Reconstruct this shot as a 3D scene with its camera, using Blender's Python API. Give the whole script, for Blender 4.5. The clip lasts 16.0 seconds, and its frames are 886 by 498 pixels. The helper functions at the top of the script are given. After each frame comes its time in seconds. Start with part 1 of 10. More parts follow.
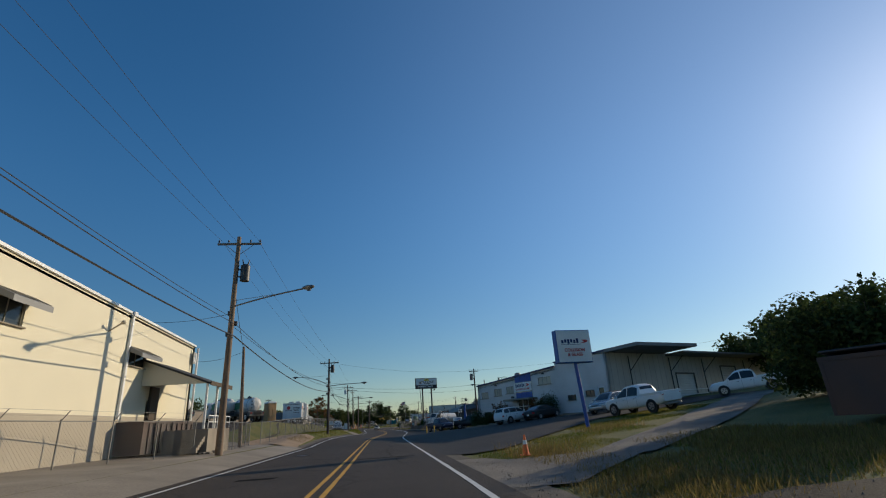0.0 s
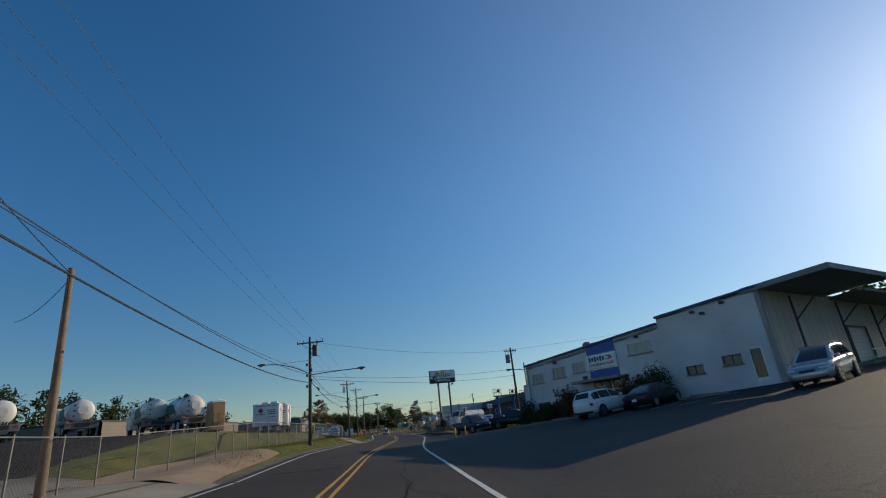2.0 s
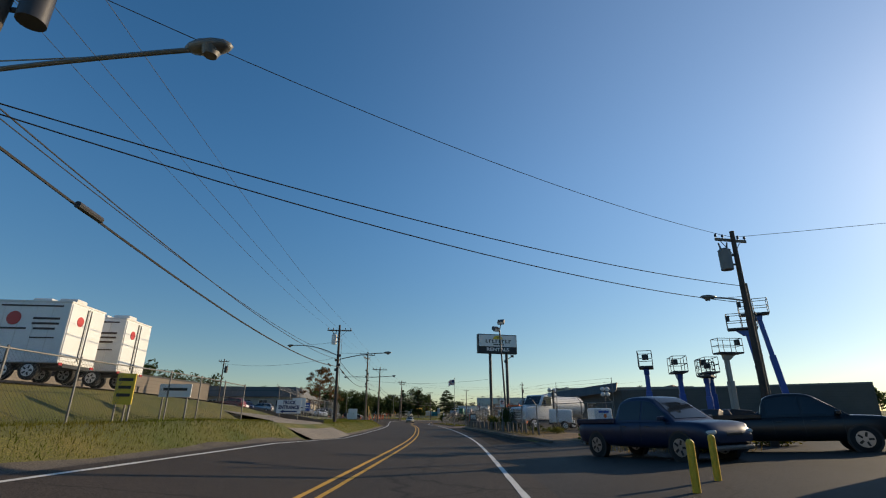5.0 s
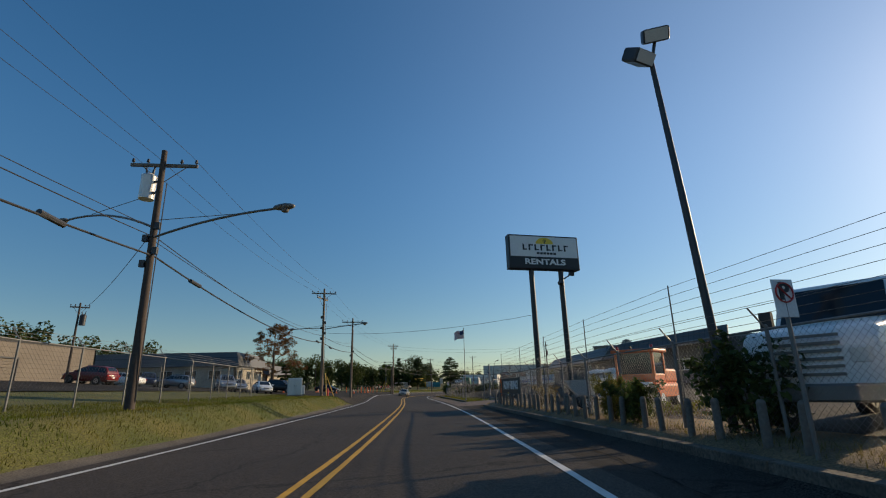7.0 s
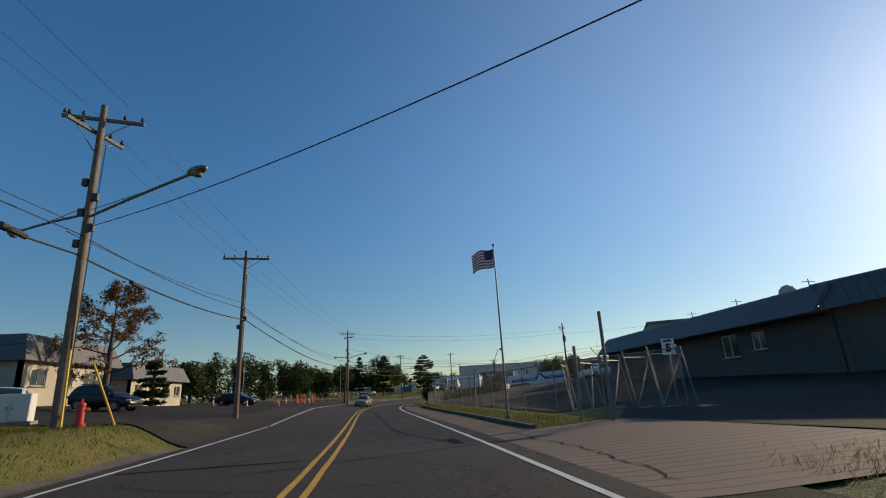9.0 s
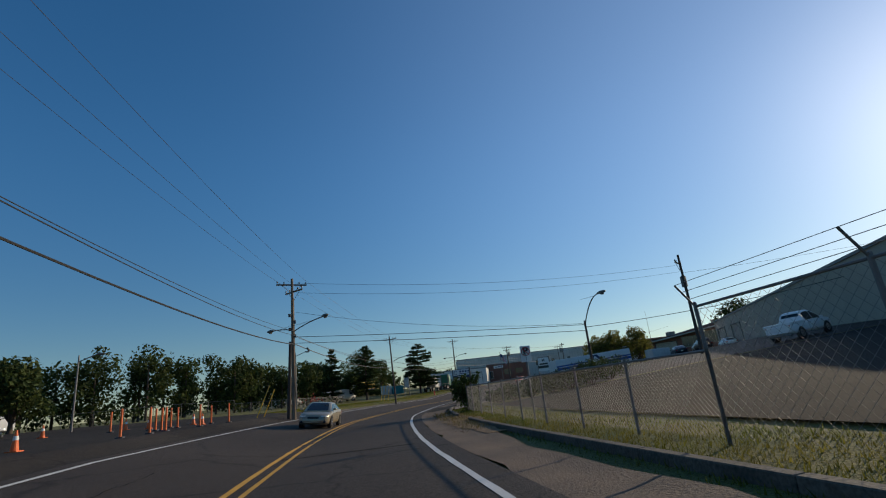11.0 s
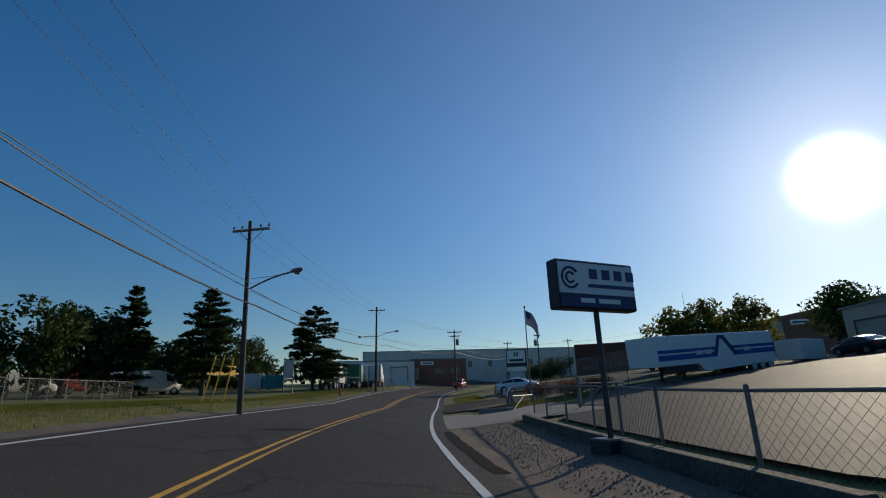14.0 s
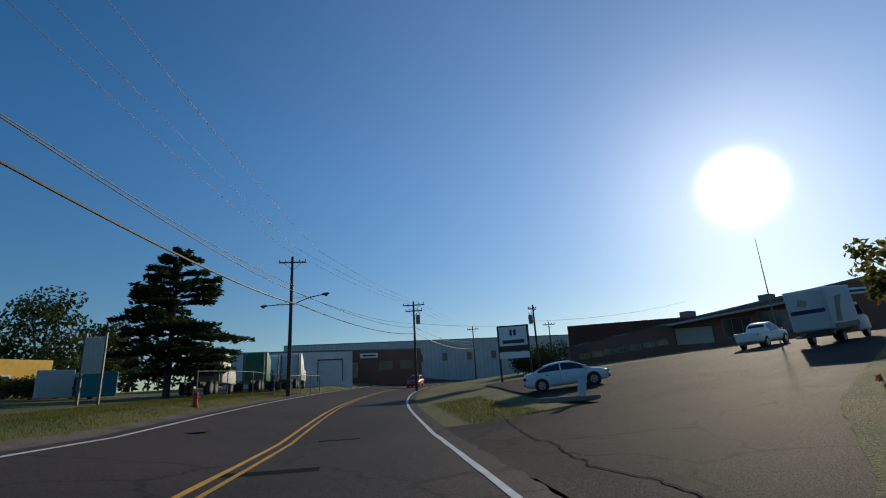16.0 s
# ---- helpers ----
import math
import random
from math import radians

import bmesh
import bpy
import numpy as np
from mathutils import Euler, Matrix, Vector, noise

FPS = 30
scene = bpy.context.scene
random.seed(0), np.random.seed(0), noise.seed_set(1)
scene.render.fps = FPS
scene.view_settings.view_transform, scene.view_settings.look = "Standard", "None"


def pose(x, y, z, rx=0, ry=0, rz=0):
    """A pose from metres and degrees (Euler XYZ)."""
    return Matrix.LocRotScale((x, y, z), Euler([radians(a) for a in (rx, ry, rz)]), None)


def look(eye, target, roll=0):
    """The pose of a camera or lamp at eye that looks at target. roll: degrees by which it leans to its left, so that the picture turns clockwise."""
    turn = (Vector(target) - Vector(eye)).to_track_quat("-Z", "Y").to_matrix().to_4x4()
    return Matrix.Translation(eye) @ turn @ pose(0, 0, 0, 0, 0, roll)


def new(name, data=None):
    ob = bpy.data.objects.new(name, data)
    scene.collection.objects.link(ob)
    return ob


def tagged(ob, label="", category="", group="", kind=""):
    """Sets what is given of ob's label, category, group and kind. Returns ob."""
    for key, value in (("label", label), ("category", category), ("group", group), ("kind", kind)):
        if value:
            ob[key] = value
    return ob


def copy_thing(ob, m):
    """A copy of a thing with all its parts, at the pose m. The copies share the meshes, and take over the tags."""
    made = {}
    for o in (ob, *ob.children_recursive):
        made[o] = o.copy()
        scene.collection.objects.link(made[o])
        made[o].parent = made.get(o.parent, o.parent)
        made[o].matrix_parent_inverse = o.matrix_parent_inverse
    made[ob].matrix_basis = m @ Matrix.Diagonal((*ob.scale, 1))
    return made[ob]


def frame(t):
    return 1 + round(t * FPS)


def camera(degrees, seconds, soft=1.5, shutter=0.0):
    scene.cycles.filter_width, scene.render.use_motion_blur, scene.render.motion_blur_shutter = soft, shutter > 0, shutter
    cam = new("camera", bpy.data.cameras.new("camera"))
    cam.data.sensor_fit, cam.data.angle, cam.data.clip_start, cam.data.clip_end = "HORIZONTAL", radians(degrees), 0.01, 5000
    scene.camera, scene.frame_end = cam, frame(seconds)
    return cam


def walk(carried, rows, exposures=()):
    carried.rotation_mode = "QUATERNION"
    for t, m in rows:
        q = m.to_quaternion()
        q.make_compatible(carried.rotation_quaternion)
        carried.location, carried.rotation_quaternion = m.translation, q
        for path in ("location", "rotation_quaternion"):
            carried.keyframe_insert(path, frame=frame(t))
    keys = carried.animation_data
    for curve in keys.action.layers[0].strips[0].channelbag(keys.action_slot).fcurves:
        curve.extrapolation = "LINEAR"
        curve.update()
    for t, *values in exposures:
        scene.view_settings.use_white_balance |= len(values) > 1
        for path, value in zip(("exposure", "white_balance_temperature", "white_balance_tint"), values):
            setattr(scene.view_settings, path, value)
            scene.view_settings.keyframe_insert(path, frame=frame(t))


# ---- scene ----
cam = camera(85.0, 16.0, soft=1.1)
# seconds, place, yaw, pitch, roll
PATH = [
    (0.0, 0.000, 0.000, 1.369, -7.27, 19.72, -3.45),
    (0.5, -0.111, 5.333, 1.372, -11.12, 15.13, -5.07),
    (1.0, -0.178, 10.600, 1.358, -10.77, 18.23, -7.91),
    (1.5, -0.137, 16.239, 1.330, -9.00, 21.42, -6.60),
    (2.0, 0.019, 22.928, 1.354, -6.94, 19.90, -6.03),
    (2.5, 0.109, 29.561, 1.337, -4.96, 18.53, -4.92),
    (3.0, 0.162, 35.888, 1.334, -3.82, 19.11, -2.47),
    (3.5, 0.136, 42.318, 1.333, -2.90, 23.29, -1.29),
    (4.0, -0.000, 50.037, 1.358, -2.07, 15.40, 0.01),
    (4.2, -0.048, 52.801, 1.335, -1.95, 17.02, -0.01),
    (6.3, 1.900, 85.473, 1.349, -0.75, 20.02, 1.15),
    (6.5, 1.781, 89.113, 1.359, -1.38, 17.46, -0.44),
    (7.0, 1.423, 98.054, 1.348, -1.63, 16.20, -1.30),
    (7.5, 1.009, 106.747, 1.347, -2.33, 16.42, -2.31),
    (8.0, 0.820, 115.687, 1.353, -3.60, 17.15, -3.38),
    (8.5, 0.683, 124.610, 1.350, -5.05, 15.79, -3.96),
    (9.0, 0.388, 133.643, 1.347, -6.00, 16.58, -3.18),
    (9.2, 0.246, 137.146, 1.346, -5.63, 16.23, -2.88),
    (11.3, -0.672, 178.614, 1.350, -9.34, 16.74, -6.91),
    (11.5, -0.640, 182.325, 1.349, -9.87, 16.93, -7.33),
    (12.0, -0.502, 191.097, 1.351, -12.80, 16.18, -8.10),
    (12.5, -0.249, 199.093, 1.355, -14.84, 16.17, -3.29),
    (13.0, 0.414, 206.922, 1.350, -16.04, 14.47, -1.80),
    (13.5, 1.357, 214.277, 1.368, -17.04, 16.65, -1.28),
    (14.0, 2.447, 221.578, 1.347, -19.99, 16.31, -1.75),
    (14.5, 4.001, 228.285, 1.322, -23.27, 15.98, -3.52),
    (15.0, 5.094, 235.033, 1.338, -26.28, 16.86, -4.72),
    (15.5, 7.310, 242.072, 1.346, -27.25, 16.36, -5.07),
    (16.0, 9.928, 249.489, 1.370, -27.91, 16.08, -3.34),
]
walk(cam, [(t, pose(x, y, z, 90 + pitch, 0, yaw) @ pose(0, 0, 0, 0, 0, roll)) for t, x, y, z, yaw, pitch, roll in PATH],
     [(0.0, -0.12, 6400, 8), (2.0, -0.1, 6380, 8), (3.5, 0.18, 6700, 9), (4.1, 0.25, 7100, 10), (6.5, 0.1, 7150, 10), (9.0, 0.1, 7050, 10), (12.0, -0.22, 6250, 8), (13.2, -0.24, 6150, 8), (14.0, -0.34, 6100, 8), (14.6, -0.27, 6100, 8), (16.0, -0.28, 6150, 8)])

# ---- light ----
SUN_AZ, SUN_EL = radians(61.5), radians(18.0)
sun_dir = Vector((math.sin(SUN_AZ) * math.cos(SUN_EL), math.cos(SUN_AZ) * math.cos(SUN_EL), math.sin(SUN_EL)))
world = bpy.data.worlds.new("sky")
scene.world = world
world.use_nodes = True
wn = world.node_tree
wn.nodes.clear()
sky = wn.nodes.new("ShaderNodeTexSky")
sky.sky_type, sky.sun_disc = "NISHITA", False
sky.sun_elevation, sky.sun_rotation = SUN_EL, SUN_AZ
sky.air_density, sky.dust_density, sky.ozone_density, sky.altitude = 1.0, 0.25, 3.0, 200
bgn = wn.nodes.new("ShaderNodeBackground")
bgn.inputs["Strength"].default_value = 0.125
wout = wn.nodes.new("ShaderNodeOutputWorld")
# the low sun's own aureole in the hazy air
geo = wn.nodes.new("ShaderNodeTexCoord")
dot = wn.nodes.new("ShaderNodeVectorMath")
dot.operation = "DOT_PRODUCT"
dot.inputs[1].default_value = sun_dir
wn.links.new(geo.outputs["Generated"], dot.inputs[0])


def sky_math(op, a, b):
    n = wn.nodes.new("ShaderNodeMath")
    n.operation = op
    for i, v in enumerate((a, b)):
        if hasattr(v, "node"):
            wn.links.new(v, n.inputs[i])
        else:
            n.inputs[i].default_value = v
    return n.outputs[0]


near_sun = sky_math("MAXIMUM", dot.outputs["Value"], 0.0)
core = sky_math("MULTIPLY", sky_math("POWER", near_sun, 1900.0), 25.0)
halo = sky_math("ADD", sky_math("MULTIPLY", sky_math("POWER", near_sun, 60.0), 0.16), sky_math("MULTIPLY", sky_math("POWER", near_sun, 3.0), 0.135))
glow = wn.nodes.new("ShaderNodeBackground")
glow.inputs["Color"].default_value = (1.0, 0.96, 0.9, 1)
wn.links.new(sky_math("ADD", core, halo), glow.inputs["Strength"])
both = wn.nodes.new("ShaderNodeAddShader")
hsv = wn.nodes.new("ShaderNodeHueSaturation")
hsv.inputs["Saturation"].default_value = 1.25
hsv.inputs["Hue"].default_value = 0.5
wn.links.new(sky.outputs[0], hsv.inputs["Color"])
# the air is clear: the sky pales only a little towards the horizon
alt = wn.nodes.new("ShaderNodeSeparateXYZ")
wn.links.new(geo.outputs["Generated"], alt.inputs[0])
clear_air = wn.nodes.new("ShaderNodeMapRange")
clear_air.interpolation_type = "SMOOTHSTEP"
for i, v in enumerate((0.0, 0.5, 0.68, 1.0)):
    clear_air.inputs[i + 1].default_value = v
wn.links.new(alt.outputs[2], clear_air.inputs[0])
dim = wn.nodes.new("ShaderNodeVectorMath")
dim.operation = "SCALE"
wn.links.new(hsv.outputs[0], dim.inputs[0])
wn.links.new(clear_air.outputs[0], dim.inputs[3])
wn.links.new(dim.outputs[0], bgn.inputs[0])
wn.links.new(bgn.outputs[0], both.inputs[0])
wn.links.new(glow.outputs[0], both.inputs[1])
wn.links.new(both.outputs[0], wout.inputs[0])
lamp = bpy.data.lights.new("sun", "SUN")
lamp.energy, lamp.angle, lamp.color = 3.9, radians(0.5), (1.0, 0.82, 0.58)
sun = new("sun", lamp)
sun.matrix_world = look(sun_dir * 200, (0, 0, 0))
scene.view_settings.exposure = 0.0


# ---- materials ----
def mat(name, color, rough=0.6, metal=0.0, dark=0.75, grain=30.0, blotch=0.6, bump=0.15, second=None, spread=0.5, island=0.0, dist=0.01, amp=None):
    """A surface with fine grain and large blotches; second: a colour that the blotches run to."""
    amp = amp if amp is not None else 0.2 if rough >= 0.85 else 0.07
    m = bpy.data.materials.new(name)
    m.use_nodes = True
    nt = m.node_tree
    b = nt.nodes["Principled BSDF"]
    tc = nt.nodes.new("ShaderNodeTexCoord")
    n1, n2 = nt.nodes.new("ShaderNodeTexNoise"), nt.nodes.new("ShaderNodeTexNoise")
    n1.inputs["Scale"].default_value, n1.inputs["Detail"].default_value = grain, 4
    n2.inputs["Scale"].default_value, n2.inputs["Detail"].default_value = blotch, 6
    for n in (n1, n2):
        nt.links.new(tc.outputs["Object"], n.inputs["Vector"])
    r = nt.nodes.new("ShaderNodeMapRange")
    r.inputs[1].default_value, r.inputs[2].default_value = 0.5 - spread / 2, 0.5 + spread / 2
    nt.links.new(n2.outputs["Fac"], r.inputs[0])
    mix = nt.nodes.new("ShaderNodeMix")
    mix.data_type = "RGBA"
    c2 = second or tuple(c * dark for c in color)
    mix.inputs[6].default_value, mix.inputs[7].default_value = (*color, 1), (*c2, 1)
    nt.links.new(r.outputs[0], mix.inputs[0])
    r2 = nt.nodes.new("ShaderNodeMapRange")
    r2.inputs[1].default_value, r2.inputs[2].default_value, r2.inputs[3].default_value, r2.inputs[4].default_value = 0.3, 0.7, 1 - amp, 1 + amp
    nt.links.new(n1.outputs["Fac"], r2.inputs[0])
    mul = nt.nodes.new("ShaderNodeVectorMath")
    mul.operation = "SCALE"
    nt.links.new(mix.outputs[2], mul.inputs[0])
    nt.links.new(r2.outputs[0], mul.inputs[3])
    out = mul.outputs[0]
    if island:
        oi = nt.nodes.new("ShaderNodeNewGeometry")
        r3 = nt.nodes.new("ShaderNodeMapRange")
        r3.inputs[3].default_value, r3.inputs[4].default_value = 1 - island, 1 + island
        nt.links.new(oi.outputs["Random Per Island"], r3.inputs[0])
        mul2 = nt.nodes.new("ShaderNodeVectorMath")
        mul2.operation = "SCALE"
        nt.links.new(out, mul2.inputs[0])
        nt.links.new(r3.outputs[0], mul2.inputs[3])
        out = mul2.outputs[0]
    nt.links.new(out, b.inputs["Base Color"])
    b.inputs["Roughness"].default_value, b.inputs["Metallic"].default_value = rough, metal
    if bump:
        bp = nt.nodes.new("ShaderNodeBump")
        bp.inputs["Strength"].default_value, bp.inputs["Distance"].default_value = bump, dist
        nt.links.new(n1.outputs["Fac"], bp.inputs["Height"])
        nt.links.new(bp.outputs[0], b.inputs["Normal"])
    return m


def asphalt(name, color, second, crack=0.35, seam=0.25, rough=0.8, grain=38, amp=0.5, relief=0.018, gloss=0.18):
    """Road surface: aggregate, worn patches and a net of fine cracks."""
    m = mat(name, color, rough, 0, grain=grain, blotch=0.16, bump=0.8, second=second, spread=0.45, dist=relief, amp=amp)
    m.node_tree.nodes["Principled BSDF"].inputs["Specular IOR Level"].default_value = gloss
    nt = m.node_tree
    b = nt.nodes["Principled BSDF"]
    tc = nt.nodes.new("ShaderNodeTexCoord")
    warp = nt.nodes.new("ShaderNodeTexNoise")
    warp.inputs["Scale"].default_value, warp.inputs["Detail"].default_value = 0.8, 5
    nt.links.new(tc.outputs["Object"], warp.inputs["Vector"])
    add = nt.nodes.new("ShaderNodeVectorMath")
    add.operation = "MULTIPLY_ADD"
    nt.links.new(warp.outputs["Color"], add.inputs[0])
    add.inputs[1].default_value = (1.6, 1.6, 0)
    nt.links.new(tc.outputs["Object"], add.inputs[2])
    v = nt.nodes.new("ShaderNodeTexVoronoi")
    v.feature = "DISTANCE_TO_EDGE"
    v.inputs["Scale"].default_value = seam
    nt.links.new(add.outputs[0], v.inputs["Vector"])
    r = nt.nodes.new("ShaderNodeMapRange")
    r.inputs[1].default_value, r.inputs[2].default_value, r.inputs[3].default_value, r.inputs[4].default_value = 0.0, 0.012, 1 - crack, 1.0
    nt.links.new(v.outputs["Distance"], r.inputs[0])
    old = b.inputs["Base Color"].links[0].from_socket
    mul = nt.nodes.new("ShaderNodeVectorMath")
    mul.operation = "SCALE"
    nt.links.new(old, mul.inputs[0])
    nt.links.new(r.outputs[0], mul.inputs[3])
    nt.links.new(mul.outputs[0], b.inputs["Base Color"])
    return m


def glass(name, color=(0.02, 0.025, 0.03), rough=0.05):
    m = bpy.data.materials.new(name)
    m.use_nodes = True
    b = m.node_tree.nodes["Principled BSDF"]
    b.inputs["Base Color"].default_value = (*color, 1)
    b.inputs["Roughness"].default_value, b.inputs["IOR"].default_value = rough, 1.5
    return m


def banded(name, color, gap, period, axis=2, width=0.12, rough=0.6, metal=0.0, bump=0.1, grain=25, amp=None):
    """Cladding or block courses: thin dark joints at an even period along an axis."""
    m = mat(name, color, rough, metal, grain=grain, blotch=0.4, bump=bump, amp=amp)
    nt = m.node_tree
    b = nt.nodes["Principled BSDF"]
    tc, sep = nt.nodes.new("ShaderNodeTexCoord"), nt.nodes.new("ShaderNodeSeparateXYZ")
    nt.links.new(tc.outputs["Object"], sep.inputs[0])
    a, f, g = (nt.nodes.new("ShaderNodeMath") for _ in range(3))
    a.operation, f.operation, g.operation = "DIVIDE", "FRACT", "LESS_THAN"
    a.inputs[1].default_value, g.inputs[1].default_value = period, width
    nt.links.new(sep.outputs[axis], a.inputs[0])
    nt.links.new(a.outputs[0], f.inputs[0])
    nt.links.new(f.outputs[0], g.inputs[0])
    mix = nt.nodes.new("ShaderNodeMix")
    mix.data_type = "RGBA"
    nt.links.new(g.outputs[0], mix.inputs[0])
    nt.links.new(b.inputs["Base Color"].links[0].from_socket, mix.inputs[6])
    mix.inputs[7].default_value = (*gap, 1)
    nt.links.new(mix.outputs[2], b.inputs["Base Color"])
    return m


def leafy(name, color, second, trans=0.35):
    m = mat(name, color, 0.75, 0, grain=3, blotch=0.35, bump=0, second=second, spread=0.3, island=0.45)
    b = m.node_tree.nodes["Principled BSDF"]
    b.inputs["Specular IOR Level"].default_value = 0.2
    nt = m.node_tree
    t, mx = nt.nodes.new("ShaderNodeBsdfTranslucent"), nt.nodes.new("ShaderNodeMixShader")
    nt.links.new(b.inputs["Base Color"].links[0].from_socket, t.inputs["Color"])
    mx.inputs[0].default_value = trans
    nt.links.new(b.outputs[0], mx.inputs[1])
    nt.links.new(t.outputs[0], mx.inputs[2])
    nt.links.new(mx.outputs[0], nt.nodes["Material Output"].inputs[0])
    return m


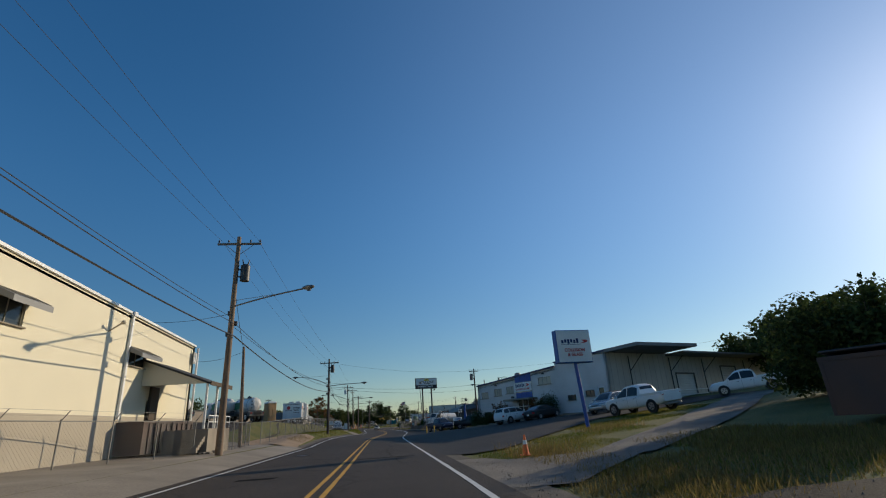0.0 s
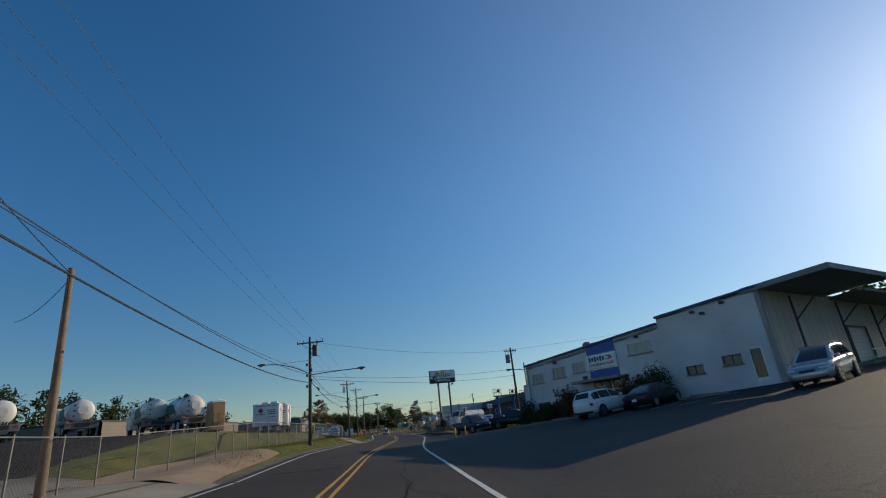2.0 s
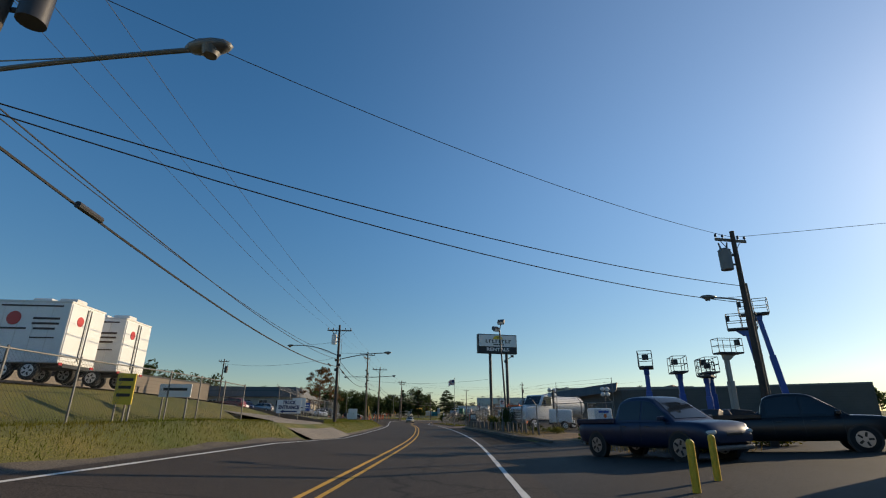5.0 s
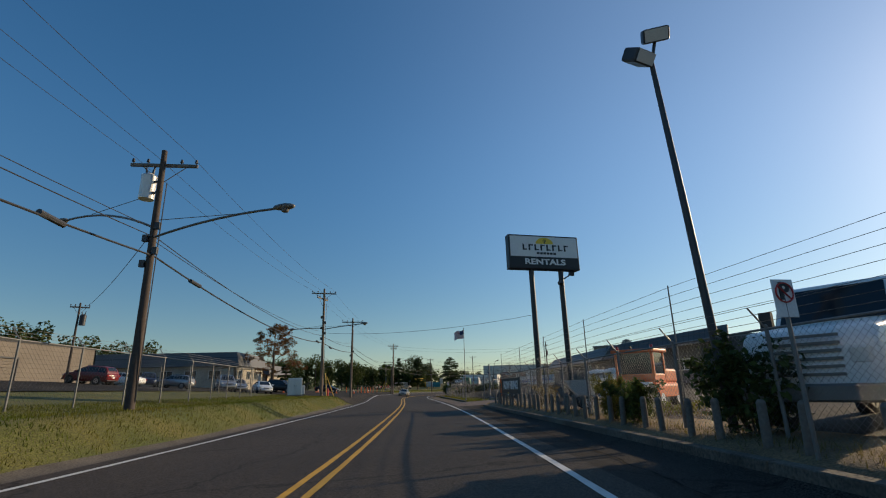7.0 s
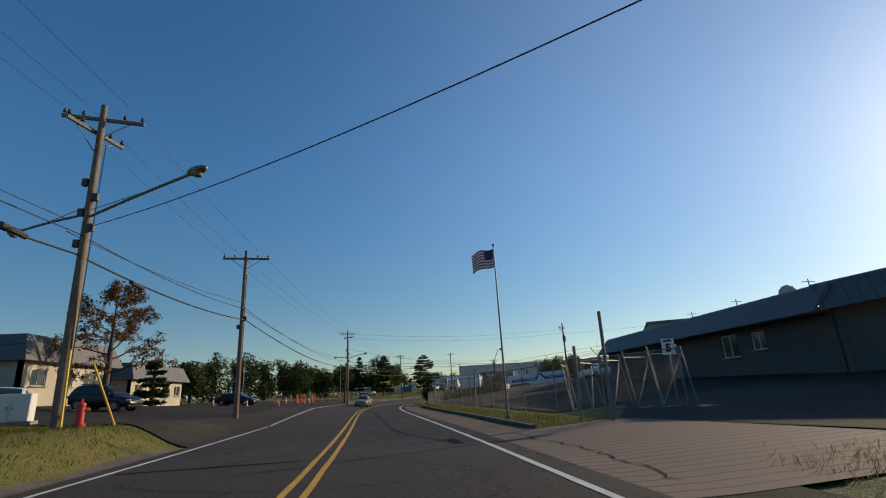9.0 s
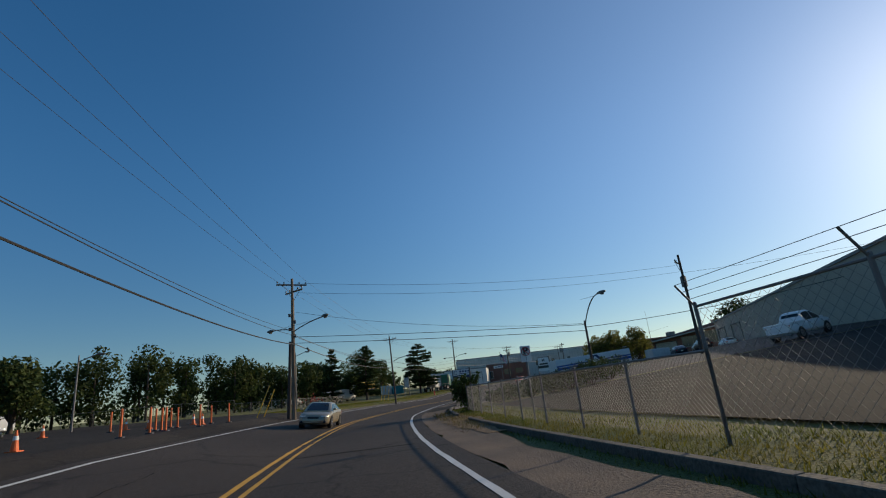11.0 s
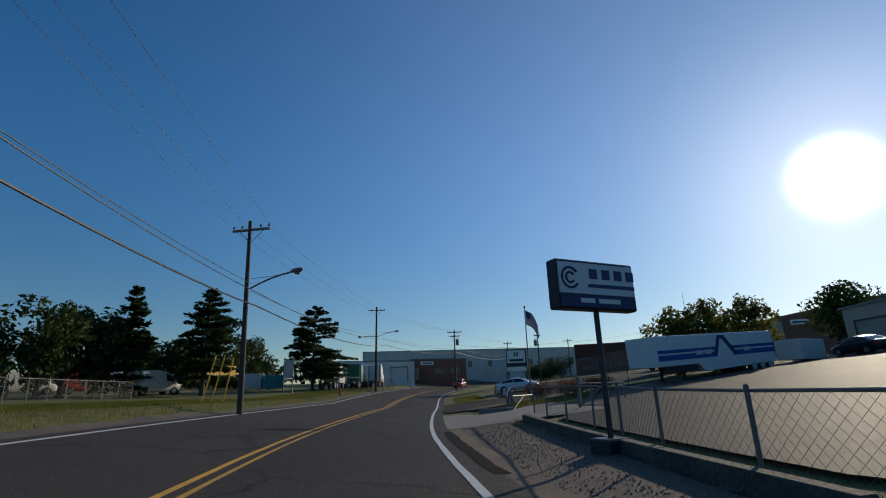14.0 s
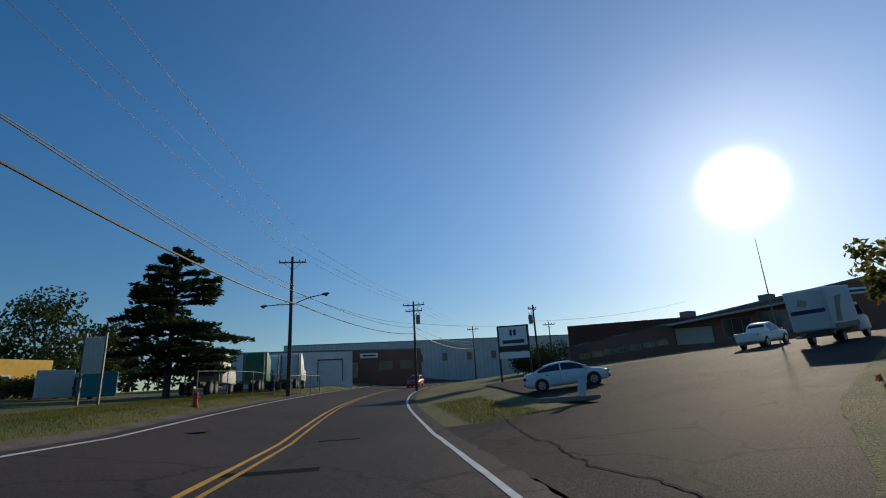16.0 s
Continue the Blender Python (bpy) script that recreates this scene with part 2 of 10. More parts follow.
M = dict(
    road=asphalt("road_asphalt", (0.07, 0.055, 0.043), (0.05, 0.04, 0.032), 0.5, 0.16, 0.76, 42, 0.8, 0.014, 0.14),
    lot=asphalt("old_lot_asphalt", (0.058, 0.05, 0.042), (0.034, 0.029, 0.025), 0.5, 0.22, 0.85, 46, 1.0, 0.012, 0.07),
    lot_shine=asphalt("polished_lot_asphalt", (0.062, 0.05, 0.04), (0.036, 0.03, 0.024), 0.5, 0.22, 0.74, 46, 1.0, 0.012, 0.13),
    lot_dark=asphalt("sealed_lot_asphalt", (0.06, 0.052, 0.046), (0.04, 0.035, 0.031), 0.35, 0.2, 0.75, 40, 0.7, 0.012, 0.13),
    gravel=mat("gravel", (0.21, 0.185, 0.155), 0.95, grain=45, blotch=0.5, bump=0.9, second=(0.11, 0.095, 0.08), dist=0.03),
    dirt=mat("bare_dirt", (0.17, 0.115, 0.075), 0.95, grain=22, blotch=0.7, bump=0.8, second=(0.1, 0.07, 0.05), dist=0.03),
    sand=mat("sandy_bank", (0.3, 0.215, 0.14), 0.95, grain=20, blotch=0.6, bump=0.6, second=(0.2, 0.14, 0.09), dist=0.02),
    grit=mat("gritty_road_edge", (0.135, 0.112, 0.088), 0.95, grain=34, blotch=0.8, bump=0.9, second=(0.06, 0.05, 0.04), dist=0.03, amp=0.5),
    straw=mat("dead_straw_ground", (0.27, 0.165, 0.075), 0.95, grain=26, blotch=1.1, bump=0.9, second=(0.12, 0.075, 0.04), dist=0.03, amp=0.45),
    dirty_kerb=mat("grimy_kerb_concrete", (0.15, 0.122, 0.092), 0.92, grain=20, blotch=0.9, bump=0.5, second=(0.06, 0.048, 0.036), dist=0.02, amp=0.4),
    # yard asphalt with the building's shade put into its near-black colour
    shade_asphalt=mat("asphalt_darkened_for_shade", (0.045, 0.037, 0.03), 1.0, grain=25, blotch=0.5, bump=0.6, second=(0.03, 0.026, 0.022), dist=0.02),
    concrete=mat("worn_concrete", (0.29, 0.25, 0.2), 0.85, grain=20, blotch=0.35, bump=0.3, second=(0.16, 0.135, 0.105)),
    apron=banded("grooved_concrete", (0.24, 0.205, 0.165), (0.05, 0.042, 0.034), 0.42, 1, 0.14, 0.85),
    brickpave=banded("brown_grooved_paving", (0.15, 0.095, 0.072), (0.04, 0.028, 0.022), 0.4, 1, 0.16, 0.85),
    grass=mat("mown_grass", (0.07, 0.088, 0.014), 0.95, grain=22, blotch=0.45, bump=0.9, second=(0.15, 0.125, 0.028), spread=0.4, dist=0.05, amp=0.55),
    blade=leafy("grass_blades", (0.085, 0.115, 0.014), (0.16, 0.14, 0.025), 0.45),
    dry=leafy("dry_grass_blades", (0.22, 0.16, 0.06), (0.15, 0.12, 0.04), 0.4),
    leaf=leafy("tree_leaves", (0.045, 0.075, 0.018), (0.075, 0.09, 0.022)),
    leaf_dark=leafy("dark_tree_leaves", (0.036, 0.06, 0.018), (0.07, 0.085, 0.022), 0.32),
    leaf_fall=leafy("turning_leaves", (0.2, 0.08, 0.03), (0.12, 0.075, 0.03)),
    leaf_olive=leafy("olive_leaves", (0.17, 0.16, 0.035), (0.11, 0.11, 0.03), 0.6),
    needle=leafy("pine_needles", (0.036, 0.066, 0.026), (0.055, 0.08, 0.028), 0.3),
    bark=mat("bark", (0.10, 0.075, 0.055), 0.95, grain=18, blotch=2, bump=0.8),
    pole=mat("weathered_pole_wood", (0.24, 0.17, 0.115), 0.85, grain=12, blotch=0.9, bump=0.4, second=(0.12, 0.085, 0.06)),
    pole_dark=mat("creosoted_pole_wood", (0.075, 0.055, 0.045), 0.85, grain=12, blotch=0.9, bump=0.4),
    arm=mat("grey_timber", (0.2, 0.17, 0.14), 0.85, grain=15, blotch=1.5, bump=0.4),
    galv=mat("galvanised_steel", (0.2, 0.195, 0.185), 0.55, 0.45, grain=40, blotch=3, bump=0.05),
    wire=mat("weathered_cable", (0.03, 0.03, 0.032), 0.6, 0.0, bump=0),
    steel=mat("dark_steel", (0.06, 0.06, 0.065), 0.5, 0.4, grain=30, blotch=2, bump=0.05),
    black=mat("black_paint", (0.022, 0.022, 0.024), 0.45, 0, grain=30, blotch=1, bump=0.05),
    rubber=mat("tyre_rubber", (0.022, 0.022, 0.022), 0.9, 0, grain=40, bump=0.2),
    rim=mat("alloy_rim", (0.5, 0.5, 0.52), 0.3, 0.9, bump=0.02),
    glass=glass("dark_glass"),
    pane=glass("window_glass", (0.05, 0.055, 0.05), 0.08),
    blind=glass("glass_before_pale_blinds", (0.36, 0.34, 0.29), 0.12),
    white=mat("white_paint", (0.78, 0.78, 0.76), 0.35, 0, dark=0.88, grain=25, blotch=0.7, bump=0.03),
    dirty_white=mat("grimy_white_paint", (0.72, 0.7, 0.66), 0.5, 0, dark=0.75, grain=20, blotch=0.5, bump=0.08),
    cream=mat("cream_stucco", (0.72, 0.66, 0.5), 0.85, 0, dark=0.88, grain=35, blotch=0.25, bump=0.25),
    taupe=mat("taupe_paint", (0.42, 0.37, 0.29), 0.85, 0, dark=0.88, grain=35, blotch=0.3, bump=0.25),
    greywall=banded("painted_block", (0.68, 0.66, 0.65), (0.63, 0.61, 0.6), 0.4, 2, 0.04, 0.75, 0, 0.03, 12, 0.03),
    metalwall=banded("ribbed_pale_cladding", (0.55, 0.54, 0.5), (0.32, 0.31, 0.29), 0.9, 0, 0.08, 0.5, 0.2),
    brown=banded("brown_siding", (0.2, 0.165, 0.13), (0.1, 0.08, 0.065), 0.5, 2, 0.08, 0.8),
    tan=mat("tan_render", (0.5, 0.44, 0.35), 0.85, grain=30, blotch=0.4, bump=0.2),
    darkwall=banded("dark_painted_block", (0.10, 0.095, 0.09), (0.06, 0.057, 0.055), 0.4, 2, 0.06, 0.85),
    mansard=banded("standing_seam_roof", (0.13, 0.125, 0.12), (0.07, 0.068, 0.066), 0.55, 1, 0.1, 0.55, 0.3),
    shingle=mat("dark_shingle_roof", (0.05, 0.05, 0.052), 0.85, grain=12, blotch=1, bump=0.5),
    brick=banded("red_brick", (0.25, 0.105, 0.07), (0.2, 0.13, 0.1), 0.075, 2, 0.14, 0.9),
    roofgrey=mat("roof_metal", (0.22, 0.22, 0.22), 0.6, 0.3, grain=15, blotch=0.6, bump=0.05),
    blue=mat("royal_blue_paint", (0.02, 0.085, 0.36), 0.4, 0, grain=25, blotch=0.8, bump=0.03),
    navy=mat("navy_paint", (0.015, 0.03, 0.12), 0.4, 0, bump=0.03),
    red=mat("red_paint", (0.55, 0.035, 0.03), 0.4, 0, bump=0.03),
    darkred=mat("maroon_paint", (0.2, 0.015, 0.018), 0.3, 0, bump=0.02),
    orange=mat("safety_orange", (0.85, 0.16, 0.03), 0.5, 0, grain=20, blotch=2, bump=0.03),
    yellow=mat("yellow_paint", (0.8, 0.47, 0.03), 0.5, 0, grain=20, blotch=2, bump=0.03),
    sunyel=mat("sun_yellow", (0.85, 0.6, 0.06), 0.5, 0, bump=0),
    linewhite=mat("road_white_paint", (0.68, 0.67, 0.63), 0.7, 0, dark=0.75, grain=35, blotch=1.6, bump=0.2),
    lineyel=mat("road_yellow_paint", (0.68, 0.36, 0.03), 0.7, 0, dark=0.7, grain=35, blotch=1.6, bump=0.2),
    silver=mat("silver_car_paint", (0.5, 0.5, 0.5), 0.25, 0.6, bump=0),
    gold=mat("champagne_car_paint", (0.45, 0.39, 0.29), 0.28, 0.5, bump=0),
    darkcar=mat("dark_car_paint", (0.014, 0.015, 0.018), 0.3, 0.1, bump=0),
    bluecar=mat("blue_car_paint", (0.012, 0.022, 0.06), 0.3, 0.2, bump=0),
    lens_r=mat("red_lens", (0.45, 0.02, 0.02), 0.2, 0, bump=0),
    lens_w=mat("clear_lens", (0.75, 0.75, 0.72), 0.15, 0, bump=0),
    green=mat("green_vinyl", (0.02, 0.16, 0.09), 0.6, 0, bump=0.1),
    potty=mat("tan_plastic", (0.42, 0.25, 0.11), 0.5, 0, bump=0.05),
    rust=mat("rusty_dark_steel", (0.05, 0.045, 0.05), 0.7, 0.2, second=(0.1, 0.06, 0.045), bump=0.15),
    teal=mat("teal_vinyl", (0.03, 0.3, 0.36), 0.5, 0, bump=0.05),
    bollard=mat("weathered_wood_post", (0.17, 0.145, 0.12), 0.85, grain=14, blotch=2, bump=0.3),
)
# little sheen, so the shade-dark yard colour stays dark against the sun
M["shade_asphalt"].node_tree.nodes["Principled BSDF"].inputs["Specular IOR Level"].default_value = 0.1


# ---- building blocks ----
def bm_box(bm, c, size, rz=0.0, rx=0.0, ry=0.0):
    m = pose(*c, rx, ry, rz) @ Matrix.Diagonal((*size, 1))
    return bmesh.ops.create_cube(bm, size=1.0, matrix=m)["verts"]


def bm_cyl(bm, a, b, r0, r1=None, seg=10, caps=True):
    a, b = Vector(a), Vector(b)
    d = b - a
    if d.length < 1e-5:
        return
    m = Matrix.Translation((a + b) / 2) @ d.to_track_quat("Z", "Y").to_matrix().to_4x4()
    bmesh.ops.create_cone(bm, cap_ends=caps, segments=seg, radius1=r0, radius2=r0 if r1 is None else r1, depth=d.length, matrix=m)


def bm_tube(bm, pts, radii, seg=8, caps=True):
    """One unbroken tapering tube through a line of places."""
    pts = [Vector(p) for p in pts]
    rings = []
    for i, p in enumerate(pts):
        d = (pts[min(i + 1, len(pts) - 1)] - pts[max(i - 1, 0)]).normalized()
        s = d.cross(Vector((0.31, 0.8, 0.11))).normalized()
        q = d.cross(s)
        rings.append([bm.verts.new(p + (s * math.cos(6.28318 * k / seg) + q * math.sin(6.28318 * k / seg)) * radii[i]) for k in range(seg)])
    for u, w in zip(rings, rings[1:]):
        for k in range(seg):
            bm.faces.new((u[k], u[(k + 1) % seg], w[(k + 1) % seg], w[k]))
    if caps:
        bm.faces.new(rings[0][::-1])
        bm.faces.new(rings[-1])


def bm_ball(bm, c, r, squash=(1, 1, 1), sub=2):
    bmesh.ops.create_icosphere(bm, subdivisions=sub, radius=r, matrix=Matrix.Translation(c) @ Matrix.Diagonal((*squash, 1)))


def bm_prism(bm, profile, y0, y1, taper=None):
    """A closed profile of (x, z) drawn out along y; taper(x, z) narrows the half width."""
    rings = []
    for y in (y0, y1):
        rings.append([bm.verts.new((x, y * (taper(x, z) if taper else 1), z)) for x, z in profile])
    n = len(profile)
    for i in range(n):
        bm.faces.new((rings[0][i], rings[0][(i + 1) % n], rings[1][(i + 1) % n], rings[1][i]))
    bm.faces.new(rings[0][::-1])
    bm.faces.new(rings[1])
    bmesh.ops.recalc_face_normals(bm, faces=bm.faces[:])


def bm_sheet(bm, pts, thick=0.02):
    """A flat polygon with a small thickness, along its normal."""
    vs = [bm.verts.new(p) for p in pts]
    f = bm.faces.new(vs)
    f.normal_update()
    r = bmesh.ops.extrude_face_region(bm, geom=[f])
    n = f.normal.copy()
    for v in r["geom"]:
        if isinstance(v, bmesh.types.BMVert):
            v.co -= n * thick
    bmesh.ops.recalc_face_normals(bm, faces=bm.faces[:])


def bevelled(bm, w, seg=2, angle=35):
    es = [e for e in bm.edges if len(e.link_faces) == 2 and e.calc_face_angle(0) > radians(angle)]
    bmesh.ops.bevel(bm, geom=es, offset=w, segments=seg, affect="EDGES", profile=0.5, clamp_overlap=True)
    return bm


def part(name, bm, material, parent, label="", smooth_angle=0, at=None):
    me = bpy.data.meshes.new(name)
    if isinstance(bm, bmesh.types.BMesh):
        bm.to_mesh(me)
        bm.free()
    else:
        me.from_pydata(*bm)
    me.materials.append(material)
    if smooth_angle:
        me.shade_smooth()
        if smooth_angle < 180:
            me.set_sharp_from_angle(angle=radians(smooth_angle))
    ob = new(name, me)
    ob.parent = parent
    if at is not None:
        ob.matrix_basis = at
    if label:
        ob["label"] = label
    return ob


def mesh_thing(name, bm, material, label, category, kind="", group="", smooth_angle=0):
    ob = part(name, bm, material, None, smooth_angle=smooth_angle)
    return tagged(ob, label, category, group, kind)


def thing(name, x, y, z=None, rz=0.0, label="", category="", group="", kind=""):
    ob = new(name)
    ob.matrix_basis = pose(x, y, gz(x, y) if z is None else z, 0, 0, rz)
    return tagged(ob, label, category, group, kind)


def settle(ob, rz, half=1.5):
    """Tilt a vehicle to the slope that it stands on."""
    c, n = ob.matrix_basis.translation, Vector((math.cos(radians(rz)), math.sin(radians(rz)), 0))
    m = Vector((-n.y, n.x, 0))
    rise = lambda v: (gz(c.x + v.x * half, c.y + v.y * half) - gz(c.x - v.x * half, c.y - v.y * half)) / (2 * half)
    x = Vector((n.x, n.y, rise(n))).normalized()
    y = Vector((m.x, m.y, rise(m)))
    z = x.cross(y).normalized()
    y = z.cross(x)
    ob.matrix_basis = Matrix.Translation(c) @ Matrix((x, y, z)).transposed().to_4x4()


def B():
    return bmesh.new()


def lettering(name, text, size, material, parent, at, label="", stretch=1.0, bold=0.0):
    c = bpy.data.curves.new(name, "FONT")
    c.body, c.size, c.align_x, c.align_y, c.extrude, c.offset = text, size, "CENTER", "CENTER", 0.006, bold
    tmp = new(name + "_curve", c)
    me = bpy.data.meshes.new_from_object(tmp.evaluated_get(bpy.context.evaluated_depsgraph_get()))
    bpy.data.objects.remove(tmp)
    me.materials.clear()
    me.materials.append(material)
    ob = new(name, me)
    ob.parent = parent
    ob.matrix_basis = at @ Matrix.Diagonal((stretch, 1, 1, 1))
    if label:
        ob["label"] = label
    return ob


# ---- the lie of the land ----
CENTRE = [(-1.6, -80), (-1.6, -20), (-1.6, 12), (-1.9, 40), (-2.0, 60), (-0.5, 97), (-0.7, 125), (-1.45, 148), (-3.2, 180), (-3.5, 195), (-2.8, 209),
          (-0.2, 223), (3.0, 237), (6.6, 248.5), (11.4, 262), (19.8, 284.5), (31, 307), (46, 330), (66, 352), (100, 380), (160, 420)]


def spline(points, step=2.0):
    p = [np.array(q, float) for q in points]
    p = [2 * p[0] - p[1]] + p + [2 * p[-1] - p[-2]]
    out = []
    for i in range(1, len(p) - 2):
        n = max(2, int(np.linalg.norm(p[i + 1] - p[i]) / step))
        d0, d1, d2 = [max(np.linalg.norm(p[j + 1] - p[j]), 1e-6) ** 0.5 for j in (i - 1, i, i + 1)]
        m1 = ((p[i] - p[i - 1]) / d0 - (p[i + 1] - p[i - 1]) / (d0 + d1) + (p[i + 1] - p[i]) / d1) * d1
        m2 = ((p[i + 1] - p[i]) / d1 - (p[i + 2] - p[i]) / (d1 + d2) + (p[i + 2] - p[i + 1]) / d2) * d1
        for k in range(n):
            u = k / n
            out.append((2 * u**3 - 3 * u**2 + 1) * p[i] + (u**3 - 2 * u**2 + u) * m1 + (-2 * u**3 + 3 * u**2) * p[i + 1] + (u**3 - u**2) * m2)
    out.append(p[-2])
    return np.array(out)


LINE = spline(CENTRE)
SEG = np.diff(LINE, axis=0)
LEN = np.hypot(*SEG.T)
ALONG = np.r_[0, np.cumsum(LEN)] - 80
TAN = np.vstack([SEG / LEN[:, None], SEG[-1:] / LEN[-1]])
TAN = np.vstack([TAN[:1], (TAN[1:-1] + TAN[:-2]) / 2, TAN[-1:]])


def to_sd(x, y):
    x, y = np.atleast_1d(x).astype(float), np.atleast_1d(y).astype(float)
    best, s, d = np.full(x.shape, 1e18), np.zeros(x.shape), np.zeros(x.shape)
    for i in range(len(SEG)):
        ux, uy = SEG[i] / LEN[i]
        px, py = x - LINE[i, 0], y - LINE[i, 1]
        t = np.clip(px * ux + py * uy, 0 if i else -1e9, LEN[i] if i < len(SEG) - 1 else 1e9)
        qx, qy = px - t * ux, py - t * uy
        r = qx * qx + qy * qy
        k = r < best
        best[k], s[k], d[k] = r[k], (ALONG[i] + t)[k], (np.sqrt(r) * np.sign(px * uy - py * ux))[k]
    return s, d


def to_xy(s, d):
    cx, cy = np.interp(s, ALONG, LINE[:, 0]), np.interp(s, ALONG, LINE[:, 1])
    tx, ty = np.interp(s, ALONG, TAN[:, 0]), np.interp(s, ALONG, TAN[:, 1])
    n = np.hypot(tx, ty)
    return cx + d * ty / n, cy - d * tx / n


def keyed(s, *kv):
    return np.interp(s, kv[0::2], kv[1::2])


def ease(u):
    u = np.clip(u, 0, 1)
    return u * u * (3 - 2 * u)


def height_sd(s, d):
    bank = keyed(s, 45, 0, 62, 0.07, 85, 0.07, 100, 0.0, 165, 0, 188, 0.11, 400, 0.11)
    z = bank * np.clip(-d, 0, 5.2) + np.clip(0.03 * (s - 268), 0, 3)
    verge = keyed(s, 20, 0.45, 45, 0.5, 58, 0.7, 62, 0.78, 78, 0.8, 92, 1.0, 110, 0.95, 150, 1.0, 165, 0.7, 190, 0.35, 212, 0.45, 235, 0.6, 300, 0.5)
    z = z + verge * ease((-d - 5.2) / 2.4) + keyed(s, 20, 0.03, 60, 0.04, 100, 0.075, 180, 0.075, 200, 0.04, 230, 0.03, 300, 0.03) * np.clip(-d - 9, 0, 26)
    right = keyed(s, -60, 0.06, 20, 0.085, 60, 0.085, 85, 0.03, 130, 0.03, 160, 0.07, 200, 0.085, 240, 0.1, 330, 0.08)
    z = z + keyed(s, 42, 0, 48, 0.8, 57, 1.4, 68, 1.4, 78, 1.1, 100, 0.85, 112, 0) * ease((-d - 8.8) / 3.2)
    ditch = ease((s - 249.6) / 1.2) * ease((254.4 - s) / 1.4) * ease((d - 6.1) / 1.2) * ease((9.6 - d) / 1.6)
    # the rental yard stands behind a low bank above its kerb
    z = z + keyed(s, 88, 0, 96, 0.33, 134, 0.35, 136.5, 0.3, 139.5, 0.0) * ease((d - 6.2) / 0.9)
    return z + right * np.clip(d - 5.5, 0, 38) + 0.01 * np.clip(d - 43.5, 0, 60) - 0.6 * ditch


def gz(x, y):
    i = int(np.argmin((LINE[:, 0] - x) ** 2 + (LINE[:, 1] - y) ** 2))
    best = (1e18, 0.0, 0.0)
    for k in (i - 1, i):
        if 0 <= k < len(SEG):
            ux, uy = SEG[k] / LEN[k]
            px, py = x - LINE[k, 0], y - LINE[k, 1]
            t = min(max(px * ux + py * uy, 0 if k else -1e9), LEN[k] if k < len(SEG) - 1 else 1e9)
            qx, qy = px - t * ux, py - t * uy
            r = qx * qx + qy * qy
            if r < best[0]:
                best = (r, ALONG[k] + t, math.copysign(math.sqrt(r), px * uy - py * ux))
    return float(height_sd(best[1], best[2]))


def at_sd(s, d):
    x, y = to_xy(s, d)
    return float(x), float(y)


D_LINES = [-60, -52, -45, -40, -35, -30, -26, -22, -18, -15, -13, -11.5, -10.5, -9.5, -9, -8.5, -8, -7.6, -7.2, -6.8, -6.4, -6, -5.6, -5.2, -4.6, -4, -2, 0, 2, 4, 5, 5.5, 6, 6.5, 7, 7.5, 8,
           9, 10, 11, 12, 14, 16, 18, 20, 23, 26, 30, 34, 38, 43.5, 50, 58, 70]


def drape(name, s0, s1, dl, dr, material, lift, label="", category="ground", kind="structure", parent=None, step=2.0, wob=0.0, seed=1):
    """A strip of ground along the road between two offsets, laid over the land."""
    rnd = np.random.RandomState(seed)
    ss = np.unique(np.r_[s0, np.arange(math.ceil(s0 / step) * step, s1, step), s1])
    verts, faces, n = [], [], None
    for i, s in enumerate(ss):
        a, b = dl(s) if callable(dl) else dl, dr(s) if callable(dr) else dr
        a, b = a + wob * rnd.uniform(-1, 1), b + wob * rnd.uniform(-1, 1)
        u = np.linspace(0, 1, 15 if abs(b - a if not callable(dl) else 9) > 3 else 3)
        d = a + (b - a) * u
        if a < -0.5 and b > 0.5:
            d[np.argmin(np.abs(d))] = 0.0
        x, y = to_xy(np.full(len(u), s), d)
        z = height_sd(np.full(len(u), s), d) + lift
        n = len(u)
        verts += list(zip(x.tolist(), y.tolist(), z.tolist()))
        if i:
            o = (i - 1) * n
            faces += [(o + k, o + k + 1, o + n + k + 1, o + n + k) for k in range(n - 1)]
    ob = part(name, (verts, [], faces), material, parent, smooth_angle=180)
    return tagged(ob, label, category if not parent else "", "", kind if not parent else "")


# ---- ground, road and lots ----
def ground():
    ss = np.r_[-1500, -600, -250, np.arange(-80, 440, 2.0), 520, 700, 1100, 2200]
    outer = [-1800, -700, -300, -140, -85]
    ds = [*outer, *D_LINES, 100, 160, 320, 720, 1800]
    n = len(ds)
    s2, d2 = np.repeat(ss, n), np.tile(np.array(ds, float), len(ss))
    sc, e = np.clip(s2, -78, 430), np.clip(d2, -60, 70)
    x, y = to_xy(sc, e)
    verts = np.stack([x + d2 - e, y + s2 - sc, height_sd(sc, e) - 0.06], 1).tolist()
    faces = [(o + k, o + k + 1, o + n + k + 1, o + n + k) for o in range(0, (len(ss) - 1) * n, n) for k in range(n - 1)]
    ob = part("ground", (verts, [], faces), M["grass"], None, smooth_angle=180)
    tagged(ob, "mown grass and rough ground sloping beside the road", "ground", "", "structure")


ground()


def left_white(s):
    return -keyed(s, 0, 4.6, 150, 4.7, 185, 4.9, 260, 4.8, 400, 4.6)


def right_white(s):
    return keyed(s, 0, 3.5, 60, 3.7, 95, 4.0, 125, 4.2, 150, 4.1, 186, 4.0, 205, 4.3, 225, 4.3, 260, 4.55, 300, 4.5)


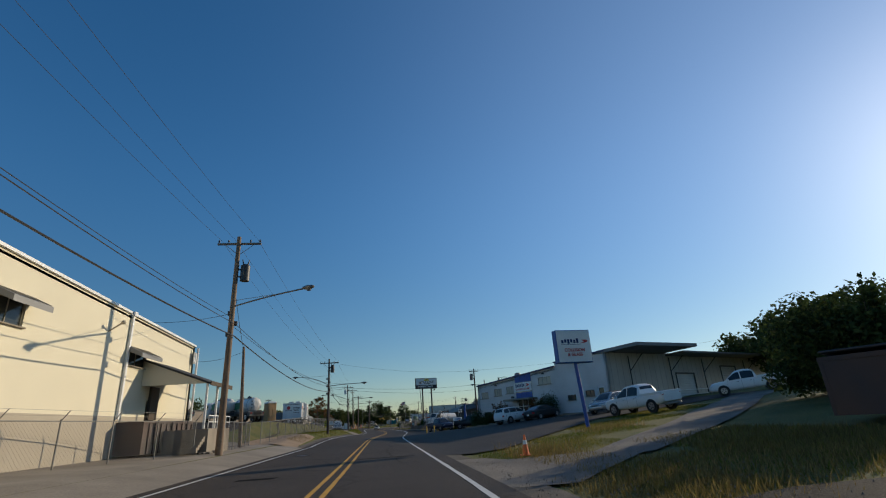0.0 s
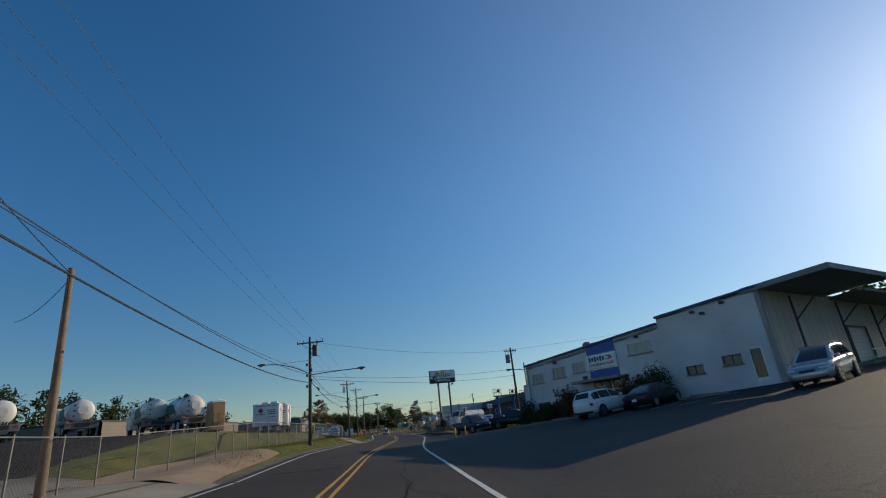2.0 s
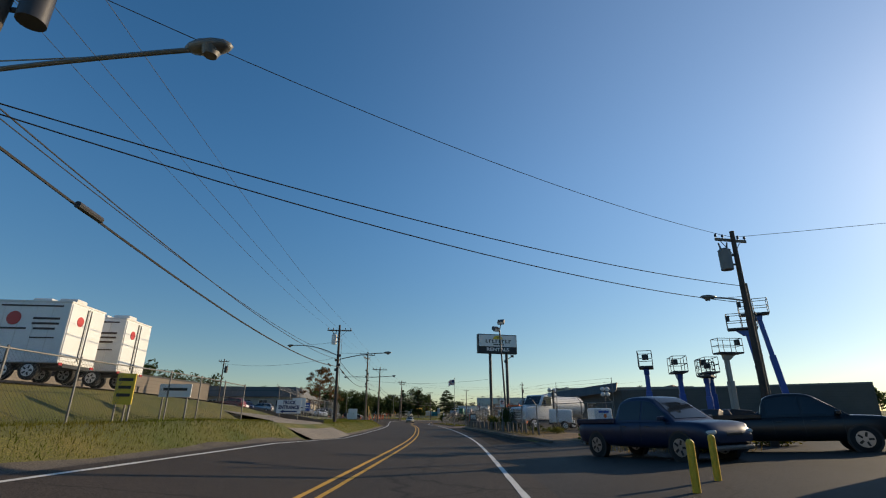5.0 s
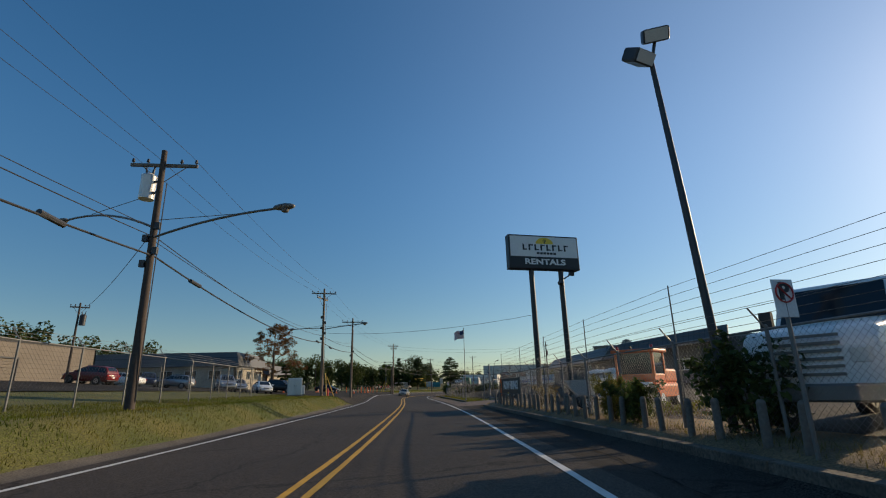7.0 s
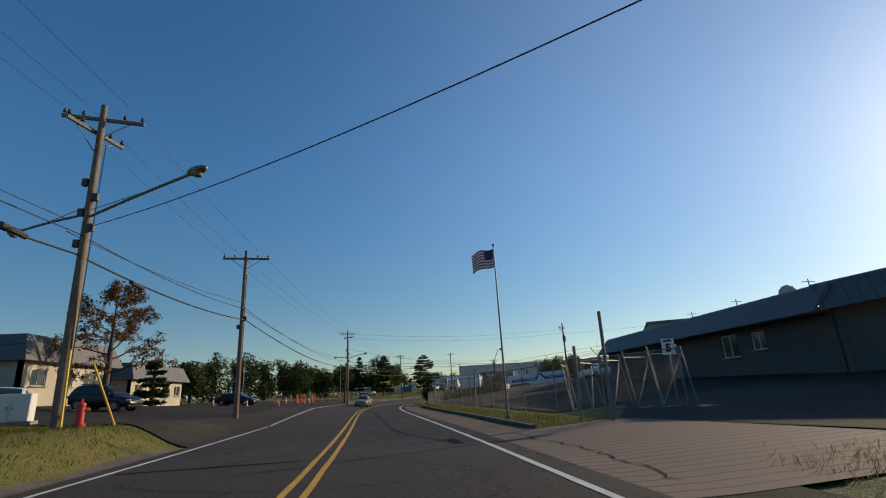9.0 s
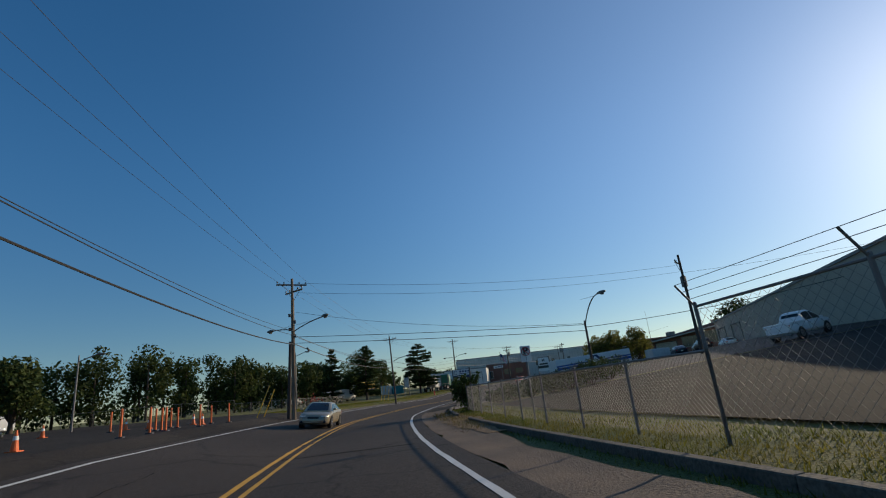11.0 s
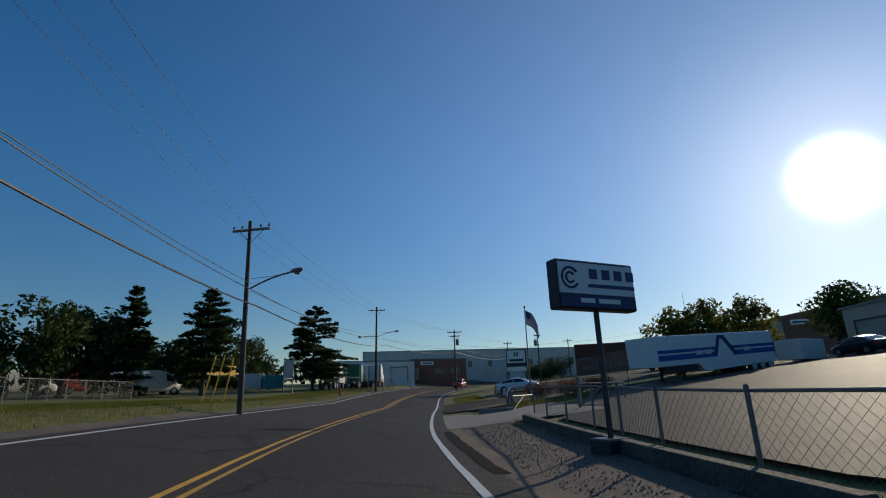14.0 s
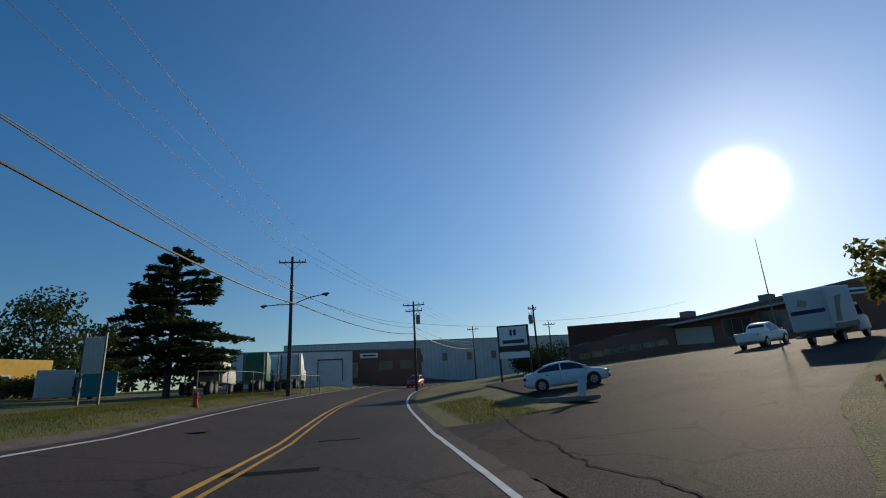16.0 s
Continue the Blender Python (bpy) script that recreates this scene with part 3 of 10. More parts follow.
road = drape("road", -80, 425, lambda s: left_white(s) - 0.55, lambda s: right_white(s) + 0.6, M["road"], 0.012, "worn grey asphalt two-lane road curving between industrial lots", "road")
for i, o in enumerate((-0.17, 0.17)):
    drape("yellow_line", -80, 425, lambda s: o - 0.06, lambda s: o + 0.06, M["lineyel"], 0.02, parent=road, step=1.0, wob=0.008, seed=i)
drape("white_edge_line", -80, 425, lambda s: right_white(s) - 0.07, lambda s: right_white(s) + 0.07, M["linewhite"], 0.02, parent=road, step=1.0, wob=0.01, seed=4)
drape("white_edge_line", -80, 425, lambda s: left_white(s) - 0.07, lambda s: left_white(s) + 0.07, M["linewhite"], 0.02, parent=road, step=1.0, wob=0.01, seed=5)


def patch(s, d, ls, wd, material, name="tar_patch", seed=0):
    drape(name, s, s + ls, lambda q: d - wd / 2, lambda q: d + wd / 2, material, 0.017, parent=road, step=0.5, wob=0.04, seed=seed)


M["tar"] = mat("tar_patch", (0.02, 0.019, 0.018), 0.9, grain=40, blotch=1, bump=0.2)
M["tar"].node_tree.nodes["Principled BSDF"].inputs["Specular IOR Level"].default_value = 0.04
for k, (s, d, l, w) in enumerate([(24, 1.6, 0.35, 2.6), (47, -2.2, 0.25, 3.0), (131, 0.3, 0.25, 4.6), (146, -2.5, 0.18, 4.0), (147.5, 3.4, 1.6, 0.35), (159, 0.8, 0.2, 6.8), (188, 1.8, 0.15, 3.8),
                                  (203, 0.4, 0.15, 6.0), (231, 4.9, 9.0, 0.3), (262, 0.8, 0.5, 1.8), (268, 1.6, 0.3, 1.3), (17, -2.5, 0.6, 1.2)]):
    patch(s, d, l, w, M["tar"], seed=k)


def crack(s0, s1, way, seed, width=0.02):
    """A jagged open joint in the asphalt."""
    rs = np.random.RandomState(seed)
    off = np.cumsum(rs.normal(size=200) * 0.05) * 0.6
    mid = lambda q: keyed(q, *way) + float(np.interp(q, np.linspace(s0, s1, 200), off - np.linspace(0, off[-1], 200)))
    drape("crack", s0, s1, lambda q: mid(q) - width, lambda q: mid(q) + width, M["tar"], 0.024, parent=road, step=0.2, wob=0.012, seed=seed)


crack(255.4, 273.2, (255.4, 6.3, 261.8, 6.5, 265.2, 6.7, 273.2, 7.7), 3)
crack(97.0, 134.0, (97, 5.3, 134, 5.1), 5, 0.014)
crack(140.5, 149.5, (140, 5.4, 150, 5.6), 6, 0.016)
crack(20.0, 46.0, (20, 2.1, 33, 1.7, 46, 2.2), 7, 0.012)
crack(160.0, 186.0, (160, -2.2, 186, -2.6), 8, 0.012)


def manhole(s, d):
    x, y = at_sd(s, d)
    m = thing("manhole_cover", x, y, gz(x, y) + 0.012, 0, "dark cast iron manhole cover set in the asphalt", "manhole")
    bm = B()
    bm_cyl(bm, (0, 0, 0), (0, 0, 0.012), 0.36, seg=28)
    part("cover", bm, M["steel"], m)
    bm = B()
    for k in range(28):
        a, c = 2 * math.pi * k / 28, 2 * math.pi * (k + 1) / 28
        vs = [bm.verts.new((r * math.cos(t), r * math.sin(t), 0.008)) for r, t in ((0.38, a), (0.47, a), (0.47, c), (0.38, c))]
        bm.faces.new(vs)
    part("ring", bm, M["tar"], m)


for s, d in ((13.0, -3.4), (31.5, -3.2), (270, -3.3)):
    manhole(s, d)

# left side
drape("lot_white_building", -40, 45, -24, lambda s: left_white(s) - 0.5, M["concrete"], 0.0, "stained concrete apron in front of the cream building", "apron")
drape("shoulder_left", 45, 92, lambda s: left_white(s) - 1.1, lambda s: left_white(s) - 0.5, M["grit"], -0.005, "crumbling gritty shoulder", "shoulder", wob=0.12)
drape("truck_yard", 40, 98, -58, lambda s: keyed(s, 40, -10.2, 52, -9.4, 58, -9.7, 63, -11.2, 98, -11.6), M["lot"], 0.0, "worn asphalt truck yard", "lot")
drape("yard_apron", 44, 60, lambda s: keyed(s, 44, -10, 60, -9), lambda s: keyed(s, 44, -5.6, 52, -6.0, 60, -6.3), M["sand"], 0.012, "bare sandy bank at the yard gate", "bank", wob=0.15)
drape("truck_driveway", 93, 106, lambda s: -40 + 0 * s, lambda s: left_white(s) - 0.5, M["apron"], 0.004, "grooved concrete truck driveway", "driveway")
drape("shoulder_left_b", 106, 152, lambda s: left_white(s) - 0.95, lambda s: left_white(s) - 0.5, M["grit"], -0.005, "thin gravel shoulder", "shoulder", wob=0.1)
drape("car_park_left", 108, 172, -38, lambda s: keyed(s, 108, -20, 140, -19, 160, -17, 172, -17), M["lot"], 0.004, "grey asphalt car park behind the fence", "lot")
drape("open_lot_left", 153, 227, lambda s: -46 + 0 * s, lambda s: keyed(s, 222, -9.3, 227, -15), M["lot"], 0.0, "wide open asphalt lot", "lot")
drape("open_lot_edge", 153, 220, lambda s: -9.4 + 0 * s, lambda s: keyed(s, 214, left_white(214) - 0.5, 220, -7.0) if s > 214 else left_white(s) - 0.5, M["lot"], 0.004, "worn asphalt edge of the open lot", "lot", step=1.0)
drape("verge_dirt_left", 217, 300, lambda s: left_white(s) - 1.2, lambda s: left_white(s) - 0.5, M["grit"], -0.005, "gravelly road edge", "shoulder", wob=0.15)
# right side
drape("south_drive", -12, 7.4, lambda s: right_white(s) + 0.55, lambda s: keyed(s, -12, 26, 5, 14, 7.4, 7.5), M["lot"], 0.004, "old asphalt drive beside the dumpster", "driveway", wob=0.15)
drape("gravel_driveway", 11.0, 19.8, lambda s: right_white(s) + 0.55, lambda s: keyed(s, 11, 5.6, 14.1, 9.0, 16.4, 8.6, 18, 5.8, 19.8, 5.2), M["gravel"], 0.002, "rutted pale gravel driveway", "driveway", wob=0.25)
drape("gravel_track", 14.0, 40, lambda s: keyed(s, 14, 8.2, 16.4, 8.4, 20.8, 13.1, 34, 25.6, 40, 31), lambda s: keyed(s, 14, 9.0, 18.7, 15.1, 30.6, 26.4, 40, 36), M["gravel"], 0.006, "gravel track climbing behind the sign", "track", wob=0.3)
drape("shoulder_right", -80, 100, lambda s: right_white(s) + 0.5, lambda s: right_white(s) + 1.3, M["grit"], -0.004, "crumbling asphalt shoulder", "shoulder", wob=0.15)
drape("collision_shop_lot", 23, 92, lambda s: right_white(s) + 0.6, lambda s: keyed(s, 23, 7, 27, 10, 36, 17, 40, 34, 92, 34), M["lot_dark"], 0.008, "dark asphalt parking lot of the collision shop", "lot", wob=0.05)
drape("yard_strip", 92, 138, lambda s: keyed(s, 92, 7.6, 96, 6.8, 136, 6.45, 138, 7.6), lambda s: keyed(s, 92, 13, 100, 10.2, 108, 9.2, 138, 9.0), M["straw"], 0.01, "dusty strip with dead grass along the rental yard", "verge")
drape("rental_yard", 90, 142, lambda s: keyed(s, 90, 13, 100, 10, 108, 9, 136, 8.8, 142, 12), 44, M["lot"], 0.014, "grey asphalt equipment yard", "lot")
drape("gutter_right", 90, 141, lambda s: right_white(s) + 0.55, lambda s: keyed(s, 90, 7.0, 96, 6.6, 140, 6.3), M["lot"], 0.004, "patched asphalt shoulder by the kerb", "shoulder")
drape("brick_apron", 139.5, 150, lambda s: right_white(s) + 0.6, lambda s: keyed(s, 139.5, 11, 150, 9.5), M["brickpave"], 0.01, "brown grooved paved driveway apron", "driveway")
drape("shop_forecourt", 136, 156, lambda s: keyed(s, 136, 12, 150, 9.4, 156, 13), 40, M["lot"], 0.012, "sunlit asphalt forecourt of the dark shop", "lot")
# asphalt here; its shade comes from the dark material colour
drape("yard_right_b", 156, 203.5, 9.4, 50, M["shade_asphalt"], 0.006, "asphalt yard behind the chain-link fence, its shade put into a dark colour", "lot")
drape("dirt_shoulder_right", 150, 214, lambda s: right_white(s) + 0.55, lambda s: keyed(s, 150, 6.3, 185, 5.9, 200, 6.8, 214, 6.6), M["dirt"], 0.0, "broken asphalt and dirt along the kerb", "shoulder", wob=0.2)
drape("straw_mulch", 188, 205, lambda s: keyed(s, 188, 6.1, 196, 5.6, 205, 6.2), lambda s: keyed(s, 188, 6.5, 196, 7.1, 199, 7.0, 205, 6.6), M["straw"], 0.012, "reddish straw and dead leaves washed against the kerb", "litter", wob=0.2, step=0.7)
drape("drive_right", 213.5, 224.5, lambda s: right_white(s) + 0.55, 10, M["lot"], 0.008, "cracked asphalt driveway", "driveway")
drape("concrete_pad", 208.9, 213.6, lambda s: 7.2 + 0 * s, lambda s: keyed(s, 208.9, 7.5, 212.0, 10.6, 213.6, 10.4), M["apron"], 0.02, "cracked concrete slab behind the low fence", "slab")
drape("restoration_lot", 204, 276, lambda s: keyed(s, 204, 17, 208, 13.5, 212, 11.2, 216, 9.4, 224, 9.3, 228, 8.3, 241, 8.8, 243, 11, 248, 11, 250, 13.5, 256, 15.8, 260, 18.5, 264, 25, 268, 35, 276, 46), 62, M["lot_shine"], 0.016, "worn shiny asphalt trailer lot beside the restoration yard", "lot")
drape("wide_lot", 269.3, 300, lambda s: keyed(s, 269.3, 11, 272, 10.5, 290, 11.5), lambda s: keyed(s, 269.3, 22.8, 272, 26.5, 276, 32, 280, 38, 290, 54, 300, 62), M["lot"], 0.016, "wide glossy asphalt lot", "lot", step=1.0)
drape("dirt_shoulder_right_b", 224.5, 241.2, lambda s: right_white(s) + 0.55, lambda s: keyed(s, 224.5, 6.9, 232, 7.2, 241.2, 7.6), M["dirt"], 0.006, "gravelly dirt strip below the kerb", "shoulder", wob=0.2)
drape("concrete_drive", 241.2, 250.4, lambda s: right_white(s) + 0.55, 11, M["apron"], 0.02, "grooved concrete driveway", "driveway")
lot_edge = (254.4, 5.6, 255.6, 6.8, 256.6, 8.0, 258.5, 9.8, 260.3, 11.4, 261.9, 13.2, 266.3, 18.9, 272, 26.5, 276, 32)
drape("grass_bank", 254.6, 276, lambda s: keyed(s, *lot_edge) - 0.12, lambda s: keyed(s, *lot_edge) + keyed(s, 254, 3, 262, 7, 276, 9), M["grass"], 0.03, "grass bank beside the entrance of the wide lot", "bank", step=0.5, wob=0.05)
drape("side_street", 254.4, 269.6, lambda s: right_white(s) + 0.55, lambda s: keyed(s, *lot_edge), M["lot"], 0.012, "worn asphalt entrance to the wide lot", "driveway", step=0.5, wob=0.06)


def kerb(s0, s1, d0, d1, h=0.16, w=0.2):
    """A kerb as real blocks, one after another."""
    root = new("kerb")
    tagged(root, "stained concrete kerb edging the road", "kerb", "", "structure")
    n = max(2, int((s1 - s0) / 3.0))
    for k in range(n):
        a, b = s0 + (s1 - s0) * k / n, s0 + (s1 - s0) * (k + 1) / n - 0.02
        da, db = d0 + (d1 - d0) * k / n, d0 + (d1 - d0) * (k + 1) / n
        bm = B()
        rings = []
        for s, d in ((a, da), (b, db)):
            ring = []
            for o, zz in ((-w / 2, -0.15), (-w / 2 + 0.02, h), (w / 2, h + 0.01), (w / 2, -0.15)):
                x, y = at_sd(s, d + o)
                ring.append(bm.verts.new((x, y, gz(*at_sd(s, d)) + zz)))
            rings.append(ring)
        for i in range(4):
            bm.faces.new((rings[0][i], rings[0][(i + 1) % 4], rings[1][(i + 1) % 4], rings[1][i]))
        bm.faces.new(rings[0])
        bm.faces.new(rings[1][::-1])
        bmesh.ops.recalc_face_normals(bm, faces=bm.faces[:])
        bevelled(bm, 0.015, 1)
        part("kerb_stone", bm, M["dirty_kerb"], root)


kerb(91, 96, 7.6, 6.7, 0.1)
kerb(96, 136.4, 6.7, 6.4, 0.1, 0.24)
kerb(150.5, 195.5, 6.5, 6.65, 0.1)
kerb(199.6, 213.2, 6.65, 7.0, 0.11)
kerb(213.2, 215.2, 7.0, 7.9, 0.07)
kerb(226.6, 241.0, 7.1, 7.75, 0.22, 0.22)
kerb(97, 106, -24, -7.5)


def tufts(name, regions, material, label, count, hmin, hmax, seed, wide=0.007):
    """Loose blades scattered over stretches of the land."""
    rnd = np.random.RandomState(seed)
    area = np.array([(b - a) * abs(q - p) for a, b, p, q in regions])
    pick = rnd.choice(len(regions), count, p=area / area.sum())
    r = np.array(regions)[pick]
    s, d = r[:, 0] + (r[:, 1] - r[:, 0]) * rnd.rand(count), r[:, 2] + (r[:, 3] - r[:, 2]) * rnd.rand(count)
    s, d = s + rnd.normal(0, 0.4, count), d + rnd.normal(0, 0.12, count)
    x, y = to_xy(s, d)
    z = height_sd(s, d) - 0.07
    a = rnd.rand(count) * 2 * math.pi
    h = hmin + (hmax - hmin) * rnd.rand(count) ** 2 + 0.035
    w = wide * (1 + rnd.rand(count)) * (0.6 + h / max(hmax, 0.1))
    lx, ly = rnd.normal(0, 0.35, count) * h, rnd.normal(0, 0.35, count) * h
    v = np.empty((count, 3, 3))
    v[:, 0] = np.stack([x - w * np.cos(a), y - w * np.sin(a), z], 1)
    v[:, 1] = np.stack([x + w * np.cos(a), y + w * np.sin(a), z], 1)
    v[:, 2] = np.stack([x + lx, y + ly, z + h], 1)
    f = np.arange(count * 3).reshape(-1, 3)
    ob = part(name, (v.reshape(-1, 3).tolist(), [], f.tolist()), material, None)
    tagged(ob, label, "grass", "", "stuff")


tufts("verge_grass", [(58, 92, -9.5, -5.7), (106, 153, -12, -5.8), (220, 226, -9.5, -6.4), (225, 262, -15, -6.0), (262, 300, -12, -6)], M["blade"], "short green grass on the roadside bank", 150000, 0.02, 0.1, 3, 0.0045)
tufts("lot_grass", [(18, 22.5, 5.5, 10.5), (22.5, 26.5, 8.6, 14), (26.5, 32, 12.5, 18.5), (31, 37, 17.5, 24), (7.6, 13, 6.2, 13), (8, 17, 10, 14), (150.5, 200, 6.3, 9), (251, 255.5, 8.9, 14), (254, 256.6, 8.4, 15), (256.6, 258.5, 10.1, 16), (258.5, 260.3, 11.8, 17.5), (260.3, 262, 13.6, 19.5), (262, 264, 15.8, 22.5), (264, 266.3, 18.6, 26), (266.3, 269, 22.4, 32), (269, 284, 6.2, 9), (200, 213, 7.2, 9)], M["blade"], "rough green grass beside the lots", 110000, 0.02, 0.1, 4, 0.0045)
tufts("dry_grass", [(95, 135, 6.9, 8.0), (97, 104, 7.6, 9.4), (139, 141, 7, 12), (190, 206, 5.7, 7.0), (227, 241, 7.1, 7.7), (7, 11, 5.2, 8), (7.6, 13, 6.2, 13), (8, 17, 10, 14), (50, 58, -7.5, -6.2), (14, 20, 6.2, 8)], M["dry"], "dead straw-coloured grass and weeds", 52000, 0.03, 0.2, 5, 0.005)
tufts("tall_weeds", [(17.5, 22, 6.2, 8.5), (24, 27, 11.5, 14.5), (84, 92, 9, 14), (112, 121, 8.6, 10.2), (250, 256, 9.6, 11)], M["dry"], "tall seeding weeds", 3500, 0.15, 0.5, 6, 0.007)
# gravel and litter lying loose
rnd = random.Random(11)
for name, (sa, sb, da, db), n, material, label in (("loose_stones", (4, 18, 4.3, 9), 500, "gravel", "loose stones at the driveway mouth"), ("leaf_litter", (190, 212, 5.2, 6.8), 700, "dirt", "dirt clods and litter along the kerb"),
                                                    ("gravel_litter", (227, 241, 5.4, 7.3), 1800, "gravel", "loose gravel below the kerb")):
    verts, faces = [], []
    for k in range(n):
        x, y = at_sd(rnd.uniform(sa, sb), rnd.uniform(da, db))
        r, z, a = rnd.uniform(0.008, 0.026), gz(x, y) + 0.02, rnd.uniform(0, 6.28)
        o = len(verts)
        for q in range(5):
            rr = r * rnd.uniform(0.7, 1.2)
            verts.append((x + rr * math.cos(a + q * 1.257), y + rr * math.sin(a + q * 1.257), z - 0.02))
        verts.append((x + rnd.uniform(-r, r) * 0.3, y, z + r * rnd.uniform(0.4, 0.9)))
        faces += [(o + q, o + (q + 1) % 5, o + 5) for q in range(5)]
    mesh_thing(name, (verts, [], faces), M[material], label, "stones", "stuff")


def headwall():
    ob = new("headwall")
    ob.matrix_basis = pose(14.1, 246.15, gz(14.1, 246.15), 0, 0, -3)
    tagged(ob, "low concrete headwall beside the drain ditch", "wall", "", "structure")
    bm = B()
    bm_box(bm, (0, 0, -0.2), (1.9, 0.2, 0.95))
    part("wall", bevelled(bm, 0.02, 1), M["concrete"], ob)


headwall()
drape("ditch_earth", 250.4, 254.2, 6.2, 9.2, M["dirt"], 0.012, "dark earth in the drain ditch", "ditch", wob=0.2)


# ---- buildings ----
def wall_run(parent, p, q, z0, z1a, z1b, material, thick=0.3, name="wall", holes=(), label=""):
    """A wall from p to q with rectangular openings (u0, u1, za, zb), its top running from z1a to z1b. The outside lies to the right of p to q."""
    p, q = Vector((*p, 0)), Vector((*q, 0))
    L = (q - p).length
    u = (q - p) / L
    inward = Vector((-u.y, u.x, 0))
    us = sorted({0.0, L, *(h[0] for h in holes), *(h[1] for h in holes)})
    low = sorted({z0, *(h[2] for h in holes), *(h[3] for h in holes)})
    nu, nz = len(us), len(low) + 1
    bm, cell = B(), {}

    def corner(i, j, w):
        if (i, j, w) not in cell:
            z = low[j] if j < len(low) else z1a + (z1b - z1a) * us[i] / L
            cell[i, j, w] = bm.verts.new(p + u * us[i] + inward * w + Vector((0, 0, z)))
        return cell[i, j, w]

    def solid(i, j):
        if not (0 <= i < nu - 1 and 0 <= j < nz - 1):
            return False
        um, zm = (us[i] + us[i + 1]) / 2, (low[j] + (low[j + 1] if j + 1 < len(low) else low[j] + 0.1)) / 2
        return not any(h[0] < um < h[1] and h[2] < zm < h[3] for h in holes)

    for i in range(nu - 1):
        for j in range(nz - 1):
            if solid(i, j):
                for w in (0, thick):
                    bm.faces.new((corner(i, j, w), corner(i + 1, j, w), corner(i + 1, j + 1, w), corner(i, j + 1, w)))
                for di, dj, a, b in ((-1, 0, (i, j), (i, j + 1)), (1, 0, (i + 1, j), (i + 1, j + 1)), (0, -1, (i, j), (i + 1, j)), (0, 1, (i, j + 1), (i + 1, j + 1))):
                    if not solid(i + di, j + dj):
                        bm.faces.new((corner(*a, 0), corner(*b, 0), corner(*b, thick), corner(*a, thick)))
    bmesh.ops.recalc_face_normals(bm, faces=bm.faces[:])
    return part(name, bm, material, parent, label)


def frame_at(p, q, u, z, out=0.0):
    """The pose on a wall from p to q: x back along it, y to the outside, z up."""
    d = Vector((q[0] - p[0], q[1] - p[1], 0))
    t = d.normalized()
    n = Vector((t.y, -t.x, 0))
    o = Vector((p[0], p[1], z)) + t * u + n * out
    m = Matrix.Identity(4)
    for i in range(3):
        m[i][0], m[i][1], m[i][2], m[i][3] = -t[i], n[i], (0, 0, 1)[i], o[i]
    return m


def window(parent, at, w, h, bars=1, trim="white", sill=True, depth=0.12, glassy="pane"):
    win = new("window")
    win.parent = parent
    win.matrix_basis = at
    bm = B()
    t = 0.06
    for c, s in (((0, -depth, t / 2), (w, 0.08, t)), ((0, -depth, h - t / 2), (w, 0.08, t)), ((-w / 2 + t / 2, -depth, h / 2), (t, 0.08, h)), ((w / 2 - t / 2, -depth, h / 2), (t, 0.08, h))):
        bm_box(bm, c, s)
    for k in range(bars):
        bm_box(bm, (-w / 2 + w * (k + 1) / (bars + 1), -depth, h / 2), (0.045, 0.07, h - 2 * t))
    part("window_frame", bm, M[trim], win)
    for k in range(bars + 1):
        bm = B()
        bm_box(bm, (-w / 2 + w * (k + 0.5) / (bars + 1), -depth - 0.01, h / 2), (w / (bars + 1) - 0.05, 0.012, h - 2 * t))
        part("pane", bm, M[glassy], win)
    if sill:
        bm = B()
        bm_box(bm, (0, 0.0, -0.03), (w + 0.16, 0.3, 0.07))
        part("sill", bm, M["concrete"], win)
    return win


def roof_slab(parent, pts, z, thick, material, name="roof", zs=None):
    bm = B()
    v = [bm.verts.new((x, y, (zs[i] if zs else z))) for i, (x, y) in enumerate(pts)]
    w = [bm.verts.new((x, y, (zs[i] if zs else z) + thick)) for i, (x, y) in enumerate(pts)]
    n = len(pts)
    for i in range(n):
        bm.faces.new((v[i], v[(i + 1) % n], w[(i + 1) % n], w[i]))
    bm.faces.new(v[::-1])
    bm.faces.new(w)
    bmesh.ops.recalc_face_normals(bm, faces=bm.faces[:])
    return part(name, bm, material, parent)


def roll_door(parent, at, w, h, material="dirty_white"):
    d = new("roller_door")
    d.parent = parent
    d.matrix_basis = at
    n = int(h / 0.28)
    for k in range(n):
        bm = B()
        bm_box(bm, (0, -0.12, (k + 0.5) * h / n), (w, 0.05, h / n - 0.02))
        part("slat", bm, M[material], d)
    bm = B()
    for x in (-w / 2 - 0.06, w / 2 + 0.06):
        bm_box(bm, (x, 0.03, h / 2), (0.12, 0.1, h + 0.1))
    bm_box(bm, (0, 0.03, h + 0.08), (w + 0.24, 0.1, 0.14))
    part("door_frame", bm, M["steel"], d)


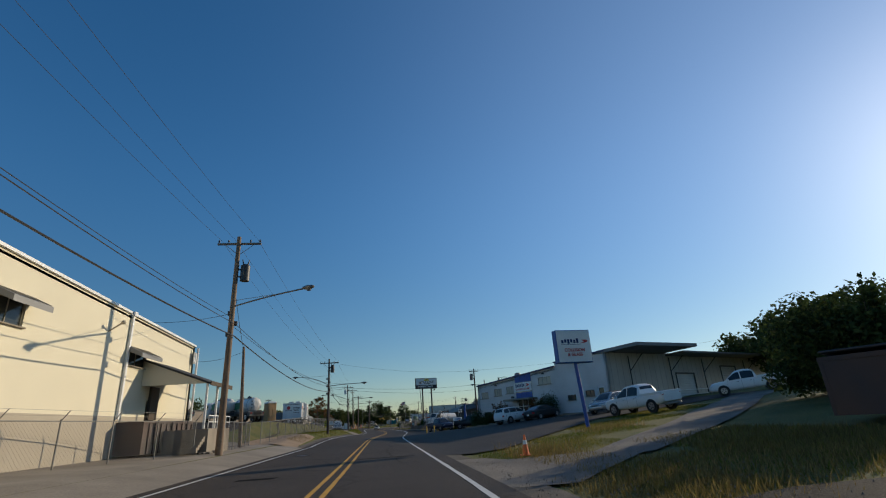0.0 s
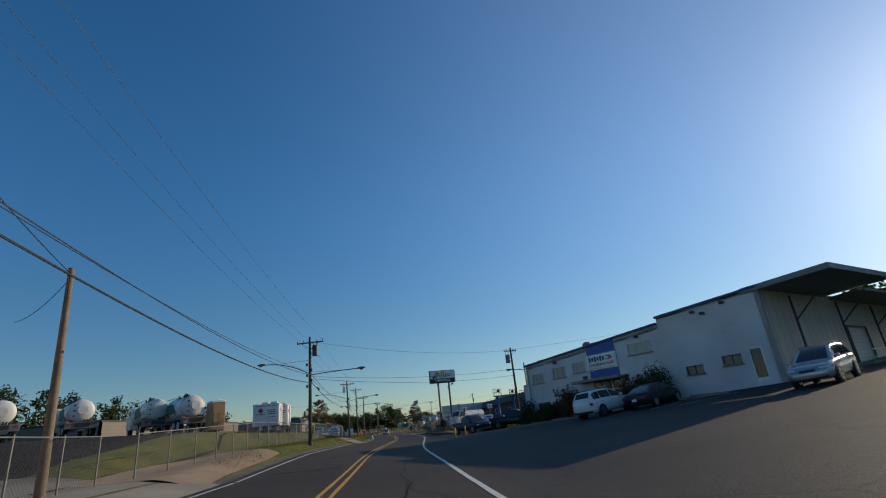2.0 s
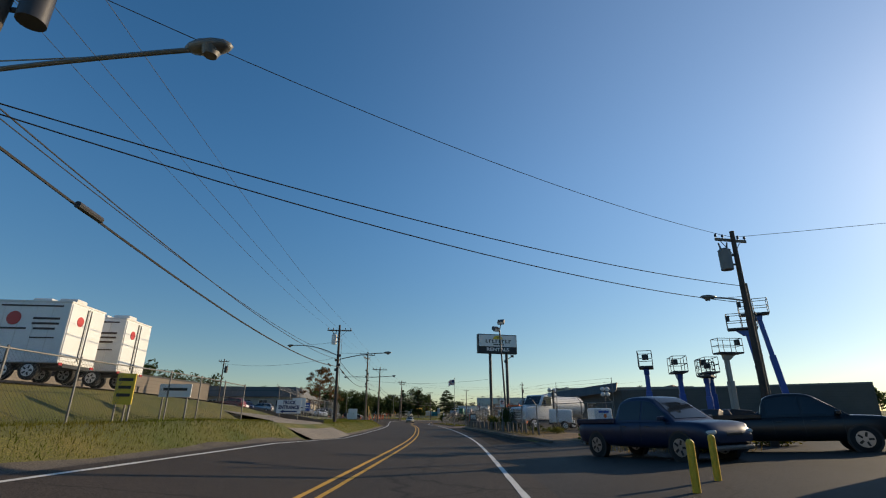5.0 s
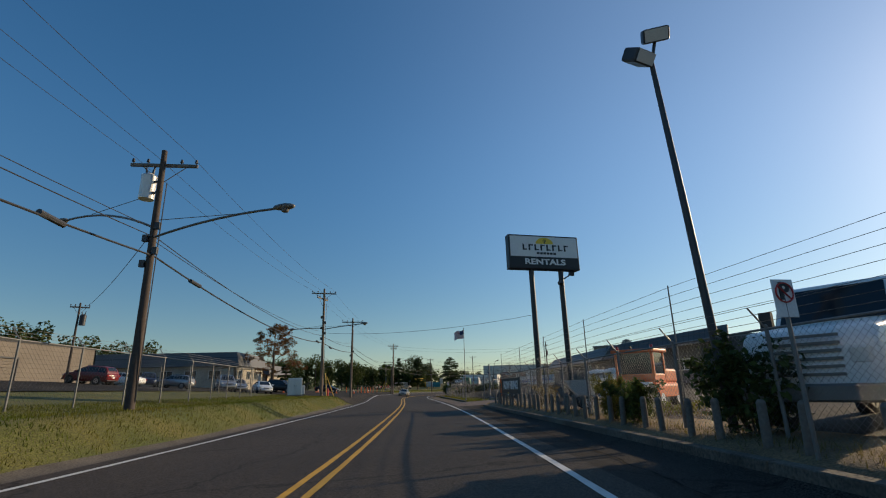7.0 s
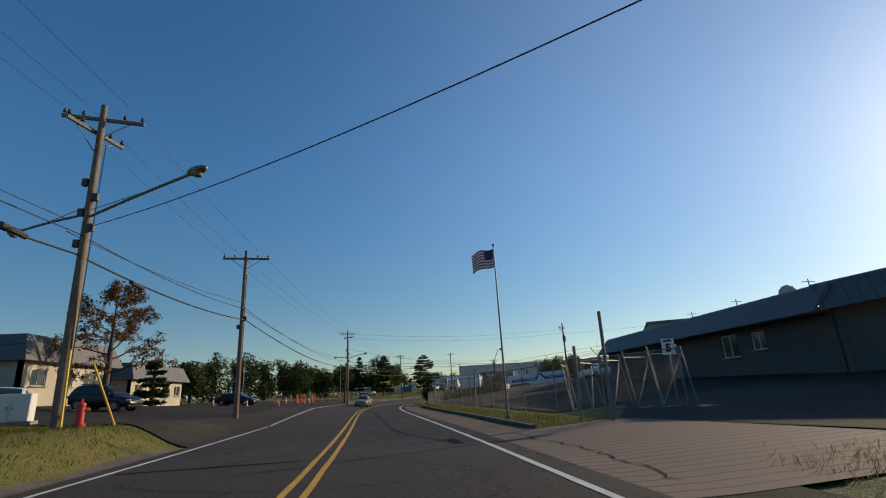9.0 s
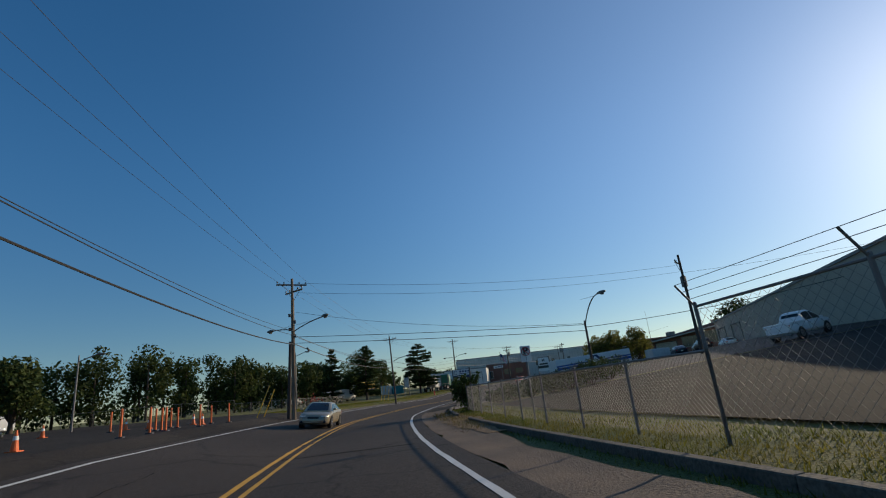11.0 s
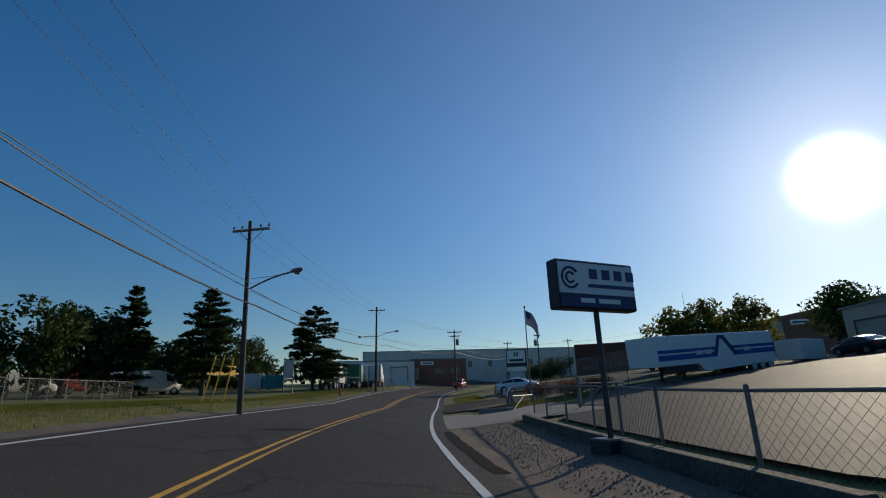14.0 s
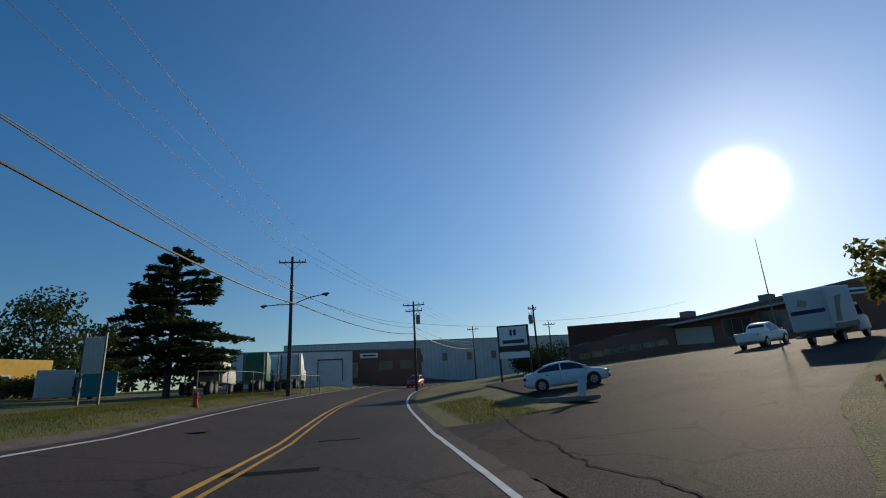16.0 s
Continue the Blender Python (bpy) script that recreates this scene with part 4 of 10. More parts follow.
def white_building():
    b = new("cream_warehouse")
    tagged(b, "tall cream stucco warehouse with a loading canopy", "building")
    X, Y0, Y1 = -18.0, -6.0, 48.4
    p, q = (X, Y0), (X, Y1)
    L = Y1 - Y0
    wall_run(b, p, q, 3.0, 11.6, 9.4, M["cream"], 0.4, holes=[(L - 8.2, L - 6.6, 3.0, 4.2), (L - 24.6, L - 22.4, 7.0, 8.3), (L - 12.0, L - 9.2, 6.4, 7.4)])
    wall_run(b, p, q, -0.5, 3.0, 3.0, M["taupe"], 0.42, "plinth_wall", holes=[(L - 8.2, L - 6.6, 1.7, 3.0)])
    wall_run(b, (X, Y1), (X - 26, Y1), -0.5, 9.4, 9.4, M["cream"], 0.4)
    wall_run(b, (X - 26, Y1), (X - 26, Y0), -0.5, 9.4, 11.6, M["cream"], 0.4)
    wall_run(b, (X - 26, Y0), (X, Y0), -0.5, 11.6, 11.6, M["cream"], 0.4)
    roof_slab(b, [(X, Y0), (X, Y1), (X - 26, Y1), (X - 26, Y0)], 0, 0.15, M["roofgrey"], zs=[11.3, 9.1, 9.1, 11.3])
    bm = B()
    ang = math.degrees(math.atan2(-2.2, L))
    bm_box(bm, (X + 0.06, (Y0 + Y1) / 2, 10.56), (0.18, L / math.cos(radians(ang)), 0.16), rx=ang)
    part("coping", bm, M["white"], b)
    bm = B()
    bm_box(bm, (X + 0.12, 36.2, 6.4), (0.16, 0.22, 7.2))
    bm_box(bm, (X + 0.16, 36.2, 9.9), (0.3, 0.4, 0.3))
    part("downpipe", bm, M["white"], b)
    bm = B()
    bm_cyl(bm, (X + 0.5, 47.9, 1.0), (X + 0.5, 47.9, 9.2), 0.09, seg=10)
    bm_box(bm, (X + 0.3, 47.9, 8.3), (0.1, 0.7, 1.0))
    part("vent", bm, M["white"], b)
    window(b, frame_at(p, q, L - 23.5, 7.0), 2.2, 1.3, 1, "taupe")
    window(b, frame_at(p, q, L - 10.6, 6.4), 2.8, 1.0, 1, "taupe")
    # awnings over the small windows
    for u, z, w in ((L - 23.5, 8.35, 2.8), (L - 10.6, 7.45, 3.2)):
        bm = B()
        bm_prism(bm, [(0, 0), (1.1, -0.55), (1.1, -0.85), (0, -0.3), ], -w / 2, w / 2)
        aw = part("awning", bm, M["roofgrey"], b, "grey ribbed metal awning")
        aw.matrix_basis = Matrix.Translation((X, Y0 + u, z + 0.25))
        for k in range(9):
            bm = B()
            bm_box(bm, (0.55, -w / 2 + w * (k + 0.5) / 9, -0.24), (1.2, 0.03, 0.03), ry=26.6)
            part("rib", bm, M["taupe"], aw)
    # loading canopy with posts, dock and stair
    c = new("loading_canopy")
    c.parent = b
    bm = B()
    yc0, yc1 = 39.0, 44.2
    v = [(X, yc0, 7.1), (X, yc1, 7.1), (X + 4.9, yc1, 5.2), (X + 4.9, yc0, 5.2)]
    bm_sheet(bm, v, 0.14)
    part("canopy_roof", bm, M["shingle"], c, "dark tar-paper canopy roof")
    bm = B()
    bm_box(bm, (X + 4.92, (yc0 + yc1) / 2, 5.15), (0.08, yc1 - yc0, 0.3))
    part("fascia", bm, M["bark"], c)
    bm = B()
    vs = [bm.verts.new(k) for k in ((X + 0.02, yc0 + 0.05, 7.0), (X + 4.8, yc0 + 0.05, 5.15), (X + 0.02, yc0 + 0.05, 5.15))]
    bm.faces.new(vs)
    r = bmesh.ops.extrude_face_region(bm, geom=bm.faces[:])
    for e in r["geom"]:
        if isinstance(e, bmesh.types.BMVert):
            e.co.y += 0.08
    bmesh.ops.recalc_face_normals(bm, faces=bm.faces[:])
    part("gable_board", bm, M["cream"], c)
    for y in (yc0 + 0.3, (yc0 + yc1) / 2, yc1 - 0.3):
        bm = B()
        bm_box(bm, (X + 4.6, y, 3.1), (0.14, 0.14, 4.2))
        part("post", bm, M["white"], c)
    bm = B()
    bm_box(bm, (X + 2.6, yc0 + 2.7, 1.1), (4.8, 5.0, 1.7))
    part("dock", bm, M["concrete"], c)
    for z in (2.4, 2.85):
        bm = B()
        bm_cyl(bm, (X + 4.95, yc0 + 0.2, z), (X + 4.95, yc1, z), 0.035, seg=8)
        part("rail", bm, M["white"], c)
    for k in range(6):
        bm = B()
        bm_cyl(bm, (X + 4.95, yc0 + 0.2 + k * 1.0, 1.9), (X + 4.95, yc0 + 0.2 + k * 1.0, 2.9), 0.03, seg=8)
        part("baluster", bm, M["white"], c)
    for k in range(5):
        bm = B()
        bm_box(bm, (X + 4.3, yc0 - 0.2 - 0.3 * k, 0.55 + 0.17 * (4 - k)), (1.2, 0.3, 0.17 * 2))
        part("step", bm, M["concrete"], c)
    bm = B()
    bm_box(bm, (X + 0.1, 42.0 - 0.9, 4.0), (0.2, 1.3, 2.4))
    part("door", bm, M["bark"], b, "dark wooden loading door")
    # sign brackets cast long shadows on the wall
    bm = B()
    bm_cyl(bm, (X, 33.6, 8.2), (X + 0.9, 33.4, 8.7), 0.05, seg=8)
    bm_ball(bm, (X + 0.95, 33.4, 8.72), 0.14)
    part("wall_lamp", bm, M["taupe"], b)
    b.matrix_basis = Matrix.Translation((0, 0, 0.29)) @ Matrix.Scale(0.785, 4)


white_building()


def collision_shop():
    b = new("collision_shop")
    tagged(b, "grey two-storey block collision repair shop with blue entrance panel", "building")
    P0, P1 = Vector((13.0, 71.8)), Vector((20.2, 58.3))
    u = (P1 - P0).normalized()
    n = Vector((-u.y, u.x))  # to the inside of the plot
    if n.x < 0:
        n = -n
    at = lambda k, w=0.0: tuple(P0 + u * k + n * w)
    S1, L = 15.3, 22.9
    A, Bq, C = at(0), at(S1), at(L)
    up = [(0.7, 2.3, 4.2, 5.05), (3.6, 5.2, 4.35, 5.3), (6.1, 7.6, 4.5, 5.4), (12.2, 14.4, 5.1, 6.0)]
    low = [(1.0, 2.6, 1.6, 2.4), (4.6, 6.4, 1.7, 2.55), (12.6, 14.4, 2.2, 2.9)]
    ent = [(8.1, 10.9, 0.0, 3.55)]
    # walls run with the outside to their right
    wall_run(b, A, Bq, -0.3, 5.95, 6.95, M["greywall"], 0.35, holes=up + low + ent)
    wall_run(b, Bq, C, -0.3, 7.4, 7.75, M["greywall"], 0.35, holes=[(1.4, 2.7, 2.95, 3.55), (4.1, 5.4, 3.2, 3.85), (5.9, 6.75, 1.95, 4.1)])
    back = 26
    wall_run(b, at(0, back), A, -0.3, 5.95, 5.95, M["greywall"], 0.35)
    roof_slab(b, [A, Bq, at(S1, back), at(0, back)], 0, 0.2, M["roofgrey"], zs=[5.6, 6.6, 6.6, 5.6])
    bm = B()
    for (p, q, za, zb, w) in ((A, Bq, 6.02, 7.02, 0.12), (Bq, C, 7.47, 7.82, 0.12)):
        pa, qa = Vector((*p, za)), Vector((*q, zb))
        d = qa - pa
        m = Matrix.Translation((pa + qa) / 2) @ d.to_track_quat("X", "Z").to_matrix().to_4x4() @ Matrix.Diagonal((d.length, 0.5, 0.16, 1))
        bmesh.ops.create_cube(bm, size=1.0, matrix=m)
    part("coping", bm, M["navy"], b)
    for k0, k1, za, zb in up:
        window(b, frame_at(A, Bq, (k0 + k1) / 2, za), k1 - k0, zb - za, 2, "silver", glassy="blind")
    for k0, k1, za, zb in low:
        window(b, frame_at(A, Bq, (k0 + k1) / 2, za), k1 - k0, zb - za, 1, "silver")
    for k0, k1, za, zb in ((1.4, 2.7, 2.95, 3.55), (4.1, 5.4, 3.2, 3.85)):
        window(b, frame_at(Bq, C, (k0 + k1) / 2, za), k1 - k0, zb - za, 1, "steel")
    # side door
    d = new("door")
    d.parent = b
    d.matrix_basis = frame_at(Bq, C, 6.32, 1.95)
    bm = B()
    for c, s in (((-0.38, -0.1, 1.07), (0.09, 0.12, 2.15)), ((0.38, -0.1, 1.07), (0.09, 0.12, 2.15)), ((0, -0.1, 2.1), (0.85, 0.12, 0.1)), ((0, -0.1, 0.12), (0.85, 0.1, 0.24))):
        bm_box(bm, c, s)
    part("door_frame", bm, M["white"], d)
    bm = B()
    bm_box(bm, (0, -0.13, 1.1), (0.7, 0.02, 1.9))
    part("pane", bm, M["glass"], d)
    # blue entrance panels, lettering board, canopy and glazing
    e = new("entrance_bay")
    e.parent = b
    e.matrix_basis = frame_at(A, Bq, 9.55, 0.0)
    for r, (za, zb) in enumerate(((3.75, 4.45), (5.75, 6.75))):
        for k in range(3):
            bm = B()
            bm_box(bm, (-1.0 + k, 0.05, (za + zb) / 2), (0.95, 0.1, zb - za))
            part("blue_panel", bevelled(bm, 0.015, 1), M["blue"], e)
    bm = B()
    bm_box(bm, (0, 0.03, 5.2), (3.0, 0.05, 3.1))
    part("panel_backing", bm, M["silver"], e)
    sg = new("fascia_sign")
    sg.parent = e
    sg.matrix_basis = pose(0, 0.16, 5.12)
    bm = B()
    bm_box(bm, (0, 0.0, 0), (3.1, 0.16, 1.1))
    part("board", bevelled(bm, 0.02, 1), M["white"], sg)
    bm = B()
    for k in range(6):
        bm_box(bm, (1.15 - 0.29 * k, 0.085, 0.2), (0.2, 0.01, 0.3 if k % 2 else 0.42))
    part("name_mark", bm, M["navy"], sg)
    bm = B()
    bm_prism(bm, [(-0.42, 0.02), (-1.0, 0.03), (-1.25, 0.17), (-1.0, 0.36), (-0.5, 0.36), (-0.95, 0.17)], 0.08, 0.09)
    part("swoosh", bm, M["red"], sg)
    lettering("letters", "COLLISION & GLASS", 0.3, M["red"], sg, pose(0, 0.085, -0.27, 90, 0, 180), stretch=0.95, bold=0.008)
    bm = B()
    bm_box(bm, (0.15, 0.75, 3.6), (4.9, 1.5, 0.22))
    part("canopy", bevelled(bm, 0.03, 1), M["concrete"], e)
    for k in range(4):
        bm = B()
        bm_box(bm, (-1.4 + k * 0.93, -0.1, 2.0), (0.08, 0.12, 3.1))
        part("mullion", bm, M["white"], e)
    bm = B()
    bm_box(bm, (0, -0.1, 2.75), (2.8, 0.1, 0.08))
    part("transom", bm, M["white"], e)
    for k in range(3):
        bm = B()
        bm_box(bm, (-0.93 + k * 0.93, -0.12, 2.0), (0.85, 0.015, 3.0))
        part("pane", bm, M["glass"], e)
    bm = B()
    bm_box(bm, (1.9, 0.35, 3.95), (0.25, 0.4, 0.25), rz=20)
    part("floodlight", bm, M["steel"], e)
    # wall lamps and roof vent
    for (p, q, k, z) in ((A, Bq, 4.2, 5.75), (A, Bq, 13.3, 6.4), (Bq, C, 3.7, 6.95), (Bq, C, 3.0, 7.2), (Bq, C, 5.2, 7.35)):
        bm = B()
        bm_box(bm, (0, 0.15, 0), (0.28, 0.3, 0.18))
        part("wall_lamp", bevelled(bm, 0.03, 1), M["steel"], b).matrix_basis = frame_at(p, q, k, z)
    v = B()
    x, y = at(6.9, 1.6)
    bm_cyl(v, (x, y, 6.2), (x, y, 6.85), 0.25, seg=12)
    bm_ball(v, (x, y, 6.95), 0.42, (1, 1, 0.7))
    part("roof_vent", v, M["galv"], b)
    # service wing with a deep canopy and roller doors, seen past the corner
    D, E = at(L, 0), at(L, 44)
    wall_run(b, D, E, -0.3, 7.6, 8.2, M["metalwall"], 0.3, holes=[(13, 17, 2.2, 5.4), (24, 28, 2.6, 6.4)], name="wing_wall")
    wall_run(b, E, at(S1 - 12, 44), -0.3, 8.2, 8.2, M["metalwall"], 0.3, name="wing_wall")
    roll_door(b, frame_at(D, E, 15, 2.2), 4.0, 3.2)
    roll_door(b, frame_at(D, E, 26, 2.6), 4.0, 3.8)
    for w0, w1, reach, zc in ((-0.2, 11.5, 4.2, 7.5), (11.5, 44, 2.4, 7.4)):
        pts = [at(L + reach, w0), at(L + reach, w1), at(L - 1.0, w1), at(L - 1.0, w0)]
        roof_slab(b, pts, 0, 0.35 if w0 < 0 else 0.2, M["roofgrey"], "canopy_roof", [zc + 0.25, zc + 0.55, zc + 0.3, zc + 0.05])
    roof_slab(b, [at(S1, 0), at(L, 0), at(L, 44), at(S1, 44)], 0, 0.15, M["roofgrey"], zs=[7.3, 7.6, 8.0, 7.8])
    for w in (3.5, 11.5, 19, 30):
        bm = B()
        x, y = at(L + 0.35, w)
        bm_cyl(bm, (x, y, 0.5), (x, y, 7.3), 0.07, seg=8)
        x2, y2 = at(L + 2.2, w)
        bm_cyl(bm, (x, y, 5.6), (x2, y2, 7.3), 0.05, seg=8)
        part("bracket_post", bm, M["steel"], b)
    # loading platform rail
    for z in (2.4, 2.9):
        bm = B()
        a3, b3 = at(L + 3.0, 6), at(L + 3.0, 14)
        bm_cyl(bm, (*a3, z + 0.3), (*b3, z + 0.5), 0.04, seg=8)
        part("platform_rail", bm, M["white"], b)
    bm = B()
    x, y = at(L + 1.6, 9.5)
    bm_box(bm, (x, y, 1.7), (7.5, 2.6, 1.6), rz=math.degrees(math.atan2(n.y, n.x)))
    part("platform", bm, M["concrete"], b)
    # low wing behind the corner, with a dark tall door
    W0, W1 = at(-3.95, 3.0), at(0.1, 3.0)
    wall_run(b, W0, W1, -0.3, 4.5, 4.9, M["greywall"], 0.3, name="wing_wall", holes=[(2.3, 3.4, 0.3, 3.5)])
    wall_run(b, at(-3.95, 16), W0, -0.3, 4.5, 4.5, M["greywall"], 0.3, name="wing_wall")
    roof_slab(b, [W0, W1, at(0.1, 16), at(-3.95, 16)], 0, 0.15, M["roofgrey"], zs=[4.35, 4.75, 4.75, 4.35])
    bm = B()
    bm_box(bm, (0, -0.2, 1.6), (1.08, 0.06, 3.2))
    part("wing_door", bm, M["steel"], b).matrix_basis = frame_at(W0, W1, 2.85, 0.3)
    bm = B()
    bm_box(bm, (0, 0.06, 2.9), (0.09, 0.09, 5.8))
    part("downpipe", bevelled(bm, 0.01, 1), M["greywall"], b).matrix_basis = frame_at(A, Bq, 0.12, 0.0)
    return at, u, n


shop_at, shop_u, shop_n = collision_shop()


def box_building(name, label, corners, z0, tops, material, roof="roofgrey", openings=(), overhang=0.0, thick=0.3, category="building"):
    """Corners run so that the outside lies to the right of each wall."""
    b = new(name)
    tagged(b, label, category)
    k = len(corners)
    if sum(corners[i][0] * corners[(i + 1) % k][1] - corners[(i + 1) % k][0] * corners[i][1] for i in range(k)) < 0:
        L = math.dist(corners[0], corners[1])
        corners, tops = [corners[i] for i in (1, 0, 3, 2)], [tops[i] for i in (1, 0, 3, 2)]
        openings = [(0, L - o[2], L - o[1], *o[3:]) for o in openings]
    for i in range(k):
        p, q = corners[i], corners[(i + 1) % k]
        hs = [o[1:5] for o in openings if o[0] == i]
        wall_run(b, p, q, z0, tops[i], tops[(i + 1) % k], M[material], thick, holes=hs)
    for o in openings:
        p, q = corners[o[0]], corners[(o[0] + 1) % k]
        u0, u1, za, zb = o[1:5]
        if o[5] == "door":
            roll_door(b, frame_at(p, q, (u0 + u1) / 2, za), u1 - u0, zb - za, o[6] if len(o) > 6 else "dirty_white")
        else:
            window(b, frame_at(p, q, (u0 + u1) / 2, za), u1 - u0, zb - za, o[5], o[6] if len(o) > 6 else "steel")
    cx, cy = sum(c[0] for c in corners) / k, sum(c[1] for c in corners) / k
    pts = [(c[0] + (c[0] - cx) * overhang, c[1] + (c[1] - cy) * overhang) for c in corners]
    roof_slab(b, pts, 0, 0.25, M[roof], zs=[t - 0.02 for t in tops])
    return b


# long dark shop with a mansard fascia
sh = box_building("dark_shop", "long low dark-painted shop under a standing-seam mansard fascia", [(23.1, 157), (22.6, 184), (50, 184), (50, 157)], -0.3, [4.5, 4.6, 4.6, 4.5], "darkwall",
                  openings=[(0, 7.4, 9.0, 2.6, 4.1, 1, "white"), (0, 4.9, 6.1, 2.9, 4.0, 1, "white")])
annex = box_building("shop_annex", "plain dark flat-roofed shop wing set back behind the yard", [(23.15, 156.9), (33, 148), (75, 146), (75, 156.9)], -0.3, [4.6, 6.0, 7.4, 6.0], "darkwall",
                     openings=[(0, 3.0, 4.6, 2.8, 4.0, 1, "white"), (0, 7.0, 8.6, 2.8, 4.0, 1, "white")], overhang=0.0)
bm = B()
bm_prism(bm, [(-1.3, 4.35), (-1.15, 4.35), (0.25, 5.75), (0.1, 5.9), (-0.05, 5.8)], 156.5, 184.5)
mf = part("mansard_fascia", bm, M["mansard"], sh, "grey standing-seam metal fascia")
mf.matrix_basis = Matrix.Translation((22.9, 0, 0))
bm = B()
bm_prism(bm, [(-1.3, 4.35), (-1.15, 4.35), (0.25, 5.75), (0.1, 5.9), (-0.05, 5.8)], 0.0, 13.4)
part("mansard_fascia", bm, M["mansard"], annex, "grey standing-seam metal fascia").matrix_basis = pose(33.0, 148.0, 1.45, -6.0, 0, 47.7)
bm = B()
bm_box(bm, (22.4, 170.7, 4.33), (1.3, 27.2, 0.06))
part("soffit", bm, M["steel"], sh)
bm = B()
bm_ball(bm, (28.6, 165.6, 6.7), 0.85, (1, 0.25, 1))
bm_cyl(bm, (28.6, 165.7, 4.5), (28.6, 165.7, 6.5), 0.05)
part("dish", bm, M["taupe"], sh, "round satellite dish")
for y in (162, 169, 175):
    bm = B()
    bm_cyl(bm, (27, y, 4.6), (27, y, 7.2), 0.03, seg=6)
    bm_box(bm, (27, y, 7.0), (0.9, 0.04, 0.04))
    part("antenna", bm, M["steel"], sh)

gar = box_building("garage_building", "brown metal warehouse with two big garage doors", [(34, 196), (62, 257), (92, 244), (64, 183)], 0, [8.8, 8.6, 8.6, 8.8], "taupe",
                   openings=[(0, 50.5, 55.8, 3.0, 7.0, "door", "taupe"), (0, 60.4, 65.6, 3.1, 7.1, "door", "taupe"), (0, 36, 37.5, 3.0, 5.2, 0, "steel")], overhang=0.01)
# long low brick building across the lot and the big pale warehouse beyond
brk = box_building("long_brick_building", "long low red-brick works with a band of windows", [(61.9, 307.9), (104, 274), (118, 292), (76, 326)], 2.0, [6.3, 15.2, 15.2, 6.3], "brick",
                   openings=[(0, 1.2 + 1.9 * k, 2.8 + 1.9 * k, 4.5 + 0.2 * k, 5.3 + 0.2 * k, 1, "taupe") for k in range(7)] + [(0, 15.4, 20.6, 5.6, 8.0, "door", "tan"), (0, 22, 26, 6.2, 8.9, 2, "taupe"), (0, 27, 33, 6.6, 9.6, 3, "taupe")])
bm = B()
bm_sheet(bm, [(72.9, 299.0, 8.7), (88.9, 286.1, 11.2), (87.6, 284.6, 10.9), (71.7, 297.5, 8.4)], 0.18)
part("canopy", bm, M["taupe"], brk, "long flat entrance canopy")
bm = B()
bm_box(bm, (89.6, 285.5, 9.4), (3.2, 0.3, 4.6), rz=-38.8)
part("pier", bm, M["taupe"], brk)
bm = B()
bm_box(bm, (93.0, 282.7, 11.4), (2.8, 0.15, 0.9), rz=-38.8)
part("sign_board", bm, M["white"], brk, "small white board with dark lettering bars")
bm = B()
bm_box(bm, (92.95, 282.6, 11.4), (2.3, 0.14, 0.3), rz=-38.8)
part("sign_bar", bm, M["navy"], brk)
for k in range(2):
    bm = B()
    bm_box(bm, (80 + 9 * k, 300 - 7.5 * k, 10.4 + 1.6 * k), (1.8, 1.6, 1.1))
    part("roof_unit", bm, M["galv"], brk)
wh = box_building("pale_warehouse", "big pale metal warehouse closing the view", [(30, 372), (150, 318), (170, 360), (50, 420)], 2.0, [13.2, 11.6, 12.6, 14], "metalwall",
                  openings=[(0, 14 + 6 * k, 15.2 + 6 * k, 7.9, 9.6, 0, "steel") for k in range(11)])
br2 = box_building("brick_office", "small red-brick office beside the road", [(33.6, 331.8), (46, 328), (51, 345), (38, 349)], 1.5, [8.4, 8.2, 8.2, 8.4], "brick",
                   openings=[(0, 5.6, 8.0, 5.0, 6.6, 1, "darkred"), (0, 9.2, 11.6, 5.0, 6.6, 1, "darkred"), (0, 0.8, 2.0, 4.0, 6.4, 0, "white")])
bm = B()
bm_box(bm, (37.3, 330.5, 7.5), (3.0, 0.14, 0.8), rz=-17)
part("sign_board", bm, M["white"], br2, "white sign board with a dark mark")
bm = B()
bm_box(bm, (37.3, 330.4, 7.5), (2.2, 0.1, 0.25), rz=-17)
part("sign_bar", bm, M["navy"], br2)
wg = box_building("white_garage", "white metal garage with roller doors", [(14, 321), (30.2, 316.6), (34, 330), (18, 335)], 1.5, [7.3, 7.1, 7.1, 7.3], "dirty_white",
                  openings=[(0, 12.2, 15.4, 3.2, 6.0, "door"), (0, 7, 10.2, 3.1, 5.9, "door")])
# left side: long brown shed, mansard offices
shed = box_building("brown_shed", "long low brown metal shed behind the car park", [(-42, 100), (-42, 163), (-66, 163), (-66, 100)][::1], 0.5, [6.6, 7.2, 7.2, 6.6], "brown", "shingle",
                    openings=[(0, 12 + 12 * k, 15 + 12 * k, 2.9, 5.4, "door", "brown") for k in range(4)])


